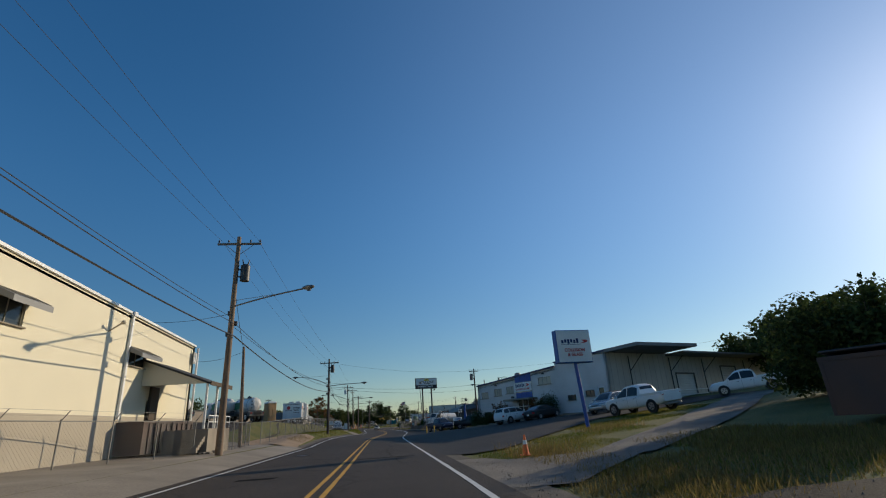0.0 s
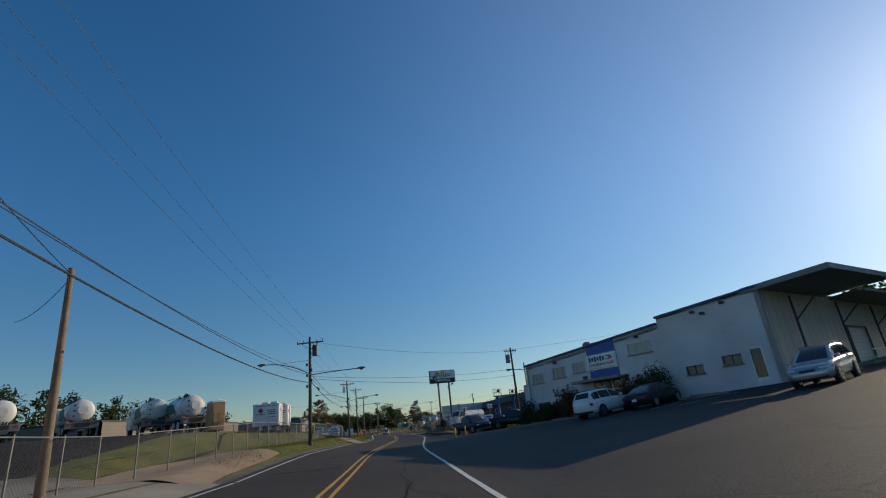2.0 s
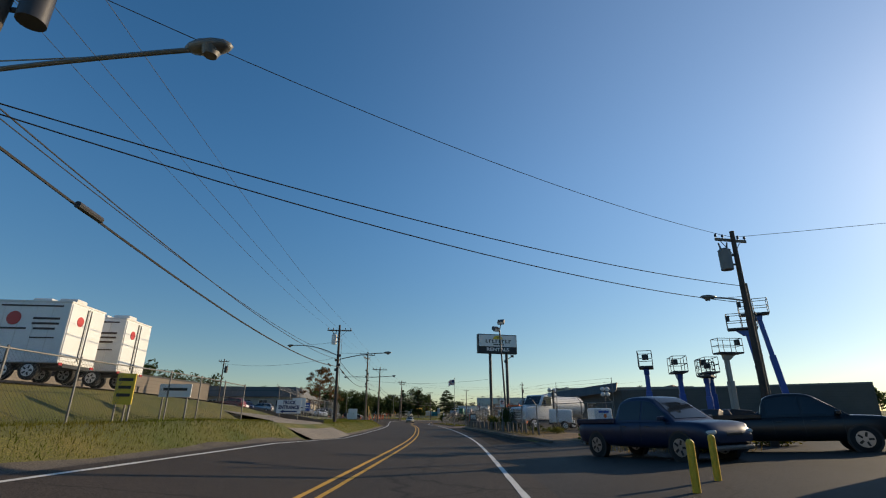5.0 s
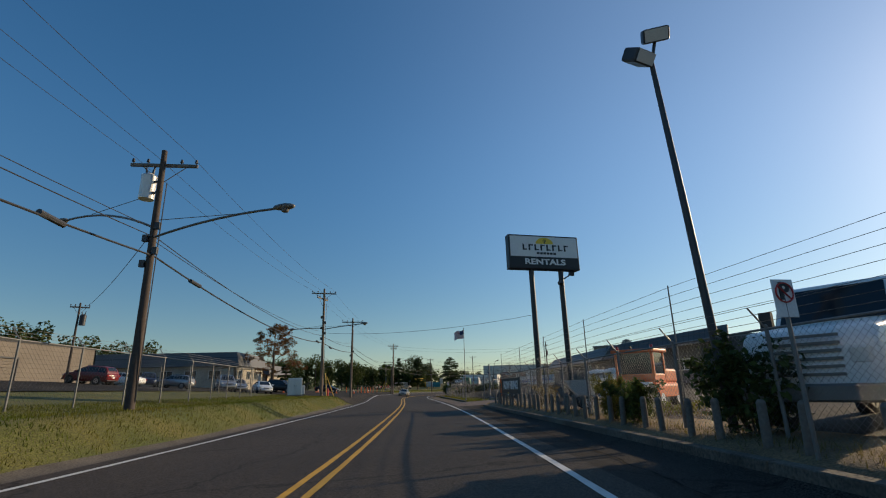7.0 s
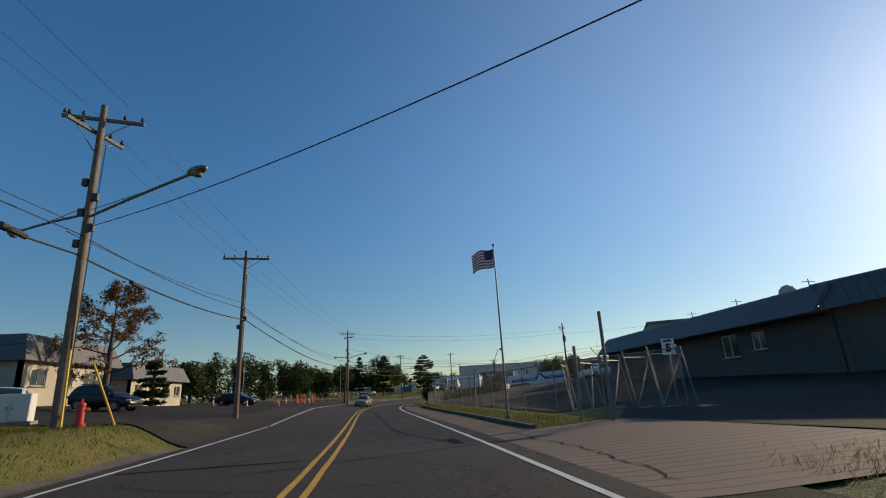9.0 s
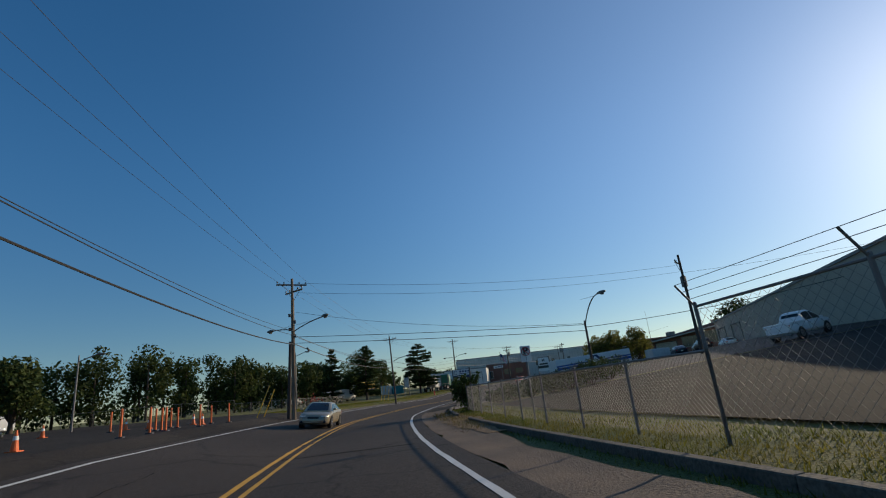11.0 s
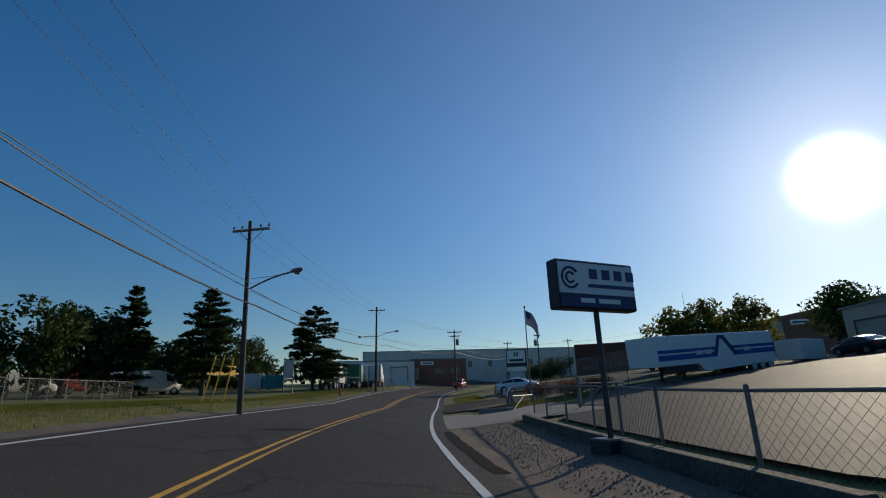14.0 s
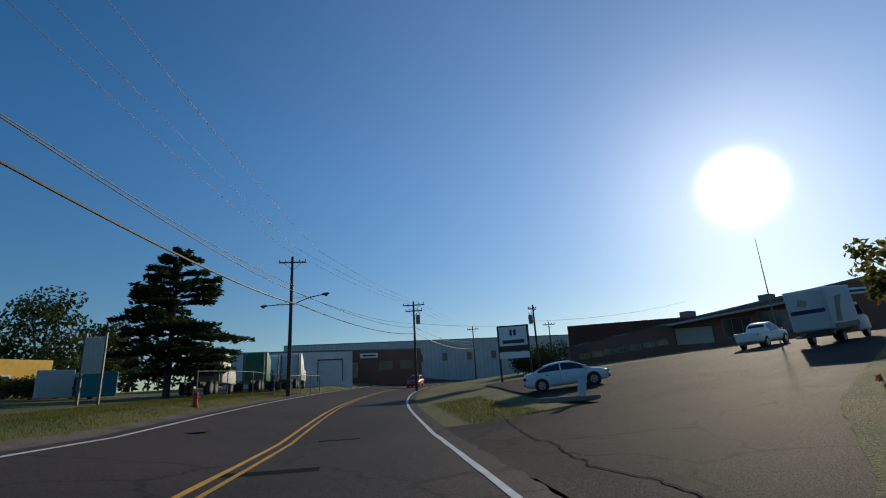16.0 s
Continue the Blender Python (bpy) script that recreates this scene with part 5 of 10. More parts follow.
def mansard_office(name, label, x0, y0, x1, y1, z0, zw, zr):
    b = box_building(name, label, [(x1, y0), (x1, y1), (x0, y1), (x0, y0)], 0.5, [zw] * 4, "tan", "shingle",
                     openings=[(0, 1.2 + 3.4 * k, 3.0 + 3.4 * k, z0 + 1.0, z0 + 2.3, 1, "white") for k in range(int((y1 - y0) / 3.4))] + [(3, 1.5 + 3.6 * k, 3.3 + 3.6 * k, z0 + 1.0, z0 + 2.3, 1, "white") for k in range(int((x1 - x0) / 3.6))])
    bm = B()
    lo = [bm.verts.new(p) for p in ((x0 - 0.7, y0 - 0.7, zw - 0.1), (x1 + 0.7, y0 - 0.7, zw - 0.1), (x1 + 0.7, y1 + 0.7, zw - 0.1), (x0 - 0.7, y1 + 0.7, zw - 0.1))]
    hi = [bm.verts.new(p) for p in ((x0 + 0.1, y0 + 0.1, zr), (x1 - 0.1, y0 + 0.1, zr), (x1 - 0.1, y1 - 0.1, zr), (x0 + 0.1, y1 - 0.1, zr))]
    for i in range(4):
        bm.faces.new((lo[i], lo[(i + 1) % 4], hi[(i + 1) % 4], hi[i]))
    bm.faces.new(hi)
    bm.faces.new(lo[::-1])
    part("mansard_roof", bm, M["mansard"], b, "dark ribbed mansard roof")
    return b


mansard_office("mansard_office", "tan office with a dark mansard roof", -52, 174.6, -28.4, 187, 2.6, 5.6, 7.6)
mansard_office("second_office", "second tan office with a dark mansard roof", -46, 193, -29.6, 207, 1.9, 4.8, 6.6)


# ---- poles, wires, lamps ----
def lamp_arm(parent, z, reach, rise, ang, z_head=None):
    """A street lamp on a curved bracket, out from a pole at height z in direction ang (degrees from +x)."""
    a = new("lamp_bracket")
    a.parent = parent
    a.matrix_basis = pose(0, 0, z, 0, 0, ang)
    bm = B()
    n = 8
    pts = [(reach * k / n, 0, rise * (1 - (1 - k / n) ** 2)) for k in range(n + 1)]
    for p, q in zip(pts, pts[1:]):
        bm_cyl(bm, p, q, 0.045, seg=7)
    bm_cyl(bm, (0, 0, rise * 0.9 + 0.15), (reach * 0.7, 0, rise * 0.95), 0.014, seg=5)
    part("bracket_arm", bm, M["galv"], a)
    bm = B()
    bm_ball(bm, (reach + 0.35, 0, rise + 0.03), 0.24, (1.8, 0.75, 0.5))
    bm_cyl(bm, (reach + 0.4, 0, rise - 0.02), (reach + 0.4, 0, rise - 0.16), 0.17, 0.11, seg=12)
    part("lamp_head", bm, M["galv"], a, "grey cobra-head street lamp", 60)


def utility_pole(name, x, y, top, arms=(), lamps=(), can=None, wood="pole", label="", lean=(0, 0), r=0.17, bits=0):
    base = gz(x, y)
    t = thing("utility_pole", x, y, base, 0, label or "weathered wooden utility pole with crossarms", "pole", "utility poles")
    h = top - base
    bm = B()
    n = 6
    bm_tube(bm, [(lean[0] * k / n, lean[1] * k / n, -0.4 + (h + 0.4) * k / n) for k in range(n + 1)], [r * (1 - 0.4 * k / n) for k in range(n + 1)], 12)
    part("pole", bm, M[wood], t, smooth_angle=50)
    for z, ln, ang in arms:
        ca = new("crossarm_set")
        ca.parent = t
        ca.matrix_basis = pose(lean[0], lean[1], z - base, 0, 0, ang)
        bm = B()
        bm_box(bm, (0, 0.16, 0), (ln, 0.1, 0.13))
        part("crossarm", bevelled(bm, 0.012, 1), M["arm"], ca)
        bm = B()
        for sx in (-1, 1):
            bm_cyl(bm, (sx * ln * 0.32, 0.2, -0.05), (0, 0.15, -0.75), 0.018, seg=5)
        part("brace", bm, M["galv"], ca)
        for f in (-0.47, -0.25, 0.25, 0.47):
            bm = B()
            bm_cyl(bm, (ln * f, 0.16, 0.06), (ln * f, 0.16, 0.16), 0.02, seg=6)
            bm_cyl(bm, (ln * f, 0.16, 0.14), (ln * f, 0.16, 0.27), 0.065, 0.04, seg=8)
            part("insulator", bm, M["steel"], ca)
    for z, reach, rise, ang in lamps:
        lamp_arm(t, z - base, reach, rise, ang)
    if can:
        z, ang, col = can
        tr = new("transformer")
        tr.parent = t
        tr.matrix_basis = pose(lean[0], lean[1], z - base, 0, 0, ang)
        bm = B()
        bm_cyl(bm, (0.5, 0, -0.5), (0.5, 0, 0.45), 0.27, seg=16)
        bm_cyl(bm, (0.5, 0, 0.45), (0.5, 0, 0.55), 0.28, 0.16, seg=16)
        part("can", bm, M[col], tr, smooth_angle=40)
        bm = B()
        for dx in (-0.12, 0.12):
            bm_cyl(bm, (0.5 + dx, 0, 0.5), (0.5 + dx * 1.6, 0, 0.85), 0.05, 0.03, seg=7)
        bm_box(bm, (0.2, 0, 0.2), (0.35, 0.08, 0.08))
        bm_box(bm, (0.2, 0, -0.25), (0.35, 0.08, 0.08))
        part("bushing", bm, M["steel"], tr)
    if bits:
        bm = B()
        for k in range(bits):
            z = h * (0.52 + 0.05 * k)
            bm_box(bm, (lean[0] * z / h + (0.2 if k % 2 else -0.2), 0, z), (0.18, 0.14, 0.26))
        bm_cyl(bm, (0.16, 0, 0.2), (0.13, 0, h * 0.85), 0.02, seg=5)
        part("cable_fitting", bm, M["steel"], t)
    return t


P_A = utility_pole("a", -9.1, 29.4, 12.9, [(12.5, 2.6, 0)], [(8.55, 5.3, 0.25, -31)], (10.6, 20, "steel"), lean=(0.15, -0.3), r=0.2, bits=3, label="pale wooden utility pole with transformer and street lamp")
P_B = utility_pole("b", -11.0, 40.4, 8.0, lean=(-0.4, 0.3), r=0.16, label="plain wooden guy pole with no crossarm")
P_C = utility_pole("c", -8.15, 71.6, 10.9, [(10.35, 2.7, -10)], [(7.1, 4.6, 0.15, -8), (7.2, 4.4, 1.3, 172)], (9.5, 10, "steel"), "pole_dark", lean=(-0.1, 0.6), bits=5, label="dark utility pole with two street lamps")
P_D = utility_pole("d", 15.0, 85.4, 9.9, [(9.5, 1.7, 10)], [], (8.5, 170, "galv"), "pole_dark", label="dark utility pole with a pale transformer")
P_E = utility_pole("e", 17.3, 88.5, 8.2, [], [(7.2, 1.8, 0.2, 180)], wood="pole", r=0.12, label="slim wooden lamp pole")
P_F = utility_pole("f", -8.7, 115.3, 10.6, [(10.05, 2.5, 5)], [(7.0, 4.9, 0.55, -15), (7.3, 6.5, 1.5, 152)], (9.1, 170, "white"), "pole_dark", lean=(-0.25, 0.2), bits=4, label="dark utility pole with white transformer and two lamps")
P_G = utility_pole("g", -9.95, 150.2, 12.2, [(11.7, 2.6, 15), (11.1, 2.4, 75)], [(7.8, 5.3, 0.1, -34), (7.9, 4.4, 0.2, 150)], None, "pole", lean=(-0.2, 0.1), bits=5, label="wooden utility pole with crossed double arms")
P_H = utility_pole("h", -9.4, 165.5, 11.1, [(10.6, 2.9, 8)], [], None, "pole", bits=2, label="wooden utility pole with one crossarm")
P_I = utility_pole("i", -7.45, 213.6, 11.9, [(11.4, 2.5, 20), (10.8, 2.3, -45)], [(7.35, 4.8, 0.4, -54), (7.5, 2.4, 0.3, 140)], None, "pole", lean=(-0.05, 0.3), bits=5, label="wooden utility pole with crossed arms and lamps")
P_I2 = utility_pole("i2", -8.0, 214.4, 6.7, lean=(0.2, 0), wood="pole_dark", label="short dark stub pole beside a taller pole")
P_K = utility_pole("k", 1.4, 248.0, 10.5, [(10.05, 2.2, -30)], [(6.7, 3.1, 0.4, -52)], None, "pole_dark", lean=(-0.3, 0.4), r=0.15, label="slender dark utility pole with a street lamp")
P_L = utility_pole("l", *at_sd(296, -5.85), 13.9, [(13.4, 2.5, -20)], [(9.3, 3.4, 0.6, -50), (9.4, 2.8, 0.2, 130)], None, "pole_dark", r=0.2, label="dark utility pole with two street lamps")
P_M = utility_pole("m", 33.4, 302.2, 11.6, [(11.2, 2.6, -30), (10.5, 2.0, -30)], [], (9.4, -30, "galv"), "pole_dark", label="dark utility pole with transformer")
P_N = utility_pole("n", 46.8, 296.6, 10.6, [(10.1, 1.2, 0)], [], (8.8, 180, "galv"), "pole_dark", r=0.15, label="dark utility pole with transformer beside the lot")
P_Q = utility_pole("q", 28.8, 215.0, 11.8, [(11.0, 1.8, 40)], [], (9.2, 60, "galv"), "pole_dark", label="dark utility pole with transformer in the yard")
P_S = utility_pole("s", 15.1, 208.3, 5.5, [], [(5.2, 1.9, 2.0, -70)], None, "pole_dark", r=0.12, label="short pole with an upswept lamp")
for x, y, tp in ((58, 330, 12.5), (80, 352, 12.8), (112, 376, 13), (70, 322, 12.4)):
    utility_pole("far", x, y, tp, [(tp - 0.5, 2.2, -35)], [], None, "pole_dark", r=0.14, label="distant dark utility pole")
utility_pole("lot", -33, 146, 10.3, [(9.9, 1.6, 30)], [], (8.6, 0, "steel"), "pole_dark", r=0.13, label="slim utility pole with a transformer behind the car park")


def cable(a, b, sag, r, label="sagging overhead cable between poles", n=18):
    a, b = Vector(a), Vector(b)
    bm = B()
    pts = [a.lerp(b, k / n) - Vector((0, 0, 4 * sag * (k / n) * (1 - k / n))) for k in range(n + 1)]
    bm_tube(bm, pts, [r] * (n + 1), 5)
    mesh_thing("overhead_cable", bm, M["wire"], label, "cable", group="overhead cables")


row = [(-9.3, -18, 12.6, 8.8), (-8.95, 29.2, 12.6, 6.76), (-8.25, 72.2, 10.5, 6.44), (-8.95, 115.5, 10.2, 6.3), (-10.3, 150, 11.9, 6.4), (-9.4, 165.5, 10.6, 6.5), (-7.4, 213.7, 11.4, 6.33), (1.6, 248.4, 9.6, 5.85), (15.8, 280.4, 10.5, 6.9),
       (33.4, 302.2, 11.3, 7.8), (58, 330, 12.2, 8.5)]
for (xa, ya, za, ta), (xb, yb, zb, tb) in zip(row, row[1:]):
    ln = math.hypot(xb - xa, yb - ya)
    for o, dz, r, sg in ((-1.1, 0.15, 0.008, 0.014), (1.1, 0.15, 0.008, 0.014), (-0.3, 0.2, 0.008, 0.012)):
        cable((xa + o, ya, za + dz), (xb + o, yb, zb + dz), ln * sg, r, "thin bare power line")
    cable((xa + 0.2, ya, ta), (xb + 0.2, yb, tb), ln * 0.021, 0.035, "thick black telephone cable")
    cable((xa + 0.2, ya, ta + 0.7), (xb + 0.2, yb, tb + 0.7), ln * 0.019, 0.018)
    cable((xa - 0.2, ya, ta + 0.8), (xb - 0.2, yb, tb + 1.2), ln * 0.017, 0.014)
# wires over the road and to buildings
for a, b, sg, r in (((-8.1, 72, 7.0), (15, 85.4, 7.2), 0.5, 0.016), ((-8.1, 72, 6.8), (15, 85.4, 6.4), 0.6, 0.016), ((-8.2, 72, 10.4), (15, 85.4, 9.6), 0.7, 0.011), ((15, 85.4, 9.6), (60, 70, 12), 0.6, 0.011),
                     ((-10.0, 150.2, 7.4), (9.0, 134.5, 6.6), 0.55, 0.014), ((-7.4, 213.6, 6.95), (15.1, 208.3, 5.2), 0.1, 0.022), ((15.1, 208.3, 5.0), (34, 204, 6.5), 0.3, 0.022), ((-7.4, 213.6, 6.45), (15.1, 208.3, 4.75), 0.1, 0.022), ((-7.1, 212.6, 11.2), (28.8, 215, 10.8), 0.8, 0.011),
                     ((-7.1, 213.6, 10.6), (28.8, 215.4, 10.2), 0.8, 0.011), ((-7.1, 212.6, 8.8), (15.1, 208.3, 5.3), 0.6, 0.012), ((-11.4, 40.7, 7.6), (-18, 47.6, 8.0), 0.3, 0.014), ((-9, 29.5, 9.4), (-11.4, 40.7, 7.8), 0.2, 0.016),
                     ((-9, 29.5, 8.2), (-18, 36.2, 9.4), 0.3, 0.014), ((28.8, 215, 10), (64, 205, 12), 0.5, 0.012), ((33.4, 302, 9.0), (46.8, 296.6, 8.2), 0.3, 0.014), ((46.8, 296.6, 8.6), (80, 300, 12.6), 0.6, 0.014)):
    cable(a, b, sg, r)
cable((-8.9, 115.4, 7.2), (-33, 146, 9.6), 0.6, 0.014)
bm = B()
for x, y, z in ((-7.95, 75.5, 6.15), (-8.85, 119, 6.05), (-9.9, 153.6, 6.15), (-9.85, 147, 6.2), (-6.6, 216, 6.15), (-8.7, 110.5, 6.0)):
    bm_cyl(bm, (x, y - 0.45, z), (x, y + 0.45, z - 0.05), 0.09, seg=8)
mesh_thing("splice_case", bm, M["steel"], "dark splice cases hanging on the telephone cable", "cable box", "stuff")


def flood_pole(x, y, top):
    t = thing("floodlight_pole", x, y, None, 0, "tall dark steel pole with two floodlights", "light pole")
    h = top - gz(x, y)
    bm = B()
    bm_tube(bm, [(0.4, -0.1, -0.2), (0.2, -0.05, h * 0.5), (0, 0, h - 0.6)], [0.095, 0.08, 0.06], 12)
    part("pole", bm, M["steel"], t, smooth_angle=60)
    for dx, dz, rz in ((-0.35, -0.55, 25), (0.15, 0.1, -20)):
        f = new("floodlight")
        f.parent = t
        f.matrix_basis = pose(dx, -0.1, h + dz, 35, 0, rz)
        bm = B()
        bm_box(bm, (0, 0, 0), (0.62, 0.5, 0.34))
        part("housing", bevelled(bm, 0.06, 2), M["steel"], f)
        bm = B()
        bm_box(bm, (0, -0.26, 0), (0.52, 0.02, 0.28))
        part("lens", bm, M["lens_w"], f)
    bm = B()
    bm_cyl(bm, (-0.35, -0.1, h - 0.6), (0, 0, h - 0.7), 0.04, seg=6)
    bm_cyl(bm, (0.15, -0.1, h + 0.05), (0, 0, h - 0.7), 0.04, seg=6)
    part("yoke", bm, M["steel"], t)


flood_pole(6.95, 108.1, 9.6)


# ---- signs ----
def bars(name, parent, material, at, rows):
    bm = B()
    for x, z, w, h in rows:
        bm_box(bm, (x, 0, z), (w, 0.012, h))
    ob = part(name, bm, material, parent)
    ob.matrix_basis = at


def shop_sign():
    cx, cy = 11.45, 29.3
    t = thing("shop_pole_sign", cx, cy, None, 6, "white box sign on a blue steel post", "sign")
    z0, z1 = 4.35 - gz(cx, cy), 6.35 - gz(cx, cy)
    bm = B()
    bm_cyl(bm, (0.35, 0.1, -0.3), (0.1, 0.1, z0 + 0.1), 0.11, seg=14)
    part("post", bm, M["blue"], t)
    bm = B()
    bm_box(bm, (0, 0, (z0 + z1) / 2), (2.3, 0.5, z1 - z0))
    part("cabinet", bevelled(bm, 0.03, 2), M["blue"], t)
    f = new("sign_face")
    f.parent = t
    f.matrix_basis = pose(0, -0.26, (z0 + z1) / 2)
    bm = B()
    bm_box(bm, (0, 0, 0), (2.2, 0.03, z1 - z0 - 0.1))
    part("face", bevelled(bm, 0.01, 1), M["white"], f)
    at = pose(0, -0.025, 0)
    bars("name_mark", f, M["navy"], at, [(-0.75 + 0.2 * k, 0.28 + (0.04 if k % 2 else 0), 0.14, 0.2 + (0.08 if k in (2, 5) else 0)) for k in range(6)])
    bm = B()
    bm_prism(bm, [(0.42, 0.16), (0.8, 0.2), (0.98, 0.3), (0.8, 0.38), (0.46, 0.38), (0.72, 0.28)], -0.006, 0.006)
    part("swoosh", bm, M["red"], f).matrix_basis = at
    bars("underline", f, M["navy"], at, [(-0.2, 0.1, 1.3, 0.02)])
    lettering("letters", "COLLISION\n& GLASS", 0.27, M["red"], f, pose(0, -0.03, -0.38, 90, 0, 0), bold=0.006)


shop_sign()


def rental_sign():
    p, q = Vector((7.5, 134.2)), Vector((13.3, 135.4))
    c = (p + q) / 2
    t = thing("rental_pole_sign", c.x, c.y, None, math.degrees(math.atan2(q.y - p.y, q.x - p.x)), "big black and white rental sign on two dark posts", "sign")
    g = gz(c.x, c.y)
    w, z0, z1 = (q - p).length, 10.2 - g, 12.95 - g
    for f in (-0.18, 0.24):
        bm = B()
        bm_cyl(bm, (w * f, 0.1, -0.3), (w * f, 0.1, z0 + 0.1), 0.2, seg=16)
        part("post", bm, M["black"], t)
    bm = B()
    bm_box(bm, (0, 0.1, (z0 + z1) / 2), (w, 0.7, z1 - z0))
    part("cabinet", bevelled(bm, 0.05, 2), M["black"], t)
    f = new("sign_face")
    f.parent = t
    f.matrix_basis = pose(0, -0.26, z0)
    hh = z1 - z0
    bm = B()
    bm_box(bm, (0, 0, hh * 0.655), (w - 0.25, 0.03, hh * 0.6))
    part("white_panel", bm, M["white"], f)
    bm = B()
    bm_box(bm, (0, 0, hh * 0.2), (w - 0.2, 0.03, hh * 0.27))
    part("black_panel", bm, M["black"], f)
    at = pose(0, -0.025, 0)
    rows = [(-1.75 + 0.5 * k, hh * 0.63, 0.14, 0.5) for k in range(8)] + [(-1.6 + 0.5 * k, hh * 0.63 + (0.18 if k % 2 else -0.18), 0.3, 0.1) for k in range(8)]
    bars("name_mark", f, M["black"], at, rows)
    bars("small_mark", f, M["black"], at, [(-0.55 + 0.28 * k, hh * 0.46, 0.22, 0.17) for k in range(6)])
    lettering("letters", "RENTALS", 0.62, M["white"], f, pose(0, -0.03, hh * 0.2, 90, 0, 0), stretch=1.35, bold=0.02)
    bm = B()
    bm_prism(bm, [(0.75 * math.cos(math.pi * k / 14), 0.52 * math.sin(math.pi * k / 14)) for k in range(15)], -0.005, 0.005)
    part("sun_mark", bm, M["sunyel"], f).matrix_basis = pose(0.05, -0.022, hh * 0.74)
    bars("cactus_mark", f, M["black"], pose(0.05, -0.03, hh * 0.74), [(0, 0.2, 0.06, 0.4), (-0.1, 0.22, 0.04, 0.2), (0.1, 0.26, 0.04, 0.2)])
    bm = B()
    bm_box(bm, (w * 0.24 - 0.35, -0.45, z0 - 1.1), (0.35, 0.3, 0.28), rx=-30)
    bm_cyl(bm, (w * 0.24 - 0.3, -0.35, z0 - 1.1), (w * 0.24, 0.1, z0 - 0.9), 0.04, seg=6)
    bm_box(bm, (w * 0.24 + 0.75, -0.2, z0 - 0.3), (0.35, 0.3, 0.3), rx=20)
    bm_cyl(bm, (w * 0.24 + 0.7, -0.2, z0 - 0.35), (w * 0.24, 0.1, z0 - 0.8), 0.05, seg=6)
    part("floodlight", bm, M["steel"], t)


rental_sign()


def board(name, x, y, z, w, h, rz, face, label, posts=2, thick=0.05, post="galv", rx=0):
    t = thing(name, x, y, gz(x, y), rz, label, "sign")
    g = gz(x, y)
    bm = B()
    bm_box(bm, (0, 0, z - g), (w, thick, h))
    part("board", bevelled(bm, 0.008, 1), M[face], t)
    for k in range(posts):
        bm = B()
        px = 0 if posts == 1 else (-0.38 + 0.76 * k / (posts - 1)) * w
        bm_cyl(bm, (px, thick / 2 + 0.04, -0.3), (px, thick / 2 + 0.04, z - g + h * 0.45), 0.035, seg=8)
        part("post", bm, M[post], t)
    return t, z - g


t, z = board("truck_entrance_sign", -9.85, 102.5, 2.08, 1.75, 0.95, 8, "white", "white truck entrance sign with an arrow pointing in")
lettering("letters", "TRUCK\nENTRANCE", 0.34, M["navy"], t, pose(0, -0.035, z + 0.12, 90, 0, 0), bold=0.015, stretch=0.85)
bm = B()
bm_prism(bm, [(-0.62, 0), (-0.36, 0.13), (-0.36, 0.05), (0.6, 0.05), (0.6, -0.05), (-0.36, -0.05), (-0.36, -0.13)], -0.034, -0.026)
part("arrow", bm, M["navy"], t).matrix_basis = pose(0, 0, z - 0.34)
t, z = board("services_sign", -10.3, 107.1, 2.38, 1.1, 1.0, 10, "white", "white square sign with a dark round emblem")
bm = B()
bm_cyl(bm, (0, -0.03, 0.12), (0, -0.04, 0.12), 0.2, seg=20)
part("emblem", bm, M["black"], t).matrix_basis = pose(0, 0, z)
bars("small_writing", t, M["black"], pose(0, -0.03, z), [(0.05, -0.28, 0.6, 0.08)])
t, z = board("blue_sign", -10.6, 110.6, 2.25, 0.85, 0.7, 10, "blue", "small blue notice on the fence")
bars("small_writing", t, M["white"], pose(0, -0.03, z), [(0, 0.12, 0.65, 0.08), (0, -0.08, 0.6, 0.08)])
t, z = board("yellow_sign", -9.6, 81.3, 2.2, 0.6, 1.0, 5, "sunyel", "small yellow notice on the fence")
bars("small_writing", t, M["black"], pose(0, -0.03, z), [(0, 0.3, 0.45, 0.1), (0, 0.05, 0.4, 0.1), (0, -0.2, 0.42, 0.1)])
t, z = board("white_notice", -9.4, 84.3, 2.3, 1.2, 0.5, 5, "white", "white notice on the fence")
bars("small_writing", t, M["black"], pose(0, -0.03, z), [(0, 0.05, 0.9, 0.1)])
t, z = board("hiring_banner", 6.3, 129.1, 1.36, 4.7, 1.15, -85, "black", "black vinyl banner tied to the fence", 0, 0.03)
lettering("letters", "NOW HIRING!", 0.66, M["white"], t, pose(0.05, -0.025, z + 0.13, 90, 0, 0), stretch=0.84, bold=0.026)
bars("small_writing", t, M["white"], pose(0, -0.022, z), [(-0.35, -0.42, 1.0, 0.06), (0.62, -0.42, 0.62, 0.06)])
bars("small_mark", t, M["sunyel"], pose(0, -0.022, z), [(-0.5, -0.31, 0.34, 0.07)])
bm = B()
bm_box(bm, (-2.62, 0.0, z + 0.04), (0.5, 0.04, 1.1))
part("orange_panel", bm, M["orange"], t)
bm = B()
bm_prism(bm, [(0.17 * math.cos(math.pi * k / 12), 0.2 * math.sin(math.pi * k / 12)) for k in range(13)], -0.03, -0.022)
part("panel_mark", bm, M["black"], t).matrix_basis = pose(-2.62, 0, z + 0.1)
bars("panel_writing", t, M["black"], pose(-2.62, -0.024, z), [(0, 0.02, 0.38, 0.07), (0, -0.1, 0.28, 0.05)])


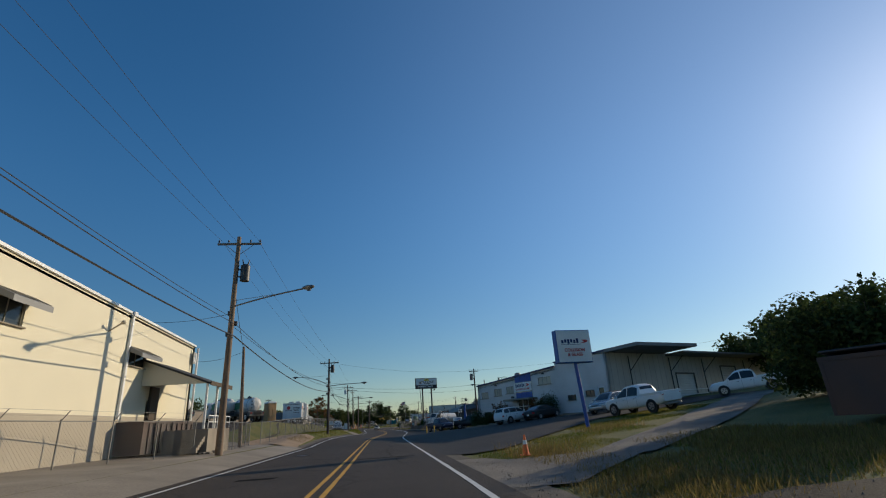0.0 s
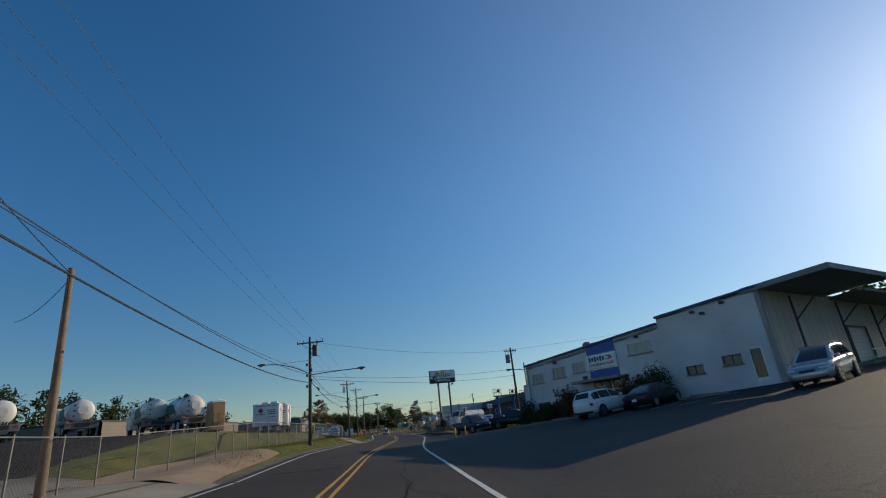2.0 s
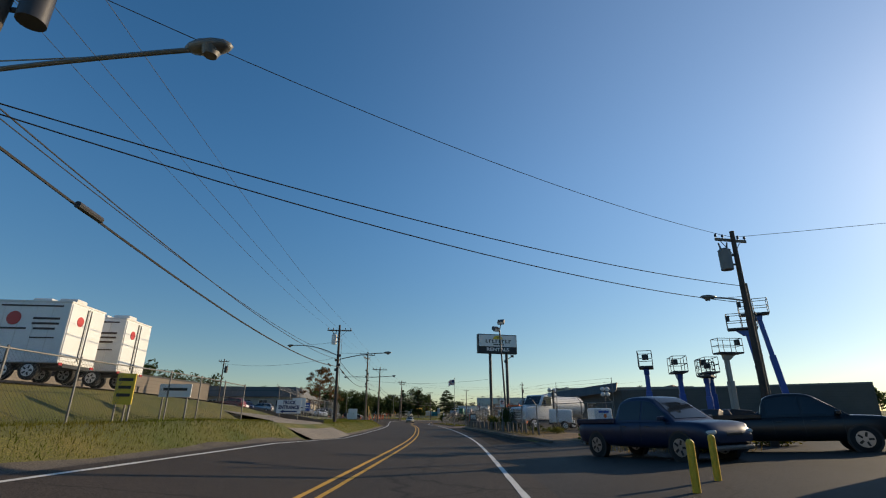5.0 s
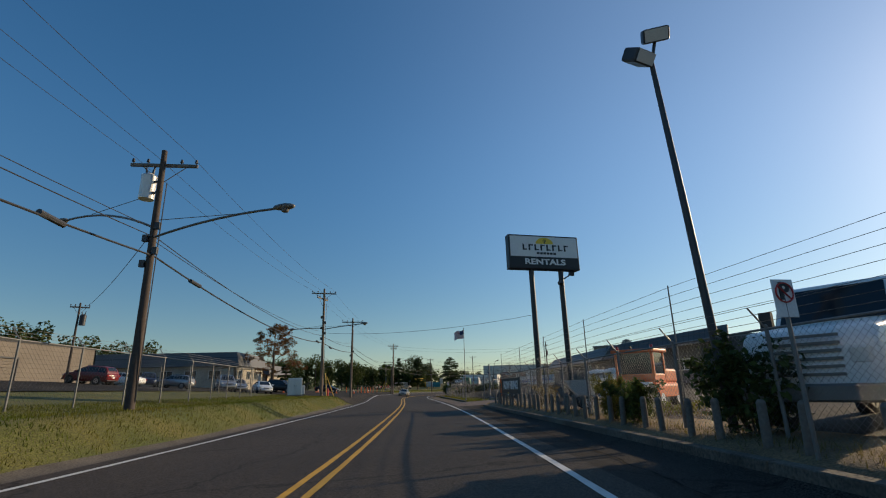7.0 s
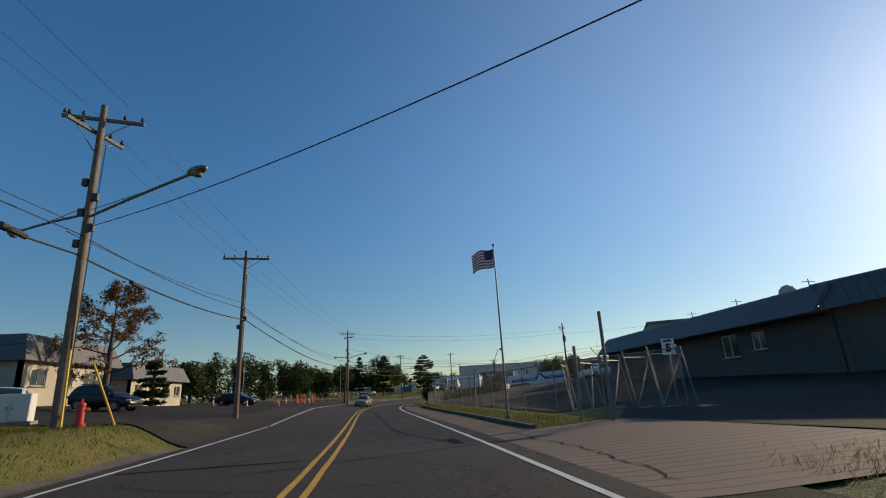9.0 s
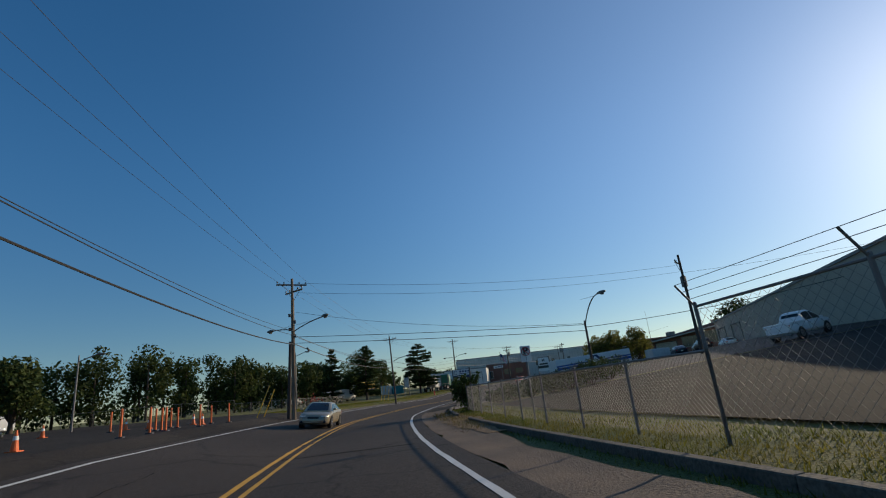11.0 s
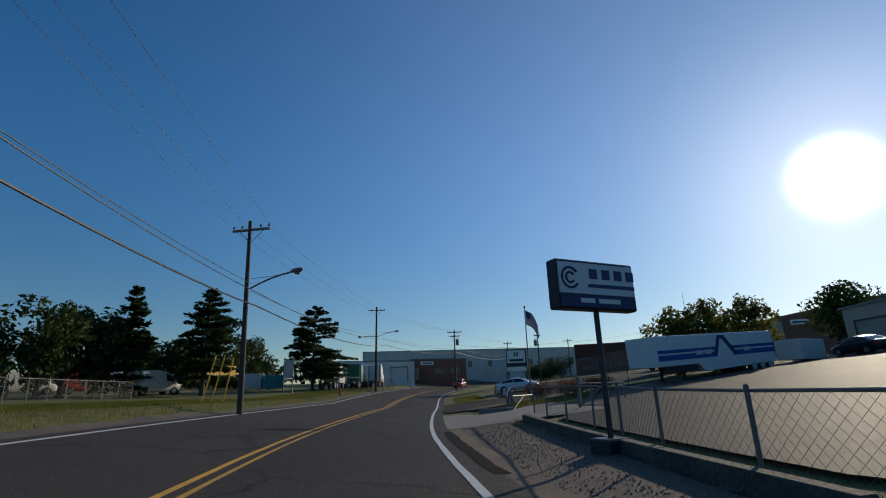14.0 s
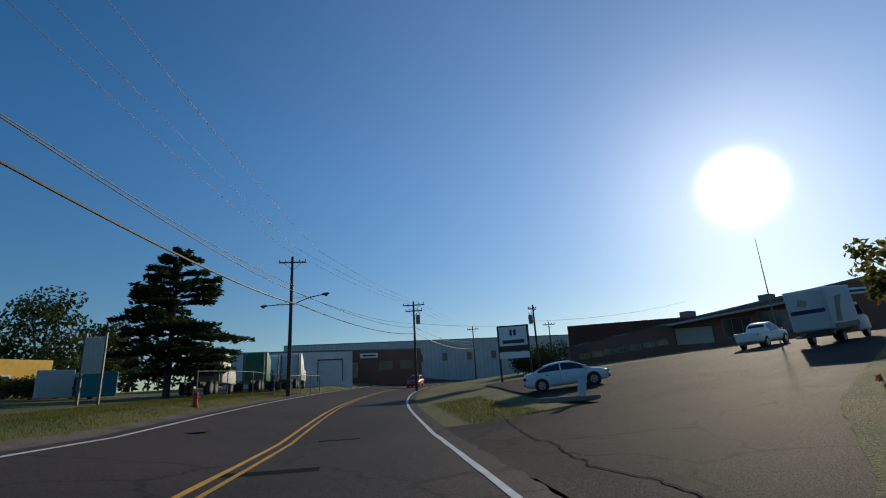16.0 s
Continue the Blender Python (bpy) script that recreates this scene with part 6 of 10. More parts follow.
def no_parking(x, y, rz):
    t = thing("no_parking_sign", x, y, None, rz, "white no parking sign on a thin steel post", "sign")
    bm = B()
    bm_cyl(bm, (0, 0.02, -0.3), (0, 0.02, 2.3), 0.03, seg=8)
    part("post", bm, M["galv"], t)
    bm = B()
    bm_box(bm, (0, 0, 2.15), (0.36, 0.015, 0.55))
    part("plate", bevelled(bm, 0.01, 1), M["white"], t)
    lettering("letters", "P", 0.34, M["black"], t, pose(0, -0.012, 2.24, 90, 0, 0), bold=0.012)
    bm = B()
    for k in range(24):
        a, b = 2 * math.pi * k / 24, 2 * math.pi * (k + 1) / 24
        bm_cyl(bm, (0.14 * math.cos(a), -0.02, 2.23 + 0.14 * math.sin(a)), (0.14 * math.cos(b), -0.02, 2.23 + 0.14 * math.sin(b)), 0.012, seg=5)
    bm_cyl(bm, (-0.1, -0.02, 2.33), (0.1, -0.02, 2.13), 0.012, seg=5)
    part("red_ring", bm, M["red"], t)


no_parking(6.5, 104.8, 8)
no_parking(4.4, 189.5, -5)


def case_sign():
    t = thing("restoration_sign", 8.55, 229.6, None, 5, "white and navy box sign on a steel post", "sign")
    g = gz(8.52, 229.35)
    bm = B()
    bm_cyl(bm, (0.02, 0, -0.2), (0.02, 0, 3.0 - g), 0.055, seg=12)
    part("post", bm, M["steel"], t)
    bm = B()
    bm_box(bm, (0.02, 0, 0.08), (0.62, 0.5, 0.34))
    part("base_block", bevelled(bm, 0.03, 1), M["steel"], t)
    zc = 3.27 - g
    bm = B()
    bm_box(bm, (0, 0, zc), (2.0, 0.3, 0.98))
    part("cabinet", bevelled(bm, 0.03, 1), M["black"], t)
    bm = B()
    bm_box(bm, (0, -0.155, zc + 0.12), (1.9, 0.03, 0.62))
    part("white_panel", bm, M["white"], t)
    bm = B()
    bm_box(bm, (0, -0.155, zc - 0.33), (1.9, 0.03, 0.24))
    part("navy_panel", bm, M["navy"], t)
    at = pose(0, -0.175, zc)
    bars("name_mark", t, M["navy"], at, [(-0.1 + 0.32 * k, 0.22, 0.2, 0.2) for k in range(4)] + [(0.35, -0.02, 1.2, 0.07)])
    bm = B()
    for r in (0.2, 0.1):
        for k in range(16):
            a, b = 2 * math.pi * k / 20 + 0.6, 2 * math.pi * (k + 1) / 20 + 0.6
            bm_cyl(bm, (r * math.cos(a), 0, r * math.sin(a)), (r * math.cos(b), 0, r * math.sin(b)), 0.022, seg=5)
    part("round_mark", bm, M["navy"], t).matrix_basis = pose(-0.68, -0.175, zc + 0.12)
    bars("number_line", t, M["white"], at, [(-0.3, -0.32, 0.35, 0.09), (0.25, -0.32, 0.55, 0.09)])


case_sign()


def supply_sign():
    t = thing("supply_sign", 39.2, 290.6, None, -40, "square black and white sign on two posts", "sign")
    g = gz(39.2, 290.6)
    for f in (-1.5, 1.5):
        bm = B()
        bm_cyl(bm, (f, 0, -0.3), (f, 0, 7.2 - g), 0.12, seg=10)
        part("post", bm, M["black"], t)
    bm = B()
    bm_box(bm, (0, 0, 5.9 - g), (3.1, 0.4, 2.6))
    part("cabinet", bevelled(bm, 0.04, 1), M["black"], t)
    bm = B()
    bm_box(bm, (0, -0.21, 6.1 - g), (2.8, 0.03, 1.9))
    part("white_panel", bm, M["white"], t)
    bars("name_mark", t, M["black"], pose(0, -0.24, 6.0 - g), [(0, -0.45, 2.2, 0.35), (-0.2, 0.45, 0.25, 0.6), (0.2, 0.45, 0.25, 0.6)])
    bm = B()
    bm_box(bm, (0, -0.1, 4.2 - g), (3.0, 0.15, 0.6))
    part("lower_panel", bm, M["white"], t)


supply_sign()


def flag(x, y, top, side, droop, rz, label):
    t = thing("flagpole", x, y, None, rz, label, "flagpole")
    h = top - gz(x, y)
    bm = B()
    bm_cyl(bm, (0, 0, -0.1), (0, 0, h), 0.055, 0.03, seg=10)
    bm_ball(bm, (0, 0, h + 0.06), 0.075)
    bm_cyl(bm, (0, 0, -0.05), (0, 0, 0.12), 0.13, seg=12)
    part("pole", bm, M["galv"], t)
    fl = new("flag")
    fl.parent = t
    fl.matrix_basis = pose(0.04 * side, 0, h - 0.15)
    nx, nz, w, hh = 12, 13, 1.25, 0.95

    def cloth(u, v):
        return (side * (w * u * (1 - 0.35 * droop)), 0.09 * math.sin(9 * u + 2 * v) * u, -hh * v - droop * u * u * 0.9 - 0.05 * math.sin(7 * u))

    for k in range(nz):
        verts = [cloth(i / nx, (k + j) / nz) for j in (0, 1) for i in range(nx + 1)]
        faces = [(i, i + 1, nx + 2 + i, nx + 1 + i) for i in range(nx)]
        part("stripe", (verts, [], faces), M["white" if k % 2 else "red"], fl)
    verts = [(p[0], p[1] - 0.012, p[2]) for p in (cloth(0.42 * i / 6, 0.54 * j / 6) for j in range(7) for i in range(7))]
    faces = [(j * 7 + i, j * 7 + i + 1, j * 7 + i + 8, j * 7 + i + 7) for j in range(6) for i in range(6)]
    part("canton", (verts, [], faces), M["navy"], fl)
    part("canton", ([(p[0], p[1] + 0.024, p[2]) for p in verts], [], faces), M["navy"], fl)


flag(5.35, 156.6, 8.3, -1, 0.35, 0, "tall steel flagpole with a red, white and blue striped flag")
flag(18.5, 250.1, 6.5, 1, 1.1, -20, "steel flagpole with a drooping striped flag")


# ---- fences ----
def fence(pts, h, label, barb=0, mesh=0.17, spacing=2.9, rail=True, name="chain_link_fence", rp=0.032, lean=1, high=0.0):
    """Chain link between posts along a line of places; every strand is real wire."""
    root = new(name)
    tagged(root, label, "fence", "fences")
    line = [Vector((x, y)) for x, y in pts]
    dist = [0.0]
    for a, b in zip(line, line[1:]):
        dist.append(dist[-1] + (b - a).length)
    total = dist[-1]

    def on(u):
        for k in range(len(line) - 1):
            if u <= dist[k + 1] or k == len(line) - 2:
                return line[k].lerp(line[k + 1], (u - dist[k]) / (dist[k + 1] - dist[k]))

    n = max(1, round(total / spacing))
    posts = [on(total * k / n) for k in range(n + 1)]
    me = None
    for p in posts:
        if me is None:
            bm = B()
            bm_cyl(bm, (0, 0, -0.3), (0, 0, h + 0.03), rp, seg=8)
            bm_ball(bm, (0, 0, h + 0.05), rp * 1.15, sub=1)
            if barb:
                bm_cyl(bm, (0, 0, h), (0.28 * lean, 0, h + 0.38), 0.018, seg=5)
            ob = part("post", bm, M["galv"], root)
            me = ob.data
        else:
            ob = new("post", me)
            ob.parent = root
        ob.matrix_basis = pose(p.x, p.y, gz(p.x, p.y))
    verts, faces = [], []

    def strand(a, b, r):
        a, b = Vector(a), Vector(b)
        d = (b - a).normalized()
        s = d.cross(Vector((0.31, 0.8, 0.5))).normalized() * r
        q = d.cross(s)
        o = len(verts)
        for c in (a, b):
            for k in range(3):
                verts.append(tuple(c + s * math.cos(k * 2.094) + q * math.sin(k * 2.094)))
        faces.extend([(o, o + 1, o + 4, o + 3), (o + 1, o + 2, o + 5, o + 4), (o + 2, o, o + 3, o + 5)])

    m = int(total / mesh)
    gs = []
    for k in range(m + 1):
        p = on(total * k / m)
        gs.append((p.x, p.y, gz(p.x, p.y)))
    step = max(1, int(h / mesh))
    for k in range(0, m):
        e = min(m, k + step)
        f = (e - k) / step
        a, b = gs[k], gs[e]
        strand((a[0], a[1], a[2] + 0.04), (b[0], b[1], b[2] + 0.04 + (h - 0.05) * f), 0.0027)
        strand((a[0], a[1], a[2] + h - 0.01), (b[0], b[1], b[2] + h - 0.01 - (h - 0.05) * f), 0.0027)
    for k in range(1, step):
        b = gs[min(m, step - k)]
        f = 1 - k / step
        a = gs[0]
        strand((a[0], a[1], a[2] + 0.04 + (h - 0.05) * (1 - f)), (b[0], b[1], b[2] + h), 0.0027)
    ob = part("wire_mesh", (verts, [], faces), M["galv"], root)
    ob["kind"] = "stuff"
    if rail:
        for a, b in zip(posts, posts[1:]):
            bm = B()
            bm_cyl(bm, (a.x, a.y, gz(a.x, a.y) + h), (b.x, b.y, gz(b.x, b.y) + h), 0.022, seg=6)
            part("top_rail", bm, M["galv"], root)
    for w in range(barb):
        dx, dz = 0.28 * lean * (w + 1) / barb, 0.38 * (w + 1) / barb
        bm = B()
        bm_tube(bm, [(p.x + dx, p.y, gz(p.x, p.y) + h + dz) for p in posts], [0.006] * len(posts), 3)
        part("barbed_wire", bm, M["galv"], root)
    if high:
        # thin tall masts that carry more strands above the fence
        masts = posts[::2]
        for p in masts:
            bm = B()
            bm_cyl(bm, (p.x + 0.08, p.y, gz(p.x, p.y) - 0.2), (p.x + 0.08, p.y, gz(p.x, p.y) + high + 0.05), 0.022, 0.016, seg=6)
            part("mast", bm, M["galv"], root)
        for w in range(5):
            z = h + 0.5 + (high - h - 0.5) * w / 4
            bm = B()
            bm_tube(bm, [(p.x + 0.08, p.y, gz(p.x, p.y) + z) for p in masts], [0.006] * len(masts), 3)
            part("strand", bm, M["galv"], root)
    return root


def sd_line(*sd):
    return [at_sd(s, d) for s, d in sd]


fence([(-13.6, 2), (-13.0, 20), (-11.9, 25.2), (-10.5, 29.6)], 1.75, "galvanised chain-link fence with slanted barbed-wire arms", 2, spacing=2.7)
fence([(-9.7, 32.0), (-10.3, 38), (-11.2, 43.6)], 1.7, "short chain-link fence with a small red notice", 0)
fence([(-10.8, 45.6), (-10.3, 52.4), (-10.0, 60), (-9.9, 72), (-9.5, 92)], 1.75, "chain-link fence along the truck yard bank", 0, mesh=0.12, spacing=2.6)
fence([(-11.3, 104.6), (-11.0, 112), (-11.2, 126), (-12.2, 138), (-24, 141)], 2.0, "tall chain-link fence with barbed wire on the grass bank", 3, lean=-1)
fence(sd_line((93, 11.6), (97, 10.0), (102, 8.6), (107, 7.75), (112, 7.35), (119, 7.25), (126, 7.25), (132.4, 7.1)), 1.85, "chain-link fence with barbed wire and high strands round the rental yard", 3, mesh=0.12, spacing=2.9, rp=0.034, lean=-1, high=3.2)
fence(sd_line((132.4, 7.1), (133.8, 9.0), (136.4, 12.6), (139, 17)), 1.9, "chain-link return fence with barbed wire beside the gateway", 3, mesh=0.12, spacing=1.7, rp=0.034, high=2.9)
fence(sd_line((150.6, 12.4), (151.5, 9.6), (156, 8.3), (170, 8.0), (180, 7.8)), 2.1, "long chain-link fence with barbed wire above the kerb", 3, spacing=3.0, lean=-1)
fence(sd_line((180, 7.8), (189, 7.75), (197, 7.8), (202, 7.75), (204.2, 7.8)), 1.38, "chain-link fence above the grassy kerb", 0, mesh=0.11, spacing=2.6)
fence(sd_line((208.1, 7.6), (210.7, 7.5), (213.0, 7.4)), 1.05, "low chain-link fence by the driveway", 0, spacing=2.6)
fence(sd_line((208.1, 7.9), (208.6, 10.0), (209.2, 13), (209.6, 16)), 1.05, "low chain-link fence turning into the lot", 0, spacing=2.8)
fence(sd_line((224.4, 9.3), (225.3, 7.5), (227.6, 7.4), (230.5, 7.6), (235.5, 8.5), (240.8, 8.6), (243.8, 8.7)), 1.05, "low chain-link fence above the kerb wall", 0, spacing=2.6)
fence([(15.1, 246.8), (16.4, 249.2), (17.5, 251.2), (22, 252.6), (30, 254.6)], 1.0, "low chain-link fence round the flagpole bed", 0, spacing=2.4)
fence([(-22, 250), (-17, 245), (-12.6, 243.5), (-11.6, 250), (-10, 262), (-8, 270)], 1.3, "low pipe and chain-link fence before the woods", 0, spacing=2.2)
fence([(-60, 236), (-40, 244), (-22, 250)], 1.8, "dark fence across the far side of the open lot", 0, mesh=0.25, spacing=3.5)
fence([(10.5, 284.5), (17, 293), (22.5, 303)], 1.7, "chain-link fence in front of the parked trucks", 0, spacing=3.0)
fence([(22.5, 303), (20, 310)], 1.7, "chain-link side fence by the garage", 0, spacing=3.0)


def swing_gate(x, y, rz, w, h, label):
    t = thing("swing_gate", x, y, None, rz, label, "gate")
    bm = B()
    for a, b in (((0, 0, 0.1), (w, 0, 0.1)), ((0, 0, h), (w, 0, h)), ((w, 0, 0.1), (w, 0, h)), ((0, 0, 0.1), (0, 0, h)), ((0, 0, 0.1), (w * 0.55, 0, h))):
        bm_cyl(bm, a, b, 0.035, seg=8)
    part("gate_frame", bm, M["galv"], t)
    bm = B()
    bm_cyl(bm, (-0.1, 0, -0.3), (-0.1, 0, h + 0.2), 0.065, seg=12)
    bm_ball(bm, (-0.1, 0, h + 0.22), 0.085)
    part("gate_post", bm, M["galv"], t)


swing_gate(9.15, 222.2, 80, 3.0, 1.1, "open steel swing gate folded back along the fence")
swing_gate(7.5, 213.8, -38, 3.6, 0.95, "open tubular steel swing gate on a thick post")
swing_gate(*at_sd(243.5, 10.6), 20, 3.4, 0.95, "open steel swing gate by the concrete driveway")
swing_gate(*at_sd(250.8, 8.9), 43, 3.6, 0.85, "open steel swing gate beside the flagpole")
# leaning gate leaves stored at the shop gateway
for k in range(5):
    x, y = at_sd(151.2 + 0.9 * k, 11.8 - 0.5 * k)
    t = thing("stacked_gate_leaf", x, y, None, 20 + 11 * k, "galvanised gate leaf leaning in a stack", "gate", "stacked gate leaves")
    bm = B()
    for a, b in (((0, 0, 0.05), (1.9, 0, 0.05)), ((0, 0.35, 2.0), (1.9, 0.35, 2.0)), ((0, 0, 0.05), (0, 0.35, 2.3)), ((1.9, 0, 0.05), (1.9, 0.35, 2.3)), ((0, 0, 0.05), (1.9, 0.35, 2.0))):
        bm_cyl(bm, a, b, 0.03, seg=7)
    part("leaf_frame", bm, M["galv"], t)
x, y = at_sd(151.0, 12.3)
t, z = board("speed_sign", x, y, gz(x, y) + 2.2, 0.45, 0.6, -25, "white", "small white speed limit plate on the gate", 1)
lettering("letters", "5", 0.4, M["black"], t, pose(0, -0.035, z - 0.06, 90, 0, 0), bold=0.02)
bars("small_writing", t, M["black"], pose(0, -0.03, z), [(0, 0.22, 0.32, 0.07)])
for s, d, h in ((149.5, 8.9, 3.6), (151.3, 8.6, 2.6), (168, 8.3, 2.4)):
    x, y = at_sd(s, d)
    t = thing("fence_post", x, y, None, 0, "tall thick steel post by the gateway", "post")
    bm = B()
    bm_cyl(bm, (0, 0, -0.3), (0.05, 0, h), 0.06, seg=10)
    part("post", bm, M["galv"], t)

# bollard rows
first = None
for k in range(36):
    s = 96.6 + 1.055 * k + 0.1 * math.sin(k * 3.3)
    d = keyed(s, 96.6, 8.05, 98.4, 7.7, 100, 7.45, 102.4, 7.2, 106, 7.05, 110, 6.98, 134, 6.86) + 0.03 * math.sin(k * 2.1)
    x, y = at_sd(s, float(d))
    m = pose(x, y, gz(x, y), 0, 2.5 * math.sin(k * 1.7), 40 * k)
    if first is None:
        first = thing("bollard", x, y, None, 0, "weathered wooden post bollard along the kerb", "bollard", "kerb bollards")
        bm = B()
        bm_cyl(bm, (0, 0, -0.3), (0, 0, 0.66), 0.075, 0.07, seg=12)
        bm_cyl(bm, (0, 0, 0.66), (0, 0, 0.71), 0.07, 0.04, seg=12)
        part("post", bm, M["bollard"], first, smooth_angle=40)
    else:
        copy_thing(first, m)
for x, y in ((5.5, 73.8), (6.7, 75.2)):
    t = thing("yellow_bollard", x, y, None, 0, "short yellow steel bollard at the lot edge", "bollard", "yellow bollards")
    bm = B()
    bm_cyl(bm, (0, 0, -0.2), (0, 0, 0.85), 0.075, seg=12)
    bm_ball(bm, (0, 0, 0.85), 0.075)
    part("post", bm, M["yellow"], t)


# ---- traffic cones and tube markers ----
def cone(x, y, first=[None]):
    if first[0]:
        return copy_thing(first[0], pose(x, y, gz(x, y)))
    t = thing("traffic_cone", x, y, None, 0, "orange traffic cone with a white collar", "cone", "traffic cones")
    bm = B()
    bm_box(bm, (0, 0, 0.02), (0.36, 0.36, 0.04))
    bm_cyl(bm, (0, 0, 0.03), (0, 0, 0.7), 0.13, 0.03, seg=14)
    part("body", bm, M["orange"], t)
    bm = B()
    bm_cyl(bm, (0, 0, 0.38), (0, 0, 0.52), 0.086, 0.066, seg=14, caps=False)
    part("collar", bm, M["white"], t)
    first[0] = t


def tube(x, y, first=[None]):
    if first[0]:
        return copy_thing(first[0], pose(x, y, gz(x, y)))
    t = thing("tube_marker", x, y, None, 0, "tall orange tubular road marker", "marker", "tube markers")
    bm = B()
    bm_cyl(bm, (0, 0, 0), (0, 0, 0.06), 0.2, 0.17, seg=14)
    part("foot", bm, M["black"], t)
    bm = B()
    bm_cyl(bm, (0, 0, 0.05), (0, 0, 1.15), 0.055, 0.05, seg=12)
    bm_ball(bm, (0, 0, 1.15), 0.05)
    part("tube", bm, M["orange"], t)
    first[0] = t


for x, y in ((4.9, 18.4), (-22.5, 203), (-20, 205), (-17.2, 208.5), (-15.6, 208), (-13.4, 209.5), (-12.4, 208.2), (-20.5, 173), (-19, 189), (-16, 190.5), (-13, 192)):
    cone(x, y)
for x, y in ((-16.8, 205.8), (-14.2, 204.8), (-12.8, 205.2), (-12.1, 209), (-11.6, 196), (-11.3, 198), (-11.6, 200.5), (-12.4, 202), (-13.2, 203.2), (-10.8, 203), (-10.4, 207), (-13.8, 206.8)):
    tube(x, y)


# ---- hydrants, boxes, small street things ----
def hydrant(x, y, label):
    t = thing("fire_hydrant", x, y, None, 20, label, "hydrant", "fire hydrants")
    bm = B()
    bm_cyl(bm, (0, 0, -0.1), (0, 0, 0.06), 0.17, seg=14)
    bm_cyl(bm, (0, 0, 0.05), (0, 0, 0.58), 0.115, 0.11, seg=14)
    bm_ball(bm, (0, 0, 0.6), 0.125, (1, 1, 0.8))
    bm_cyl(bm, (0, 0, 0.68), (0, 0, 0.78), 0.04, seg=6)
    part("barrel", bm, M["red"], t, smooth_angle=40)
    for ang in (0, 90, 180):
        bm = B()
        bm_cyl(bm, (0.08, 0, 0.45), (0.2, 0, 0.45), 0.06 if ang == 90 else 0.05, seg=10)
        bm_cyl(bm, (0.2, 0, 0.45), (0.23, 0, 0.45), 0.04, seg=6)
        part("outlet", bm, M["orange"], t).matrix_basis = pose(0, 0, 0, 0, 0, ang)


hydrant(-9.3, 150.2, "orange fire hydrant on the grass by a pole")
hydrant(10.4, 278.6, "red fire hydrant on the grass verge")


def marker_rod(x, y, lx, ly, h):
    t = thing("guy_marker", x, y, None, 0, "slanted yellow guy-wire guard", "marker", "guy guards")
    bm = B()
    bm_cyl(bm, (0, 0, 0), (lx, ly, h), 0.035, seg=8)
    part("guard", bm, M["yellow"], t)


for a in ((-9.2, 149.2, -0.25, 0.3, 2.2), (-8.9, 151.4, -0.7, -0.4, 2.0), (-10.2, 213.5, 0.9, 0.2, 2.3), (-9.8, 214, 0.8, 0.1, 2.0), (-0.3, 252.4, 0.5, -0.2, 2.5), (0.3, 252.6, 0.35, -0.3, 2.4), (-0.8, 252.5, 0.5, 0.1, 2.5)):
    marker_rod(*a)


def cabinet(x, y, w, d, h, rz, label):
    t = thing("utility_cabinet", x, y, None, rz, label, "cabinet")
    bm = B()
    bm_box(bm, (0, 0, h / 2 + 0.05), (w, d, h))
    part("body", bevelled(bm, 0.03, 2), M["dirty_white"], t)
    bm = B()
    bm_box(bm, (0, 0, 0.03), (w + 0.2, d + 0.2, 0.12))
    part("plinth", bm, M["concrete"], t)
    for sx in (-1, 1):
        bm = B()
        bm_box(bm, (sx * w / 4, -d / 2 - 0.012, h / 2 + 0.05), (w / 2 - 0.05, 0.02, h - 0.12))
        dr = part("door", bm, M["dirty_white"], t)
        bm = B()
        bm_cyl(bm, (sx * 0.07, -d / 2 - 0.05, h * 0.5), (sx * 0.07, -d / 2 - 0.05, h * 0.62), 0.012, seg=6)
        part("handle", bm, M["steel"], dr)


cabinet(-11.4, 145.4, 1.25, 0.9, 1.55, 20, "tall pale metal utility cabinet on the grass")
cabinet(-12.8, 152.4, 1.1, 0.7, 0.95, 20, "low pale metal utility cabinet on the grass")


def dumpster(x, y, rz, L, W, H, material, label, tag=True):
    t = thing("dumpster", x, y, None, rz, label, "dumpster")
    bm = B()
    bm_box(bm, (0, -W / 2, H / 2 + 0.12), (L, 0.06, H))
    bm_box(bm, (0, W / 2, H / 2 + 0.12), (L, 0.06, H))
    bm_box(bm, (-L / 2, 0, H / 2 + 0.12), (0.06, W, H))
    bm_box(bm, (L / 2, 0, H / 2 + 0.12), (0.06, W, H))
    bm_box(bm, (0, 0, 0.16), (L, W, 0.08))
    part("body", bm, M[material], t)
    n = int(L / 0.6)
    for k in range(n + 1):
        for sy in (-1, 1):
            bm = B()
            bm_box(bm, (-L / 2 + L * k / n, sy * (W / 2 + 0.05), H / 2 + 0.12), (0.08, 0.1, H))
            part("rib", bm, M[material], t)
    bm = B()
    for sy in (-1, 1):
        bm_box(bm, (0, sy * (W / 2 + 0.04), H + 0.12), (L + 0.1, 0.14, 0.12))
    for sx in (-1, 1):
        bm_box(bm, (sx * (L / 2), 0, H + 0.12), (0.12, W + 0.2, 0.12))
    part("rim", bm, M[material], t)
    if tag:
        bm = B()
        bm_box(bm, (L * 0.2, -W / 2 - 0.11, H * 0.65), (0.5, 0.01, 0.4))
        part("label_plate", bm, M["white"], t)
    return t


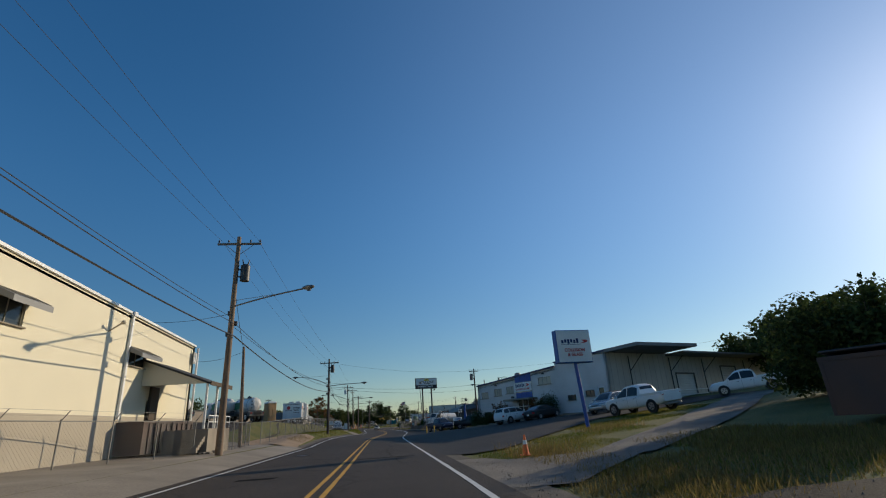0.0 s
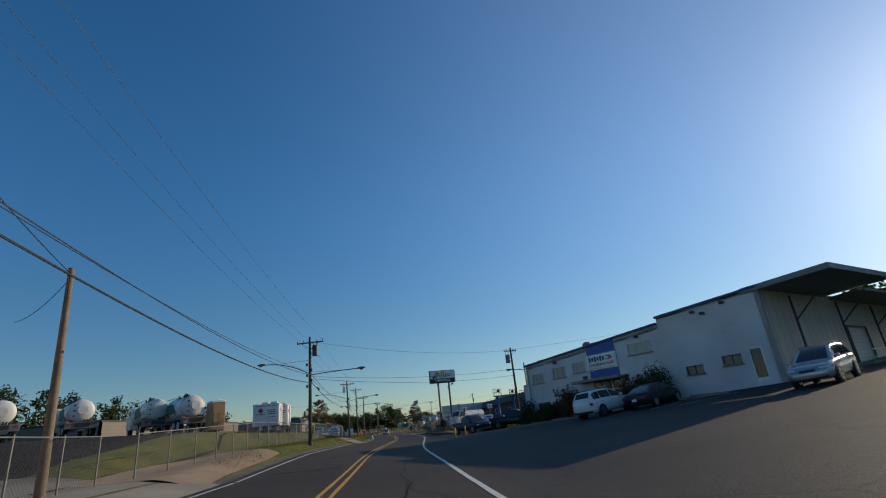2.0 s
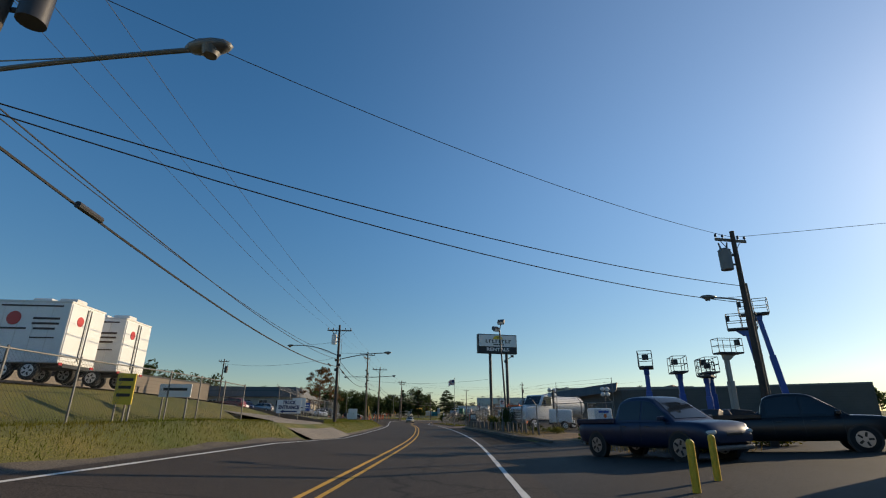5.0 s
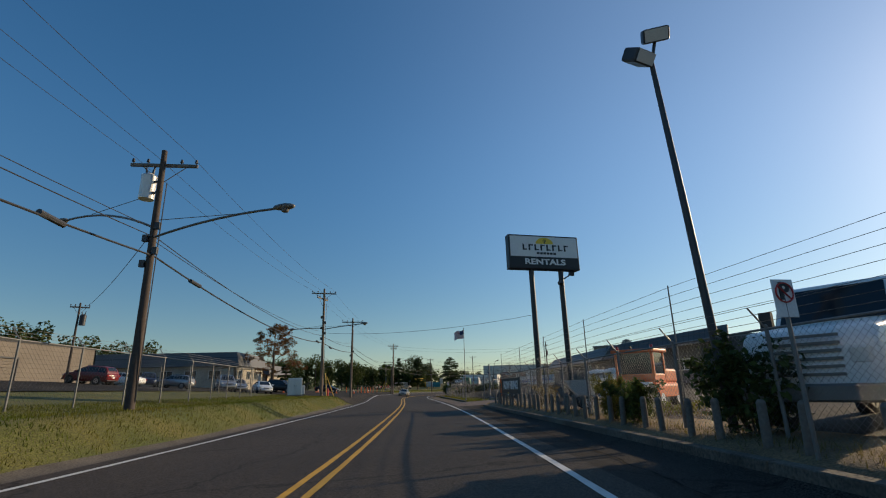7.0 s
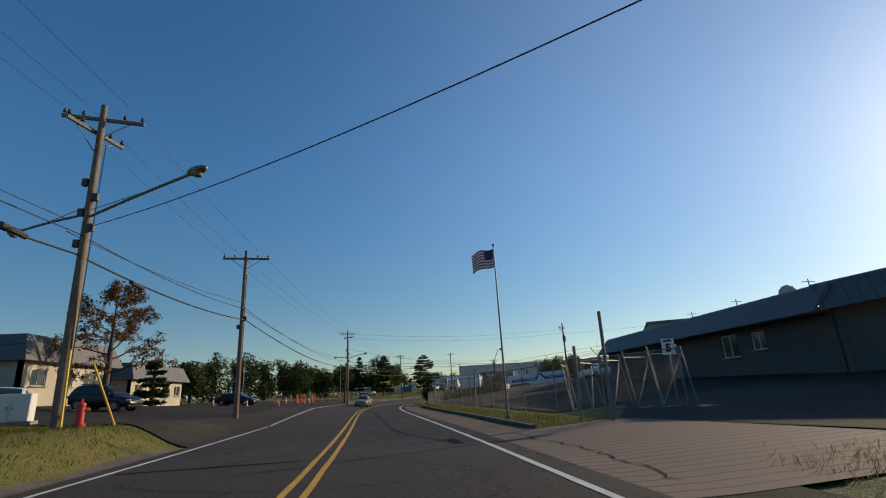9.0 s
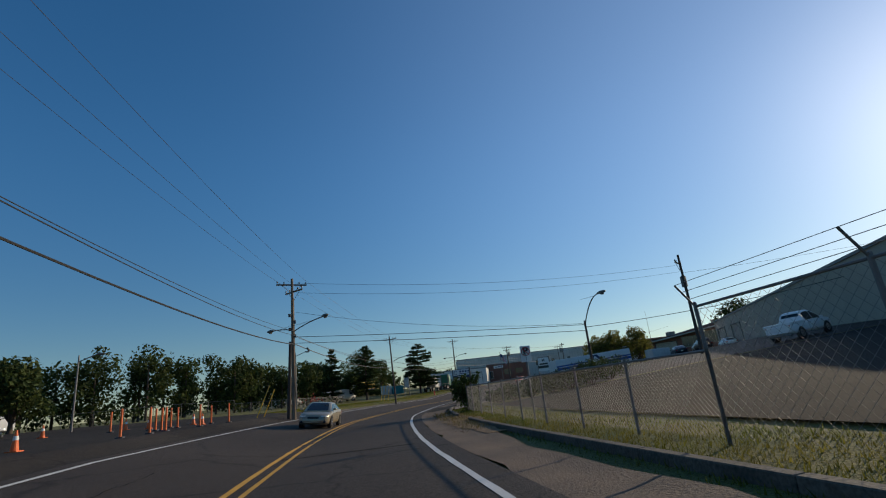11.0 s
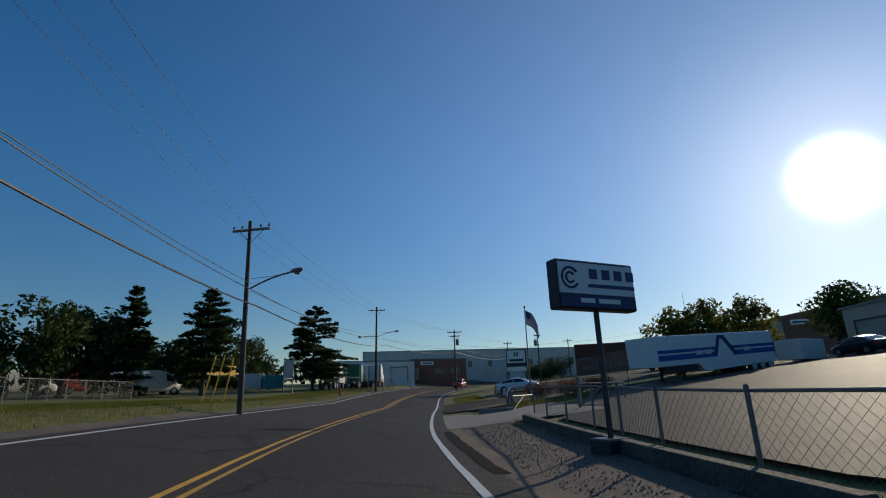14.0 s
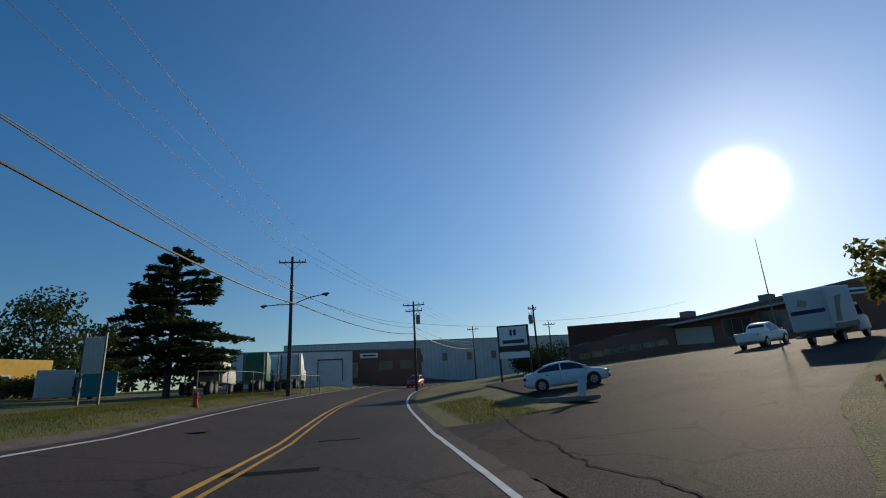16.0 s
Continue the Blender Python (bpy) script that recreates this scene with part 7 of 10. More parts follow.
dumpster(-13.3, 31.4, 86, 5.6, 1.35, 1.6, "rust", "long dark roll-off dumpster behind the fence")
t = dumpster(13.8, 12.4, 25, 2.6, 1.9, 1.5, "rust", "dark square dumpster with a white label")
bm = B()
bm_box(bm, (0, 0, 1.72), (2.7, 2.0, 0.08), ry=4)
part("lid", bevelled(bm, 0.03, 1), M["black"], t, "black lid")
# rubble at the stair
for k in range(14):
    x, y = -10.6 + rnd.uniform(-0.9, 0.9), 31.0 + rnd.uniform(-0.7, 0.7)
    t = thing("broken_slab", x, y, None, rnd.uniform(0, 180), "broken concrete piece lying by the pole", "rubble", "rubble")
    bm = B()
    bm_box(bm, (0, 0, 0.05), (rnd.uniform(0.2, 0.6), rnd.uniform(0.15, 0.3), rnd.uniform(0.06, 0.14)), rx=rnd.uniform(-20, 20))
    part("slab", bevelled(bm, 0.02, 1), M["concrete"], t)


# ---- vehicles ----
def wheel(parent, x, y, r, w, rimmat="rim"):
    t = new("wheel")
    t.parent = parent
    t.matrix_basis = pose(x, y, r)
    bm = B()
    bm_cyl(bm, (0, -w / 2, 0), (0, w / 2, 0), r, seg=24)
    bevelled(bm, 0.04, 2, 60)
    part("tyre", bm, M["rubber"], t, smooth_angle=40)
    bm = B()
    bm_cyl(bm, (0, -w / 2 - 0.012, 0), (0, w / 2 + 0.012, 0), r * 0.62, seg=20)
    ob = part("rim", bm, M[rimmat], t)
    bm = B()
    for k in range(5):
        a = 2 * math.pi * k / 5
        for sy in (-1, 1):
            bm_box(bm, (r * 0.36 * math.cos(a), sy * (w / 2 + 0.013), r * 0.36 * math.sin(a)), (r * 0.34, 0.012, r * 0.16), ry=-math.degrees(a))
    part("rim_gap", bm, M["black"], t)


CAR_SHAPES = {
    # rows of the hull: x, half width, underside, waist; then the roof line: x, z
    "sedan": (0.33, 2.8, [(-2.37, 0.68, 0.42, 0.80), (-2.27, 0.83, 0.29, 0.95), (-1.8, 0.90, 0.23, 1.01), (-1.0, 0.92, 0.2, 1.0), (0.0, 0.92, 0.2, 0.98), (0.9, 0.92, 0.2, 0.95), (1.5, 0.90, 0.21, 0.89), (2.0, 0.85, 0.23, 0.80), (2.25, 0.74, 0.27, 0.70), (2.37, 0.58, 0.34, 0.56)],
              [(-1.9, 0.99), (-1.45, 1.17), (-1.0, 1.34), (-0.5, 1.425), (0.0, 1.44), (0.4, 1.40), (0.85, 1.2), (1.35, 0.93)]),
    "suv": (0.37, 2.75, [(-2.35, 0.72, 0.5, 0.95), (-2.27, 0.86, 0.36, 1.08), (-1.8, 0.92, 0.3, 1.12), (-1.0, 0.93, 0.27, 1.12), (0.0, 0.93, 0.27, 1.1), (0.9, 0.93, 0.27, 1.07), (1.5, 0.92, 0.28, 1.02), (2.0, 0.88, 0.3, 0.94), (2.25, 0.78, 0.34, 0.82), (2.36, 0.62, 0.42, 0.66)],
            [(-2.24, 1.08), (-2.08, 1.4), (-1.85, 1.63), (-1.3, 1.71), (-0.4, 1.72), (0.15, 1.67), (0.65, 1.42), (1.2, 1.06)]),
    "van": (0.36, 3.4, [(-2.8, 0.86, 0.5, 1.25), (-2.74, 0.94, 0.38, 1.3), (-1.5, 0.95, 0.3, 1.3), (0.0, 0.95, 0.3, 1.28), (1.3, 0.95, 0.3, 1.24), (2.0, 0.93, 0.3, 1.15), (2.45, 0.88, 0.32, 1.02), (2.7, 0.78, 0.36, 0.86), (2.8, 0.66, 0.44, 0.7)],
            [(-2.78, 1.3), (-2.74, 2.1), (-2.6, 2.36), (-2.0, 2.42), (0.4, 2.4), (1.0, 2.28), (1.55, 1.8), (2.05, 1.16)]),
    "pickup": (0.41, 3.65, [(-2.92, 0.86, 0.62, 1.08), (-2.86, 0.97, 0.5, 1.16), (-2.0, 0.99, 0.42, 1.17), (-1.0, 0.99, 0.38, 1.16), (0.2, 0.99, 0.36, 1.16), (1.3, 0.99, 0.36, 1.16), (2.1, 0.98, 0.37, 1.13), (2.6, 0.94, 0.4, 1.07), (2.82, 0.84, 0.46, 0.96), (2.9, 0.74, 0.55, 0.78)],
               [(-0.92, 1.14), (-0.84, 1.5), (-0.7, 1.8), (-0.35, 1.92), (0.2, 1.93), (0.65, 1.86), (1.1, 1.55), (1.65, 1.14)]),
}


def smooth_rows(rows, n):
    """Rows spread to n even steps along x, eased between."""
    r = np.array(rows, float)
    c = spline(r, 0.05)
    x = np.linspace(r[0, 0], r[-1, 0], n)
    c = c[np.argsort(c[:, 0])]
    return np.stack([np.interp(x, c[:, 0], c[:, k]) for k in range(r.shape[1])], 1)


def ring_mesh(rings):
    n = len(rings[0])
    verts = [tuple(v) for r in rings for v in r]
    faces = [(o + k, o + (k + 1) % n, o + n + (k + 1) % n, o + n + k) for o in range(0, (len(rings) - 1) * n, n) for k in range(n)]
    faces += [tuple(range(n))[::-1], tuple(range((len(rings) - 1) * n, len(rings) * n))]
    bm = B()
    vs = [bm.verts.new(v) for v in verts]
    for f in faces:
        bm.faces.new([vs[q] for q in f])
    bmesh.ops.recalc_face_normals(bm, faces=bm.faces[:])
    return bm


def car(name, x, y, rz, kind, paint, label):
    """kind: sedan, suv, pickup, van. The nose points along +x."""
    t = thing(name, x, y, None, rz, label, "pickup truck" if kind == "pickup" else "van" if kind == "van" else "car", "parked vehicles")
    r, wb, body, roof = CAR_SHAPES[kind]
    W = 2 * max(q[1] for q in body)
    rings = []
    for bx, w, z0, z1 in smooth_rows(body, 26):
        half = [(w * 0.8, z0), (w * 0.95, z0 + 0.1 * (z1 - z0)), (w * 0.99, z0 + 0.3 * (z1 - z0)), (w, z0 + 0.55 * (z1 - z0)), (w * 0.985, z0 + 0.8 * (z1 - z0)), (w * 0.94, z1 - 0.035), (w * 0.85, z1), (w * 0.4, z1 + 0.02)]
        rings.append([(bx, a, b) for a, b in half] + [(bx, -a, b) for a, b in reversed(half)])
    b = part("body", ring_mesh(rings), M[paint], t, smooth_angle=50)
    line = smooth_rows(roof, 24)
    belt = lambda q: float(np.interp(q, [p[0] for p in body], [p[3] for p in body])) - 0.02
    wide = lambda q: float(np.interp(q, [p[0] for p in body], [p[1] for p in body])) * 0.94
    zmax = max(p[1] for p in roof)
    top = lambda q: float(np.interp(q, line[:, 0], line[:, 1]))

    def skin(q, v):
        """A place on the cabin's side: v 0 at the waist, 1 at the roof edge."""
        z0, z1 = belt(q), max(top(q), belt(q) + 0.01)
        z = z0 + (z1 - z0) * v
        return wide(q) * (1 - 0.24 * (z - z0) / (zmax - z0) - 0.05 * v * v), z

    rings = []
    for q in line[:, 0]:
        half = [skin(q, v) for v in (0, 0.3, 0.6, 0.85, 0.95, 1.0)]
        half[5] = (half[5][0] * 0.9, half[5][1])
        half.append((half[5][0] * 0.45, half[5][1] + 0.015))
        rings.append([(q, a, z) for a, z in half] + [(q, -a, z) for a, z in reversed(half)])
    cab = part("cabin", ring_mesh(rings), M[paint], t, smooth_angle=50)
    x0, x3 = roof[0][0], roof[-1][0]
    zc = belt(0)
    # side glass follows the cabin's skin
    a0, a1 = {"sedan": (-1.55, 1.02), "suv": (-2.02, 0.92), "van": (0.75, 1.75), "pickup": (-0.72, 1.35)}[kind]
    cnt = {"sedan": 2, "suv": 3, "van": 1, "pickup": 2}[kind]
    cuts = np.linspace(a0, a1, cnt + 1)
    if kind == "suv":
        cuts[1:3] = (-1.25, -0.15)
    for k in range(cnt):
        qs = np.linspace(cuts[k] + 0.035, cuts[k + 1] - 0.035, 7)
        for sy in (-1, 1):
            vs, fs = [], []
            for q in qs:
                for v in (0.1, 0.35, 0.6, 0.84):
                    w, z = skin(q, v)
                    vs.append((q, sy * (w + 0.008), z))
            fs = [(o * 4 + m, o * 4 + m + 1, o * 4 + m + 5, o * 4 + m + 4) for o in range(6) for m in range(3)]
            part("side_window", (vs, [], fs), M["glass"], cab, smooth_angle=180)
    for nm, qa, qb in (("windscreen", roof[-3][0] + 0.02, x3 - 0.1), ("rear_window", x0 + 0.1, roof[2][0] - 0.02)):
        if nm == "rear_window" and kind == "van":
            continue
        vs = []
        for q in np.linspace(qa, qb, 7):
            w, z = skin(q, 1.0)
            for u in (-0.84, -0.42, 0.42, 0.84):
                vs.append((q + (0.012 if nm == "windscreen" else -0.012), u * w * 0.98, z + (0.022 if abs(u) < 0.5 else 0.012)))
        fs = [(o * 4 + m, o * 4 + m + 1, o * 4 + m + 5, o * 4 + m + 4) for o in range(6) for m in range(3)]
        part(nm, (vs, [], fs), M["glass"], cab, smooth_angle=180)
    if kind == "pickup":
        bm = B()
        bm_box(bm, (-1.85, 0, 1.1), (1.9, W - 0.3, 0.12))
        part("bed_floor", bm, M["black"], t)
        bm = B()
        for sy in (-1, 1):
            bm_box(bm, (-1.87, sy * (W / 2 - 0.07), 1.2), (2.0, 0.12, 0.16))
        bm_box(bm, (-2.84, 0, 1.18), (0.1, W - 0.1, 0.2))
        part("bed_rail", bevelled(bm, 0.02, 1), M[paint], t)
    if kind == "suv":
        bm = B()
        for sy in (-1, 1):
            bm_cyl(bm, (-1.7, sy * 0.62, 1.76), (0.1, sy * 0.62, 1.76), 0.022, seg=6)
            for q in (-1.6, -0.8, 0.0):
                bm_cyl(bm, (q, sy * 0.62, 1.66), (q, sy * 0.62, 1.77), 0.018, seg=5)
        part("roof_rack", bm, M["steel"], t)
    # wheel arches, wheels, lights, bumpers, plates, mirrors
    for sx in (-1, 1):
        for sy in (-1, 1):
            bm = B()
            bm_cyl(bm, (sx * wb / 2, sy * (W / 2 - 0.18), r), (sx * wb / 2, sy * (W / 2 + 0.012), r), r + 0.055, seg=26)
            part("wheel_arch", bm, M["black"], b)
            wheel(t, sx * wb / 2, sy * (W / 2 - 0.09), r, 0.23)
    zl = body[2][3] - 0.3
    xf, xr = max(p[0] for p in body), min(p[0] for p in body)
    for sy in (-1, 1):
        bm = B()
        bm_box(bm, (xf - 0.2, sy * (W / 2 - 0.3), zl - 0.04), (0.3, 0.36, 0.11), rz=-sy * 26)
        part("headlight", bevelled(bm, 0.045, 3), M["lens_w"], t)
        bm = B()
        bm_box(bm, (xr + 0.11, sy * (W / 2 - 0.2), zl + 0.05), (0.2, 0.26 if kind != "pickup" else 0.14, 0.17 if kind != "pickup" else 0.36))
        part("tail_light", bevelled(bm, 0.03, 2), M["lens_r"], t)
        bm = B()
        bm_box(bm, (x3 - 0.35, sy * (W / 2 + 0.06), zc + 0.1), (0.16, 0.2, 0.13))
        part("mirror", bevelled(bm, 0.03, 2), M[paint], t)
    bm = B()
    bm_box(bm, (xf - 0.06, 0, zl - 0.1), (0.14, W * 0.36, 0.12))
    part("grille", bevelled(bm, 0.04, 2), M["black"], t)
    bm = B()
    bm_box(bm, (xr + 0.02, 0, zl - 0.12), (0.06, 0.32, 0.16))
    part("plate", bm, M["white"], t)
    for bx, bz in ((xf - 0.1, 0.4), (xr + 0.1, 0.43)):
        bm = B()
        bm_box(bm, (bx, 0, bz), (0.16, W * 0.8, 0.14))
        part("bumper", bevelled(bm, 0.05, 2), M["black" if kind != "pickup" else "galv"], t)
    bm = B()
    for sy in (-1, 1):
        for q in ((x0 + x3) / 2 - 0.05, x3 - 0.25, x0 + 0.35):
            bm_box(bm, (q, sy * (W / 2 + 0.001), zc - 0.32), (0.012, 0.006, 0.62))
        bm_box(bm, ((x0 + x3) / 2 + 0.25, sy * (W / 2 + 0.012), zc - 0.13), (0.18, 0.02, 0.03))
        bm_box(bm, ((x0 + x3) / 2 - 0.75, sy * (W / 2 + 0.012), zc - 0.13), (0.18, 0.02, 0.03))
    part("door_trim", bm, M["steel"], t)
    settle(t, rz)
    return t


car("pickup_truck", 18.4, 35.2, 108, "pickup", "white", "white crew-cab pickup parked on the grass edge")
car("pickup_truck", 31.0, 40.4, 145, "pickup", "white", "older white pickup parked up the gravel track")
car("suv", 20.4, 45.0, 212, "suv", "silver", "silver suv with roof rack parked by the service wing")
car("suv", 14.2, 56.9, 30, "suv", "white", "white hatchback suv parked facing the shop")
car("sedan", 17.2, 55.6, 32, "sedan", "darkcar", "dark saloon parked facing the shop")
car("pickup_truck", 8.3, 81.4, -68, "pickup", "bluecar", "dark blue pickup parked at the lot edge")
car("pickup_truck", 13.6, 82.2, -32, "pickup", "darkcar", "black pickup parked beside the shop")
car("suv", -31.5, 147.0, 175, "suv", "darkred", "maroon suv parked behind the fence")
car("sedan", -34.5, 157.0, 178, "sedan", "white", "white saloon parked behind the fence")
car("suv", -33.4, 160.2, -60, "suv", "bluecar", "dark blue suv in the car park")
car("suv", -32.0, 164.0, 180, "suv", "silver", "silver people carrier in the car park")
car("suv", -21.2, 153.5, -60, "suv", "silver", "silver suv near the mansard office")
car("sedan", -21.8, 158.5, -60, "sedan", "silver", "silver saloon near the mansard office")
car("sedan", -20.0, 162.0, -60, "sedan", "white", "white saloon near the mansard office")
car("suv", -20.5, 172.0, -10, "suv", "darkcar", "black suv parked by the second office")
car("sedan", -18.8, 196.0, -5, "sedan", "darkcar", "black saloon in the open lot")
car("van", -44, 236, 150, "van", "white", "white delivery van parked by the far fence")
car("sedan", -4.5, 205.4, -95, "sedan", "gold", "champagne saloon driving in the oncoming lane")
car("sedan", 28.9, 271.4, -36, "sedan", "white", "white saloon parked by the grass island")
car("pickup_truck", 52.4, 273.6, 8, "pickup", "white", "white pickup parked on the wide lot")
car("suv", 40.5, 318.5, -125, "suv", "red", "red suv far along the road")
for k, (x, y, kd, pc) in enumerate(((47.5, 247.5, "sedan", "darkcar"), (50.3, 245.2, "suv", "darkcar"), (53.4, 250.5, "sedan", "silver"), (56.0, 247.0, "sedan", "white"), (58.5, 244.6, "sedan", "silver"))):
    car("sedan", x, y, 70, kd, pc, "car parked in the row before the garage" if k else "dark car parked at the end of a row")
car("pickup_truck", 30.5, 205.5, 20, "pickup", "white", "white pickup behind the yard fence")
car("suv", 29.0, 168.5, 80, "suv", "silver", "silver car parked before the dark shop")


def box_truck(x, y, rz, paint, label, L=4.6, H=2.5, cabpaint="white", decor=None):
    t = thing("box_truck", x, y, None, rz, label, "truck", "parked vehicles")
    bm = B()
    bm_box(bm, (-L / 2 - 0.15, 0, 0.95 + H / 2), (L, 2.3, H))
    part("cargo_box", bevelled(bm, 0.05, 2), M[paint], t)
    bm = B()
    bm_prism(bm, [(0, 0.5), (0, 2.25), (0.25, 2.4), (0.95, 2.35), (1.5, 1.55), (2.15, 1.35), (2.25, 0.5)], -1.0, 1.0)
    cb = part("cab", bevelled(bm, 0.06, 2), M[cabpaint], t, smooth_angle=40)
    bm = B()
    bm_sheet(bm, [(1.02, -0.85, 2.27), (1.02, 0.85, 2.27), (1.5, 0.9, 1.58), (1.5, -0.9, 1.58)], -0.015)
    part("windscreen", bm, M["glass"], cb)
    for sy in (-1, 1):
        bm = B()
        bm_sheet(bm, [(0.2, sy * 1.012, 1.5), (1.35, sy * 1.012, 1.5), (0.95, sy * 1.012, 2.2), (0.2, sy * 1.012, 2.2)], 0.01 * sy)
        part("side_window", bm, M["glass"], cb)
        bm = B()
        bm_box(bm, (2.2, sy * 0.75, 1.0), (0.1, 0.3, 0.22))
        part("headlight", bm, M["lens_w"], t)
        bm = B()
        bm_box(bm, (-L - 0.17, sy * 0.95, 0.85), (0.06, 0.2, 0.18))
        part("tail_light", bm, M["lens_r"], t)
    bm = B()
    bm_box(bm, (-L / 2, 0, 0.75), (L + 0.2, 1.0, 0.25))
    part("chassis", bm, M["black"], t)
    bm = B()
    bm_box(bm, (-L - 0.19, 0, 0.95 + H * 0.48), (0.04, 2.1, H * 0.9))
    rd = part("rear_door", bm, M["dirty_white"], t)
    for k in range(6):
        bm = B()
        bm_box(bm, (-L - 0.215, 0, 1.1 + H * 0.9 * k / 6), (0.02, 2.05, 0.03))
        part("slat_joint", bm, M["dirty_white"], rd)
    bm = B()
    bm_box(bm, (-L - 0.25, 0, 0.62), (0.22, 2.1, 0.14))
    part("rear_bumper", bevelled(bm, 0.02, 1), M["steel"], t)
    for xx, ys in ((1.4, (-0.85, 0.85)), (-L * 0.68, (-0.85, 0.85))):
        for yy in ys:
            wheel(t, xx, yy, 0.4, 0.28, "white")
    if decor:
        decor(t, L, H)
    settle(t, rz, 2.0)
    return t


def rental_decor(t, L, H):
    for sy in (-1, 1):
        bm = B()
        bm_box(bm, (-L / 2 - 0.2, sy * 1.16, 1.05), (L - 0.2, 0.012, 0.35))
        part("blue_band", bm, M["navy"], t)
        bm = B()
        bm_prism(bm, [(-L + 0.4, 1.35), (-L + 1.2, 2.9), (-L + 2.4, 3.0), (-L + 1.6, 2.2), (-L + 1.3, 1.35)], sy * 1.155, sy * 1.165)
        part("graphic", bm, M["taupe"], t)
    bm = B()
    bm_box(bm, (-L - 0.225, 0.2, 2.7), (0.012, 0.5, 0.45), rx=20)
    part("rear_graphic", bm, M["taupe"], t)
    bm = B()
    bm_box(bm, (-L - 0.225, 0, 2.15), (0.012, 1.9, 0.25))
    part("rear_band", bm, M["navy"], t)


box_truck(49.4, 266.6, 6, "white", "white rental box truck with grey graphics on the wide lot", 4.4, 2.6, "white", rental_decor)


def yellow_decor(t, L, H):
    for sy in (-1, 1):
        bm = B()
        bm_box(bm, (-L / 2 - 0.15, sy * 1.16, 1.5), (L, 0.012, 0.45))
        part("blue_band", bm, M["blue"], t)
        bm = B()
        bm_box(bm, (-L + 1.2, sy * 1.165, 1.85), (1.7, 0.012, 0.55))
        part("name_panel", bm, M["white"], t)
        bm = B()
        bm_box(bm, (-L + 1.2, sy * 1.172, 1.85), (1.4, 0.012, 0.2))
        part("name_bar", bm, M["navy"], t)


box_truck(-3.2, 313.5, 50, "yellow", "yellow rental truck with blue band behind the hedge", 6.0, 2.6, "yellow", yellow_decor)


def tanker(x, y, rz, label):
    """A vacuum truck, its tank to the rear; nose along +x."""
    t = thing("vacuum_truck", x, y, None, rz, label, "truck", "vacuum trucks")
    bm = B()
    bm_prism(bm, [(0.6, 0.6), (0.6, 2.4), (0.8, 2.55), (1.9, 2.5), (2.35, 1.6), (2.5, 0.6)], -1.1, 1.1)
    cb = part("cab", bevelled(bm, 0.06, 2), M["white"], t, smooth_angle=40)
    bm = B()
    bm_sheet(bm, [(1.97, -0.95, 2.42), (1.97, 0.95, 2.42), (2.36, 0.95, 1.65), (2.36, -0.95, 1.65)], -0.015)
    part("windscreen", bm, M["glass"], cb)
    bm = B()
    bm_box(bm, (0.58, 0, 2.05), (0.02, 0.9, 0.4))
    part("rear_window", bm, M["glass"], cb)
    for sy in (-1, 1):
        bm = B()
        bm_box(bm, (1.3, sy * 1.105, 1.95), (1.0, 0.015, 0.6))
        part("side_window", bm, M["glass"], cb)
    bm = B()
    bm_cyl(bm, (-3.6, 0, 1.95), (0.2, 0, 1.95), 0.88, seg=28)
    tank = part("tank", bm, M["white"], t, "white steel tank", 40)
    bm = B()
    bm_ball(bm, (-3.6, 0, 1.95), 0.88, (0.35, 1, 1), 3)
    part("tank_end", bm, M["dirty_white"], tank, smooth_angle=180)
    bm = B()
    bm_ball(bm, (0.2, 0, 1.95), 0.88, (0.3, 1, 1), 3)
    part("tank_end", bm, M["dirty_white"], tank, smooth_angle=180)
    for xx in (-3.2, -1.7, -0.2):
        bm = B()
        bm_cyl(bm, (xx - 0.03, 0, 1.95), (xx + 0.03, 0, 1.95), 0.9, seg=28)
        part("tank_band", bm, M["galv"], tank)
    bm = B()
    bm_box(bm, (-1.2, 0, 2.75), (1.2, 0.8, 0.12))
    bm_cyl(bm, (-2.4, 0.1, 2.75), (-2.4, 0.1, 2.98), 0.3, seg=14)
    part("hatch", bm, M["galv"], tank)
    bm = B()
    for sy in (-1, 1):
        bm_prism(bm, [(-2.2, 1.6), (-1.3, 2.35), (0.2, 2.3), (0.2, 1.5)], sy * 0.86, sy * 0.9)
    part("green_graphic", bm, M["green"], tank)
    bm = B()
    pts = [(-3.4 + 0.25 * k, 0.45, 2.75 + 0.25 * math.sin(k * 0.9)) for k in range(9)]
    for p, q in zip(pts, pts[1:]):
        bm_cyl(bm, p, q, 0.05, seg=7)
    part("hose", bm, M["black"], t)
    bm = B()
    bm_box(bm, (-1.2, 0, 0.85), (6.6, 0.95, 0.3))
    part("chassis", bm, M["black"], t)
    bm = B()
    bm_box(bm, (-4.2, 0, 0.8), (0.5, 2.2, 0.5))
    part("rear_step", bevelled(bm, 0.02, 1), M["galv"], t)
    bm = B()
    bm_cyl(bm, (-3.9, 0, 2.0), (-3.96, 0, 2.0), 0.34, seg=20)
    part("rear_hatch", bm, M["dirty_white"], tank)
    for z in (1.55, 1.95, 2.35):
        bm = B()
        bm_cyl(bm, (-3.99, 0.55, z), (-3.85, 0.55, z), 0.06, seg=10)
        part("sight_glass", bm, M["black"], tank)
    for k in range(3):
        bm = B()
        bm_cyl(bm, (-3.95, -0.5 + 0.18 * k, 1.05), (-4.3, -0.5 + 0.18 * k, 1.2), 0.07, seg=10)
        part("valve", bm, M["rust"], t)
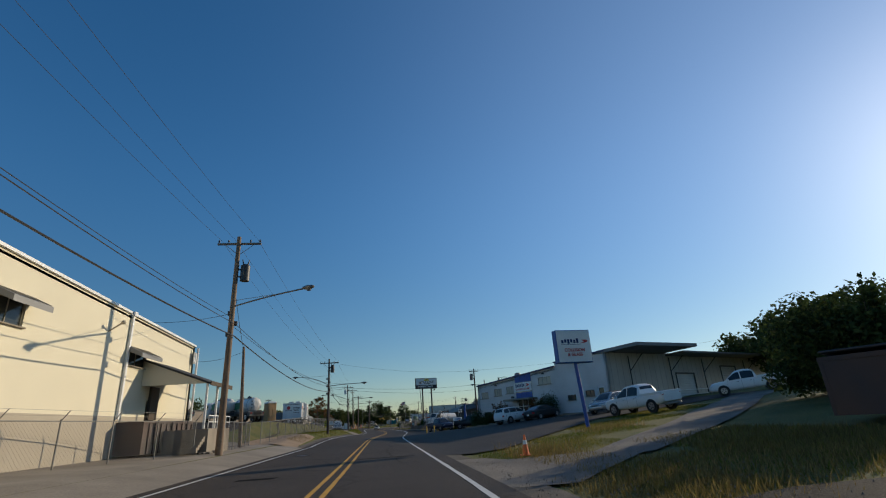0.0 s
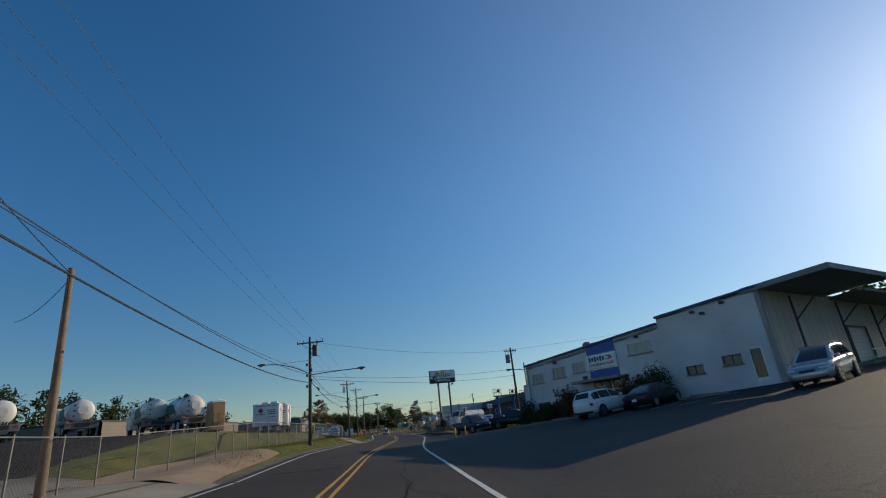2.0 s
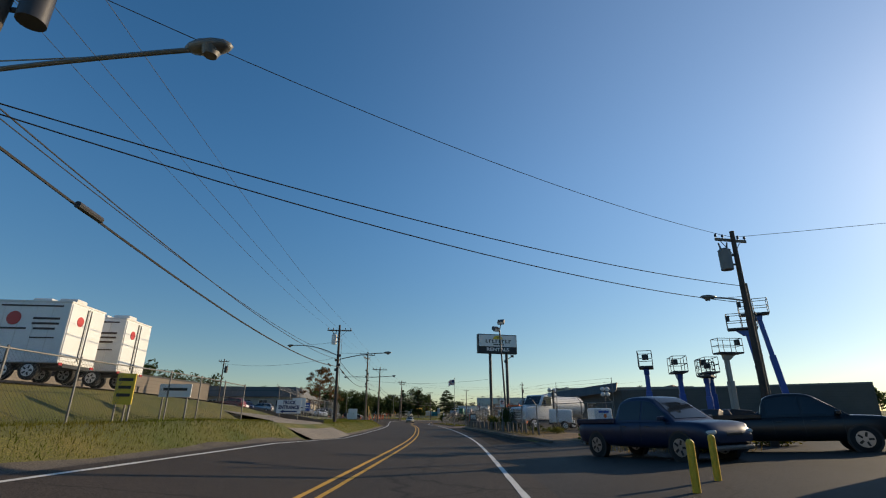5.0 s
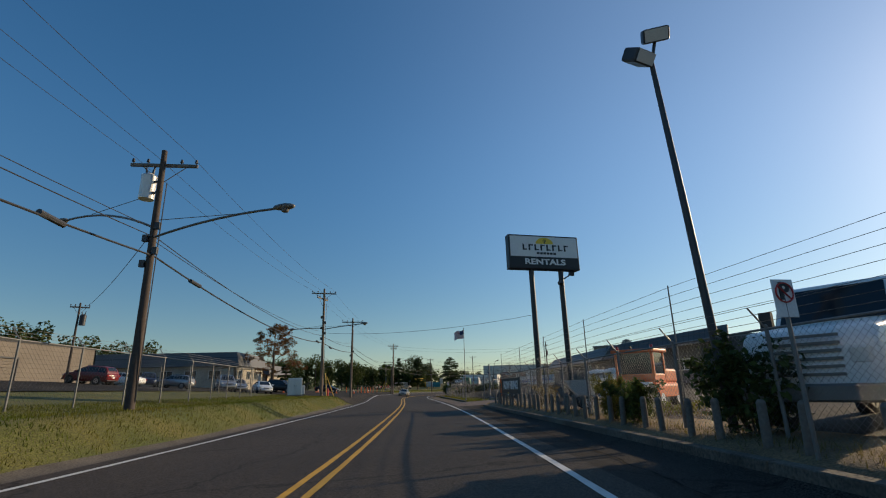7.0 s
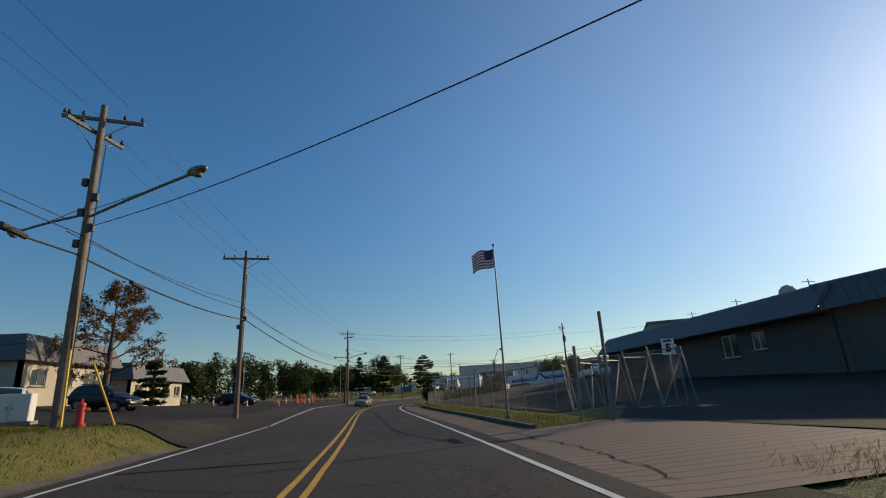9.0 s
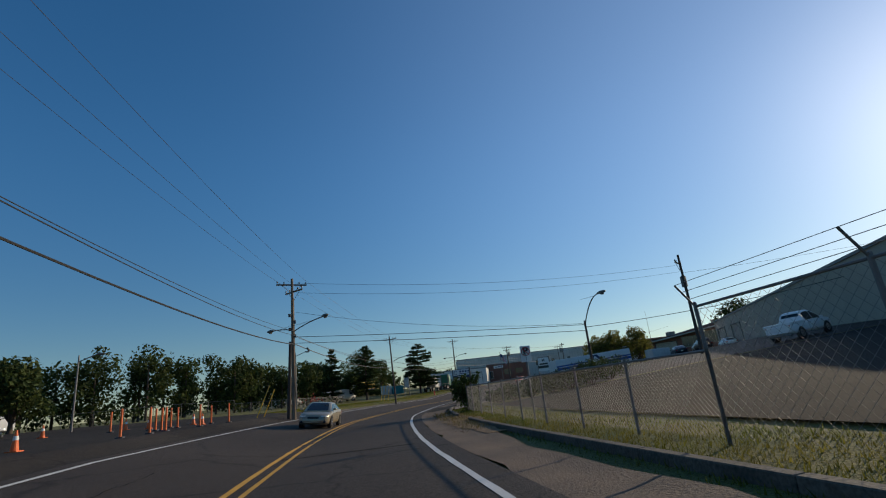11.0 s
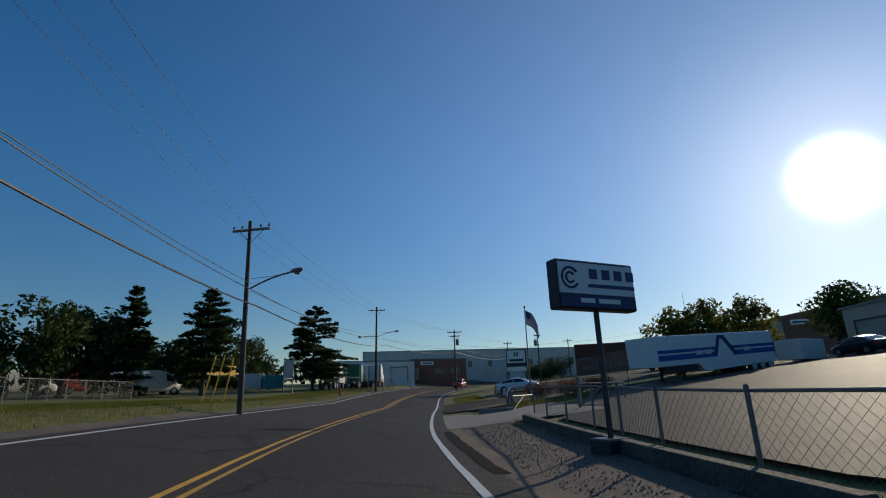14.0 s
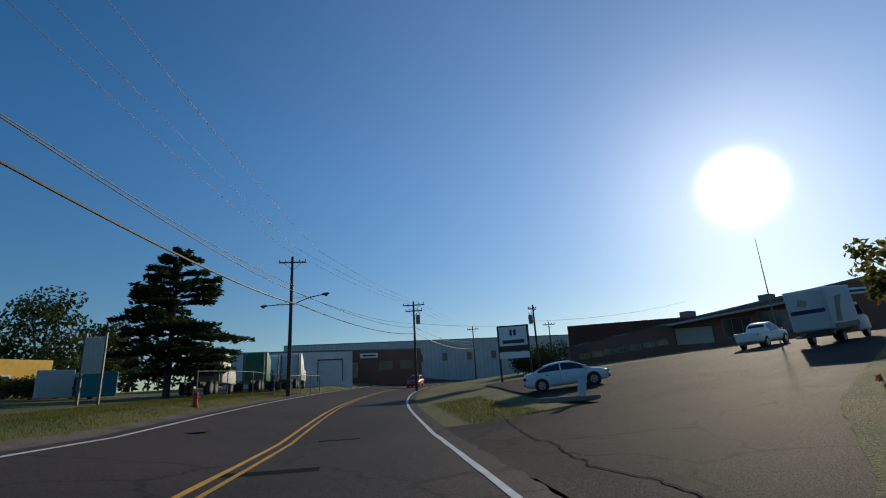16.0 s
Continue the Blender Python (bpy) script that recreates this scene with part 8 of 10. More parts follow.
    for sy in (-1, 1):
        bm = B()
        bm_box(bm, (-2.4, sy * 1.0, 1.05), (3.4, 0.25, 0.2))
        part("side_tray", bevelled(bm, 0.02, 1), M["galv"], t)
    bm = B()
    bm_cyl(bm, (-3.5, 0.85, 2.75), (0.1, 0.85, 2.75), 0.025, seg=6)
    part("hand_rail", bm, M["galv"], t)
    for sy in (-1, 1):
        bm = B()
        bm_box(bm, (-4.46, sy * 0.85, 0.9), (0.03, 0.25, 0.14))
        part("tail_light", bm, M["lens_r"], t)
    for xx in (1.55, -2.4, -3.4):
        for yy in (-0.92, 0.92):
            wheel(t, xx, yy, 0.46, 0.3, "white")


for x, y, rz in ((-19.2, 69.5, 132), (-22.6, 71.4, 126), (-23.8, 87.4, 126), (-27.5, 69.0, 130), (-31.5, 66.0, 132)):
    tanker(x, y, rz, "white vacuum tank truck parked in the yard")


def cabover_flatbed(x, y, rz):
    """A cab-over truck with a bare flat deck behind its cab; nose along +x."""
    t = thing("flatbed_truck", x, y, None, rz, "white cab-over truck with an empty flat deck", "truck", "parked vehicles")
    bm = B()
    bm_prism(bm, [(0, 0.75), (0, 2.75), (0.15, 2.9), (1.35, 2.88), (1.7, 1.9), (1.78, 0.7)], -1.08, 1.08)
    cb = part("cab", bevelled(bm, 0.08, 3), M["white"], t, smooth_angle=40)
    bm = B()
    bm_box(bm, (-0.012, 0, 2.3), (0.02, 1.25, 0.42))
    part("rear_window", bevelled(bm, 0.008, 1), M["glass"], cb)
    bm = B()
    bm_sheet(bm, [(1.42, -0.95, 2.75), (1.42, 0.95, 2.75), (1.71, 0.98, 1.95), (1.71, -0.98, 1.95)], -0.015)
    part("windscreen", bm, M["glass"], cb)
    for sy in (-1, 1):
        bm = B()
        bm_box(bm, (0.85, sy * 1.085, 2.2), (0.9, 0.02, 0.7))
        part("side_window", bm, M["glass"], cb)
        bm = B()
        bm_cyl(bm, (1.3, sy * 1.1, 2.4), (1.3, sy * 1.38, 2.45), 0.02, seg=6)
        bm_box(bm, (1.3, sy * 1.42, 2.3), (0.1, 0.2, 0.5))
        part("mirror", bm, M["black"], t)
    bm = B()
    bm_box(bm, (-3.2, 0, 0.8), (6.8, 0.85, 0.26))
    part("chassis", bm, M["black"], t)
    bm = B()
    bm_box(bm, (-3.4, 0, 1.02), (6.4, 2.0, 0.1))
    part("deck", bevelled(bm, 0.02, 1), M["steel"], t)
    for sy in (-1, 1):
        bm = B()
        bm_box(bm, (-6.62, sy * 0.85, 0.9), (0.04, 0.25, 0.14))
        part("tail_light", bm, M["lens_r"], t)
    for xx in (0.9, -4.6, -5.6):
        for yy in (-0.95, 0.95):
            wheel(t, xx, yy, 0.44, 0.28, "white")


cabover_flatbed(-22.3, 79.0, 126)


def portable_toilet(x, y, rz):
    t = thing("portable_toilet", x, y, None, rz, "tan portable toilet with a white roof", "toilet")
    bm = B()
    bm_box(bm, (0, 0, 1.08), (1.12, 1.12, 2.1))
    part("cabin", bevelled(bm, 0.05, 2), M["potty"], t)
    bm = B()
    bm_box(bm, (0, -0.575, 1.05), (0.8, 0.03, 1.9))
    dr = part("door", bm, M["potty"], t)
    for k, zz in enumerate((0.5, 1.15)):
        for xx in (-0.18, 0.18):
            bm = B()
            bm_box(bm, (xx, -0.6, zz), (0.26, 0.025, 0.5))
            part("door_rib", bm, M["potty"], dr)
    bm = B()
    bm_prism(bm, [(-0.6, 2.12), (-0.5, 2.28), (0, 2.38), (0.5, 2.28), (0.6, 2.12)], -0.6, 0.6)
    part("roof", bevelled(bm, 0.03, 1), M["white"], t)


portable_toilet(-14.6, 65.6, 38)


def box_trailer(x, y, rz, L, label):
    """An enclosed trailer; its rear doors at -x, its painted side at -y."""
    t = thing("box_trailer", x, y, None, rz, label, "trailer", "box trailers")
    bm = B()
    bm_box(bm, (0, 0, 1.85), (L, 2.3, 2.4))
    body = part("body", bevelled(bm, 0.05, 2), M["white"], t)
    for z in (0.68, 3.03):
        bm = B()
        bm_box(bm, (0, 0, z), (L + 0.03, 2.33, 0.08))
        part("edge_trim", bevelled(bm, 0.015, 1), M["dirty_white"], body)
    for k in range(int(L / 0.6)):
        bm = B()
        bm_box(bm, (-L / 2 + 0.45 + 0.6 * k, -1.153, 1.85), (0.025, 0.012, 2.25))
        part("seam", bm, M["dirty_white"], body)
    bm = B()
    bm_cyl(bm, (-L * 0.2, -1.158, 2.35), (-L * 0.2, -1.168, 2.35), 0.27, seg=20)
    part("emblem", bm, M["red"], body)
    bars("writing_bars", body, M["rust"], pose(0, -1.163, 0), [(-L * 0.2, 1.95, 1.1, 0.07), (L * 0.22, 2.35, 1.0, 0.08), (L * 0.22, 2.15, 1.0, 0.08), (L * 0.22, 1.95, 0.8, 0.08), (L * 0.22, 1.6, 0.9, 0.05), (0, 2.85, L * 0.8, 0.06)])
    for sy in (-1, 1):
        bm = B()
        bm_box(bm, (L / 2 + 0.012, sy * 0.56, 1.85), (0.03, 1.08, 2.2))
        dr = part("rear_door", bevelled(bm, 0.01, 1), M["white"], t)
        bm = B()
        bm_cyl(bm, (L / 2 + 0.05, sy * 0.12, 0.8), (L / 2 + 0.05, sy * 0.12, 2.9), 0.018, seg=6)
        part("lock_bar", bm, M["galv"], dr)
        bm = B()
        bm_box(bm, (L / 2 + 0.02, sy * 1.0, 0.62), (0.04, 0.2, 0.1))
        part("tail_light", bm, M["lens_r"], t)
    bm = B()
    bm_cyl(bm, (L / 2 + 0.03, -0.45, 2.35), (L / 2 + 0.042, -0.45, 2.35), 0.2, seg=20)
    part("rear_emblem", bm, M["red"], t)
    bm = B()
    bm_box(bm, (0, 0, 0.58), (L, 1.6, 0.14))
    part("chassis", bm, M["black"], t)
    bm = B()
    bm_cyl(bm, (-L / 2, 0, 0.58), (-L / 2 - 1.2, 0, 0.5), 0.06, seg=6)
    part("tow_bar", bm, M["black"], t)
    for xx in (0.25 * L, -0.1 * L):
        bm = B()
        bm_box(bm, (xx, 0, 3.2), (0.75, 0.7, 0.28))
        part("roof_unit", bevelled(bm, 0.06, 2), M["dirty_white"], t)
    for xx in (-0.5, 0.45):
        for yy in (-1.05, 1.05):
            wheel(t, xx, yy, 0.36, 0.22, "white")


box_trailer(-15.2, 84.6, 3, 2.9, "white box trailer with a red emblem and dark writing")
box_trailer(-14.9, 87.8, 3, 2.9, "second white box trailer in the yard")


def semi_trailer():
    p, q = Vector((26.6, 247.3)), Vector((40.4, 249.5))
    c = (p + q) / 2
    rz = math.degrees(math.atan2(q.y - p.y, q.x - p.x))
    L = 13.9
    c = p + (q - p).normalized() * (L / 2)
    t = thing("race_trailer", c.x, c.y, gz(c.x, c.y) - 0.15, rz, "long white semi-trailer with a blue stripe", "trailer")
    bm = B()
    bm_prism(bm, [(-L / 2, 1.0), (-L / 2, 3.0), (L / 2, 3.0), (L / 2, 0.6), (-L * 0.16, 0.45), (-L * 0.2, 1.0)], -1.25, 1.25)
    part("body", bevelled(bm, 0.05, 2), M["white"], t)
    for z, h, m in ((1.95, 0.22, "blue"), (1.55, 0.36, "blue")):
        for a, b in ((-L / 2, -0.6), (1.4, L / 2)):
            bm = B()
            bm_box(bm, ((a + b) / 2, -1.262, z), (b - a - 0.05, 0.014, h))
            part("stripe", bm, M[m], t)
    bm = B()
    bm_prism(bm, [(-1.0, 1.4), (-0.6, 1.4), (0.05, 2.6), (0.3, 2.6), (1.5, 1.4), (2.0, 1.4), (0.6, 2.85), (-0.2, 2.85)], -1.272, -1.262)
    part("peak_graphic", bm, M["navy"], t)
    bm = B()
    for x in (-2.6, -1.6, 3.2):
        bm_box(bm, (x, -1.268, 1.75), (0.8, 0.012, 0.28))
    part("writing_bars", bm, M["dirty_white"], t)
    bm = B()
    for y in (-0.9, 0.9):
        bm_box(bm, (-L * 0.3, y, 0.5), (0.14, 0.14, 1.1))
        bm_box(bm, (-L * 0.3, y, -0.02), (0.4, 0.3, 0.06))
    part("landing_leg", bm, M["black"], t)
    bm = B()
    bm_box(bm, (-L * 0.34, -1.1, 0.8), (3.4, 0.3, 0.4))
    part("belly_box", bm, M["black"], t)
    for k in range(3):
        for yy in (-1.1, 1.1):
            wheel(t, L * 0.27 + k * 1.1, yy, 0.48, 0.3, "white")
    t.matrix_basis = pose(c.x - 0.2, c.y + 1.25, gz(c.x, c.y) - 0.12, 0, -3.5, rz)


semi_trailer()


def container(x, y, rz, L, W, H, material, label, name="storage_box"):
    t = thing(name, x, y, None, rz, label, "container")
    bm = B()
    bm_box(bm, (0, 0, H / 2 + 0.1), (L, W, H))
    part("body", bevelled(bm, 0.03, 1), M[material], t)
    for k in range(int(L / 0.5)):
        for sy in (-1, 1):
            bm = B()
            bm_box(bm, (-L / 2 + 0.3 + 0.5 * k, sy * (W / 2 + 0.01), H / 2 + 0.1), (0.06, 0.04, H - 0.1))
            part("rib", bm, M[material], t)


container(46.2, 251.6, 5, 3.4, 2.2, 1.7, "dirty_white", "pale storage container beside the semi-trailer")


def flatbed_truck(x, y, rz, label, paint="white"):
    """A conventional-cab truck facing +x with a pale tank body."""
    t = thing("water_truck", x, y, None, rz, label, "truck", "rental trucks")
    bm = B()
    bm_prism(bm, [(-0.1, 0.8), (-0.1, 2.7), (0.15, 2.85), (0.95, 2.8), (1.45, 1.95), (2.9, 1.75), (3.1, 1.5), (3.15, 0.7)], -1.05, 1.05)
    cb = part("cab", bevelled(bm, 0.1, 3), M[paint], t, smooth_angle=40)
    bm = B()
    bm_sheet(bm, [(1.02, -0.85, 2.7), (1.02, 0.85, 2.7), (1.45, 0.9, 2.0), (1.45, -0.9, 2.0)], -0.02)
    part("windscreen", bm, M["glass"], cb)
    for sy in (-1, 1):
        bm = B()
        bm_sheet(bm, [(0.1, sy * 1.06, 1.9), (1.3, sy * 1.06, 1.9), (0.92, sy * 1.06, 2.65), (0.1, sy * 1.06, 2.65)], 0.01 * sy)
        part("side_window", bm, M["glass"], cb)
        bm = B()
        bm_box(bm, (3.08, sy * 0.8, 1.25), (0.12, 0.34, 0.3))
        part("headlight", bevelled(bm, 0.04, 1), M["lens_w"], t)
        bm = B()
        bm_box(bm, (1.1, sy * 1.3, 2.1), (0.12, 0.25, 0.5))
        part("mirror", bm, M["black"], t)
    bm = B()
    for k in range(6):
        bm_box(bm, (3.14, 0, 0.95 + 0.13 * k), (0.05, 1.1, 0.05))
    part("grille", bm, M["galv"], t)
    bm = B()
    bm_box(bm, (3.2, 0, 0.65), (0.2, 2.2, 0.3))
    part("bumper", bevelled(bm, 0.04, 1), M["galv"], t)
    bm = B()
    bm_box(bm, (-2.5, 0, 0.85), (5.0, 0.9, 0.25))
    part("chassis", bm, M["black"], t)
    bm = B()
    bm_cyl(bm, (-4.4, 0, 1.9), (-0.5, 0, 1.9), 0.85, seg=24)
    part("tank", bm, M["dirty_white"], t, smooth_angle=40)
    for xx in (2.2, -2.6, -3.7):
        for yy in (-0.9, 0.9):
            wheel(t, xx, yy, 0.48, 0.3, "white")


flatbed_truck(10.6, 108.3, 213, "white conventional-cab truck parked close behind the fence")
flatbed_truck(27.0, 126.5, -118, "white tank truck parked deep in the yard")
flatbed_truck(30.2, 128.0, -118, "second white tank truck deep in the yard")


def light_tower(x, y, rz, label):
    t = thing("light_tower", x, y, None, rz, label, "light tower", "light towers")
    bm = B()
    bm_box(bm, (0, 0, 1.05), (1.6, 1.1, 1.05))
    part("housing", bevelled(bm, 0.12, 3), M["white"], t)
    bm = B()
    bm_box(bm, (0, -0.56, 1.3), (0.9, 0.015, 0.16))
    part("name_bar", bm, M["blue"], t)
    bm = B()
    bm_cyl(bm, (0.1, -0.56, 1.0), (0.1, -0.57, 1.0), 0.15, seg=16)
    part("sticker", bm, M["orange"], t)
    bm = B()
    bm_box(bm, (0, 0, 0.48), (1.9, 0.9, 0.12))
    bm_cyl(bm, (-0.9, 0, 0.48), (-1.9, 0, 0.42), 0.05, seg=6)
    bm_cyl(bm, (-1.7, 0, 0.0), (-1.7, 0, 0.6), 0.04, seg=6)
    part("chassis", bm, M["black"], t)
    bm = B()
    bm_cyl(bm, (0.6, 0, 1.5), (0.6, 0, 3.1), 0.09, seg=10)
    part("mast", bm, M["steel"], t)
    for dx, dz in ((-0.22, 3.05), (0.22, 3.05), (-0.2, 2.65), (0.24, 2.65)):
        bm = B()
        bm_ball(bm, (0.6 + dx, -0.12, dz), 0.21, (1, 0.6, 0.85))
        part("lamp", bm, M["dirty_white"], t, smooth_angle=180)
    for yy in (-0.62, 0.62):
        wheel(t, 0.1, yy, 0.34, 0.2, "white")


light_tower(11.3, 105.3, 200, "white towable light tower with folded lamps")
light_tower(14.2, 104.4, 15, "second white towable light tower behind the fence")


def sweeper(x, y, rz):
    """A ride-on road broom; its brush hood points along -y."""
    t = thing("road_sweeper", x, y, None, rz, "orange ride-on road sweeper with a white brush hood", "sweeper")
    bm = B()
    bm_prism(bm, [(-1.0, 0.45), (-1.0, 0.95), (-0.75, 1.1), (0.75, 1.1), (1.0, 0.95), (1.0, 0.45)], -0.2, 2.3)
    part("chassis", bevelled(bm, 0.04, 2), M["orange"], t)
    bm = B()
    bm_box(bm, (0.1, 1.75, 1.35), (1.5, 1.3, 0.6))
    part("engine_hood", bevelled(bm, 0.1, 3), M["orange"], t)
    cab = new("cab")
    cab.parent = t
    for sx in (-0.82, 0.82):
        for yy in (-0.1, 1.05):
            bm = B()
            bm_box(bm, (sx, yy, 1.7), (0.1, 0.1, 1.35))
            part("pillar", bm, M["orange"], cab)
    bm = B()
    bm_box(bm, (0, 0.47, 2.42), (1.95, 1.5, 0.16))
    part("roof", bevelled(bm, 0.05, 2), M["orange"], cab)
    for c, sz in (((0, -0.12, 1.75), (1.5, 0.02, 1.15)), ((-0.83, 0.47, 1.8), (0.02, 1.0, 1.05)), ((0.83, 0.47, 1.8), (0.02, 1.0, 1.05))):
        bm = B()
        bm_box(bm, c, sz)
        part("pane", bm, M["glass"], cab)
    bm = B()
    bm_box(bm, (0, 0.47, 1.22), (1.72, 1.25, 0.42))
    part("cab_base", bevelled(bm, 0.04, 2), M["orange"], cab)
    bm = B()
    bm_box(bm, (0.05, 0.7, 1.45), (0.5, 0.5, 0.7))
    part("seat", bevelled(bm, 0.06, 2), M["black"], cab)
    for dx, m in ((-0.75, "lens_r"), (0.8, "lens_r"), (-0.15, "black")):
        bm = B()
        bm_cyl(bm, (dx, 0.0, 2.5), (dx, 0.0, 2.66), 0.07, 0.055, seg=10)
        part("beacon", bm, M[m], cab)
    bm = B()
    bm_cyl(bm, (0.55, 1.9, 1.6), (0.55, 1.9, 2.3), 0.045, seg=8)
    part("exhaust", bm, M["steel"], t)
    bm = B()
    n = 14
    ring = [(0.46 * math.cos(math.pi * (k / n * 1.35 - 0.2)), 0.46 * math.sin(math.pi * (k / n * 1.35 - 0.2))) for k in range(n + 1)]
    inner = [(a * 0.93, b * 0.93) for a, b in reversed(ring)]
    bm_prism(bm, ring + inner, -0.98, 0.98)
    part("brush_hood", bm, M["dirty_white"], t, "white curved brush hood", 40).matrix_basis = pose(0, -0.95, 0.62, 0, 0, 90)
    bm = B()
    bm_cyl(bm, (-0.92, -0.95, 0.4), (0.92, -0.95, 0.4), 0.36, seg=20)
    part("brush", bm, M["black"], t)
    for sx in (-0.55, 0.55):
        bm = B()
        bm_box(bm, (sx, -0.5, 0.6), (0.1, 1.0, 0.12))
        part("push_arm", bm, M["orange"], t)
    for yy in (0.1, 1.9):
        for xx in (-0.85, 0.85):
            w = new("wheel")
            w.parent = t
            w.matrix_basis = pose(xx, yy, 0.4, 0, 0, 90)
            bm = B()
            bm_cyl(bm, (0, -0.14, 0), (0, 0.14, 0), 0.4, seg=22)
            part("tyre", bevelled(bm, 0.04, 2, 60), M["rubber"], w, smooth_angle=40)
            bm = B()
            bm_cyl(bm, (0, -0.15, 0), (0, 0.15, 0), 0.22, seg=16)
            part("rim", bm, M["white"], w)
    t.matrix_basis = t.matrix_basis @ Matrix.Diagonal((0.9, 0.9, 0.9, 1))


sweeper(9.55, 117.7, -46)


def dump_buggy(x, y, rz):
    t = thing("dump_buggy", x, y, None, rz, "pale concrete dump buggy with a tub on two wheels", "buggy")
    bm = B()
    low, high = [(-0.4, -0.3), (0.3, -0.3), (0.3, 0.3), (-0.4, 0.3)], [(-0.95, -0.52), (0.45, -0.5), (0.45, 0.5), (-0.95, 0.52)]
    outer = [[bm.verts.new((a, b, z)) for a, b in ring] for ring, z in ((low, 0.55), (high, 1.18))]
    inner = [[bm.verts.new((a * 0.93, b * 0.92, z)) for a, b in ring] for ring, z in ((low, 0.6), (high, 1.17))]
    for k in range(4):
        j = (k + 1) % 4
        bm.faces.new((outer[0][k], outer[0][j], outer[1][j], outer[1][k]))
        bm.faces.new((inner[0][k], inner[1][k], inner[1][j], inner[0][j]))
        bm.faces.new((outer[1][k], outer[1][j], inner[1][j], inner[1][k]))
    bm.faces.new(outer[0][::-1])
    bm.faces.new(inner[0])
    part("tub", bm, M["dirty_white"], t, "chipped white flared tub")
    bm = B()
    bm_box(bm, (0.2, 0, 0.42), (1.5, 0.5, 0.12))
    part("chassis", bm, M["black"], t)
    bm = B()
    bm_box(bm, (0.95, 0, 0.85), (0.5, 0.7, 0.75))
    part("engine_cover", bevelled(bm, 0.06, 2), M["dirty_white"], t)
    for xx, r in ((-0.1, 0.26), (0.9, 0.2)):
        for yy in (-0.5, 0.5):
            wheel(t, xx, yy, r, 0.18, "white")


dump_buggy(7.95, 119.3, -8)


def stake_trailer(x, y, rz):
    t = thing("stake_trailer", x, y, None, rz, "dark stake-sided trailer heaped with white bags", "trailer")
    bm = B()
    bm_box(bm, (0, 0, 0.75), (4.4, 2.1, 0.16))
    part("deck", bm, M["black"], t)
    for sy in (-1, 1):
        for z in (1.05, 1.45):
            bm = B()
            bm_box(bm, (0, sy * 1.03, z), (4.4, 0.05, 0.09))
            part("side_rail", bm, M["black"], t)
        for k in range(6):
            bm = B()
            bm_box(bm, (-2.1 + 0.84 * k, sy * 1.05, 1.15), (0.07, 0.06, 0.75))
            part("stake", bm, M["black"], t)
    rs = np.random.RandomState(5)
    for k in range(5):
        for j in range(2):
            bm = B()
            bm_box(bm, (0, 0, 0), (0.86, 0.95, 0.85))
            bevelled(bm, 0.2, 3)
            bag = part("bag", bm, M["dirty_white"], t, smooth_angle=60)
            bag.matrix_basis = pose(-1.72 + 0.86 * k, -0.48 + 0.96 * j, 1.25 + 0.08 * rs.rand(), 4 * rs.normal(), 4 * rs.normal(), 5 * rs.normal())
    for xx in (-0.5, 0.5):
        for yy in (-1.0, 1.0):
            wheel(t, xx, yy, 0.36, 0.22, "white")


stake_trailer(12.3, 127.8, 92)


def boom_lift(x, y, rz, label, h=5.2, paint="blue", lean=0.0):
    """A mast lift: wheeled base, slim nested mast, jib and a railed basket."""
    t = thing("boom_lift", x, y, None, rz, label, "lift", "aerial lifts")
    bm = B()
    bm_prism(bm, [(-1.1, 0.45), (-1.15, 0.95), (-0.7, 1.25), (0.6, 1.15), (1.0, 0.9), (1.1, 0.45)], -0.55, 0.55)
    part("base", bevelled(bm, 0.05, 2), M["steel"], t)
    for k, (w, z0, z1) in enumerate(((0.36, 0.9, h * 0.62), (0.27, h * 0.5, h - 0.15))):
        bm = B()
        bm_box(bm, (-0.1 + lean * (z0 + z1) / 2, 0, (z0 + z1) / 2), (w, w, z1 - z0), ry=math.degrees(math.atan(lean)))
        part("mast_section", bevelled(bm, 0.02, 1), M[paint], t)
    bm = B()
    bm_prism(bm, [(-0.35, h - 0.1), (-0.28, h - 0.45), (0.1, h - 0.45), (0.5, h - 0.1)], -0.16, 0.16)
    bm.transform(Matrix.Translation((lean * h, 0, 0)))
    part("jib", bevelled(bm, 0.02, 1), M[paint], t)
    bm = B()
    bm_box(bm, (0.1 + lean * h, 0, h), (1.7, 0.85, 0.1))
    bk = part("basket_floor", bm, M["steel"], t)
    for z in (h + 0.5, h + 0.98):
        bm = B()
        c = [(-0.75, -0.42), (0.95, -0.42), (0.95, 0.42), (-0.75, 0.42)]
        for a, b in zip(c, c[1:] + c[:1]):
            bm_cyl(bm, (a[0] + lean * h, a[1], z), (b[0] + lean * h, b[1], z), 0.022, seg=5)
        part("guard_rail", bm, M["steel"], bk)
    for a in ((-0.75, -0.42), (0.1, -0.42), (0.95, -0.42), (0.95, 0.42), (0.1, 0.42), (-0.75, 0.42)):
        bm = B()
        bm_cyl(bm, (a[0] + lean * h, a[1], h), (a[0] + lean * h, a[1], h + 0.98), 0.022, seg=5)
        part("guard_post", bm, M["steel"], bk)
    bm = B()
    bm_box(bm, (0.85 + lean * h, 0, h + 0.75), (0.2, 0.4, 0.35))
    part("control_box", bevelled(bm, 0.02, 1), M["black"], bk)
    for xx in (-0.75, 0.75):
        for yy in (-0.6, 0.6):
            wheel(t, xx, yy, 0.36, 0.24, "white")


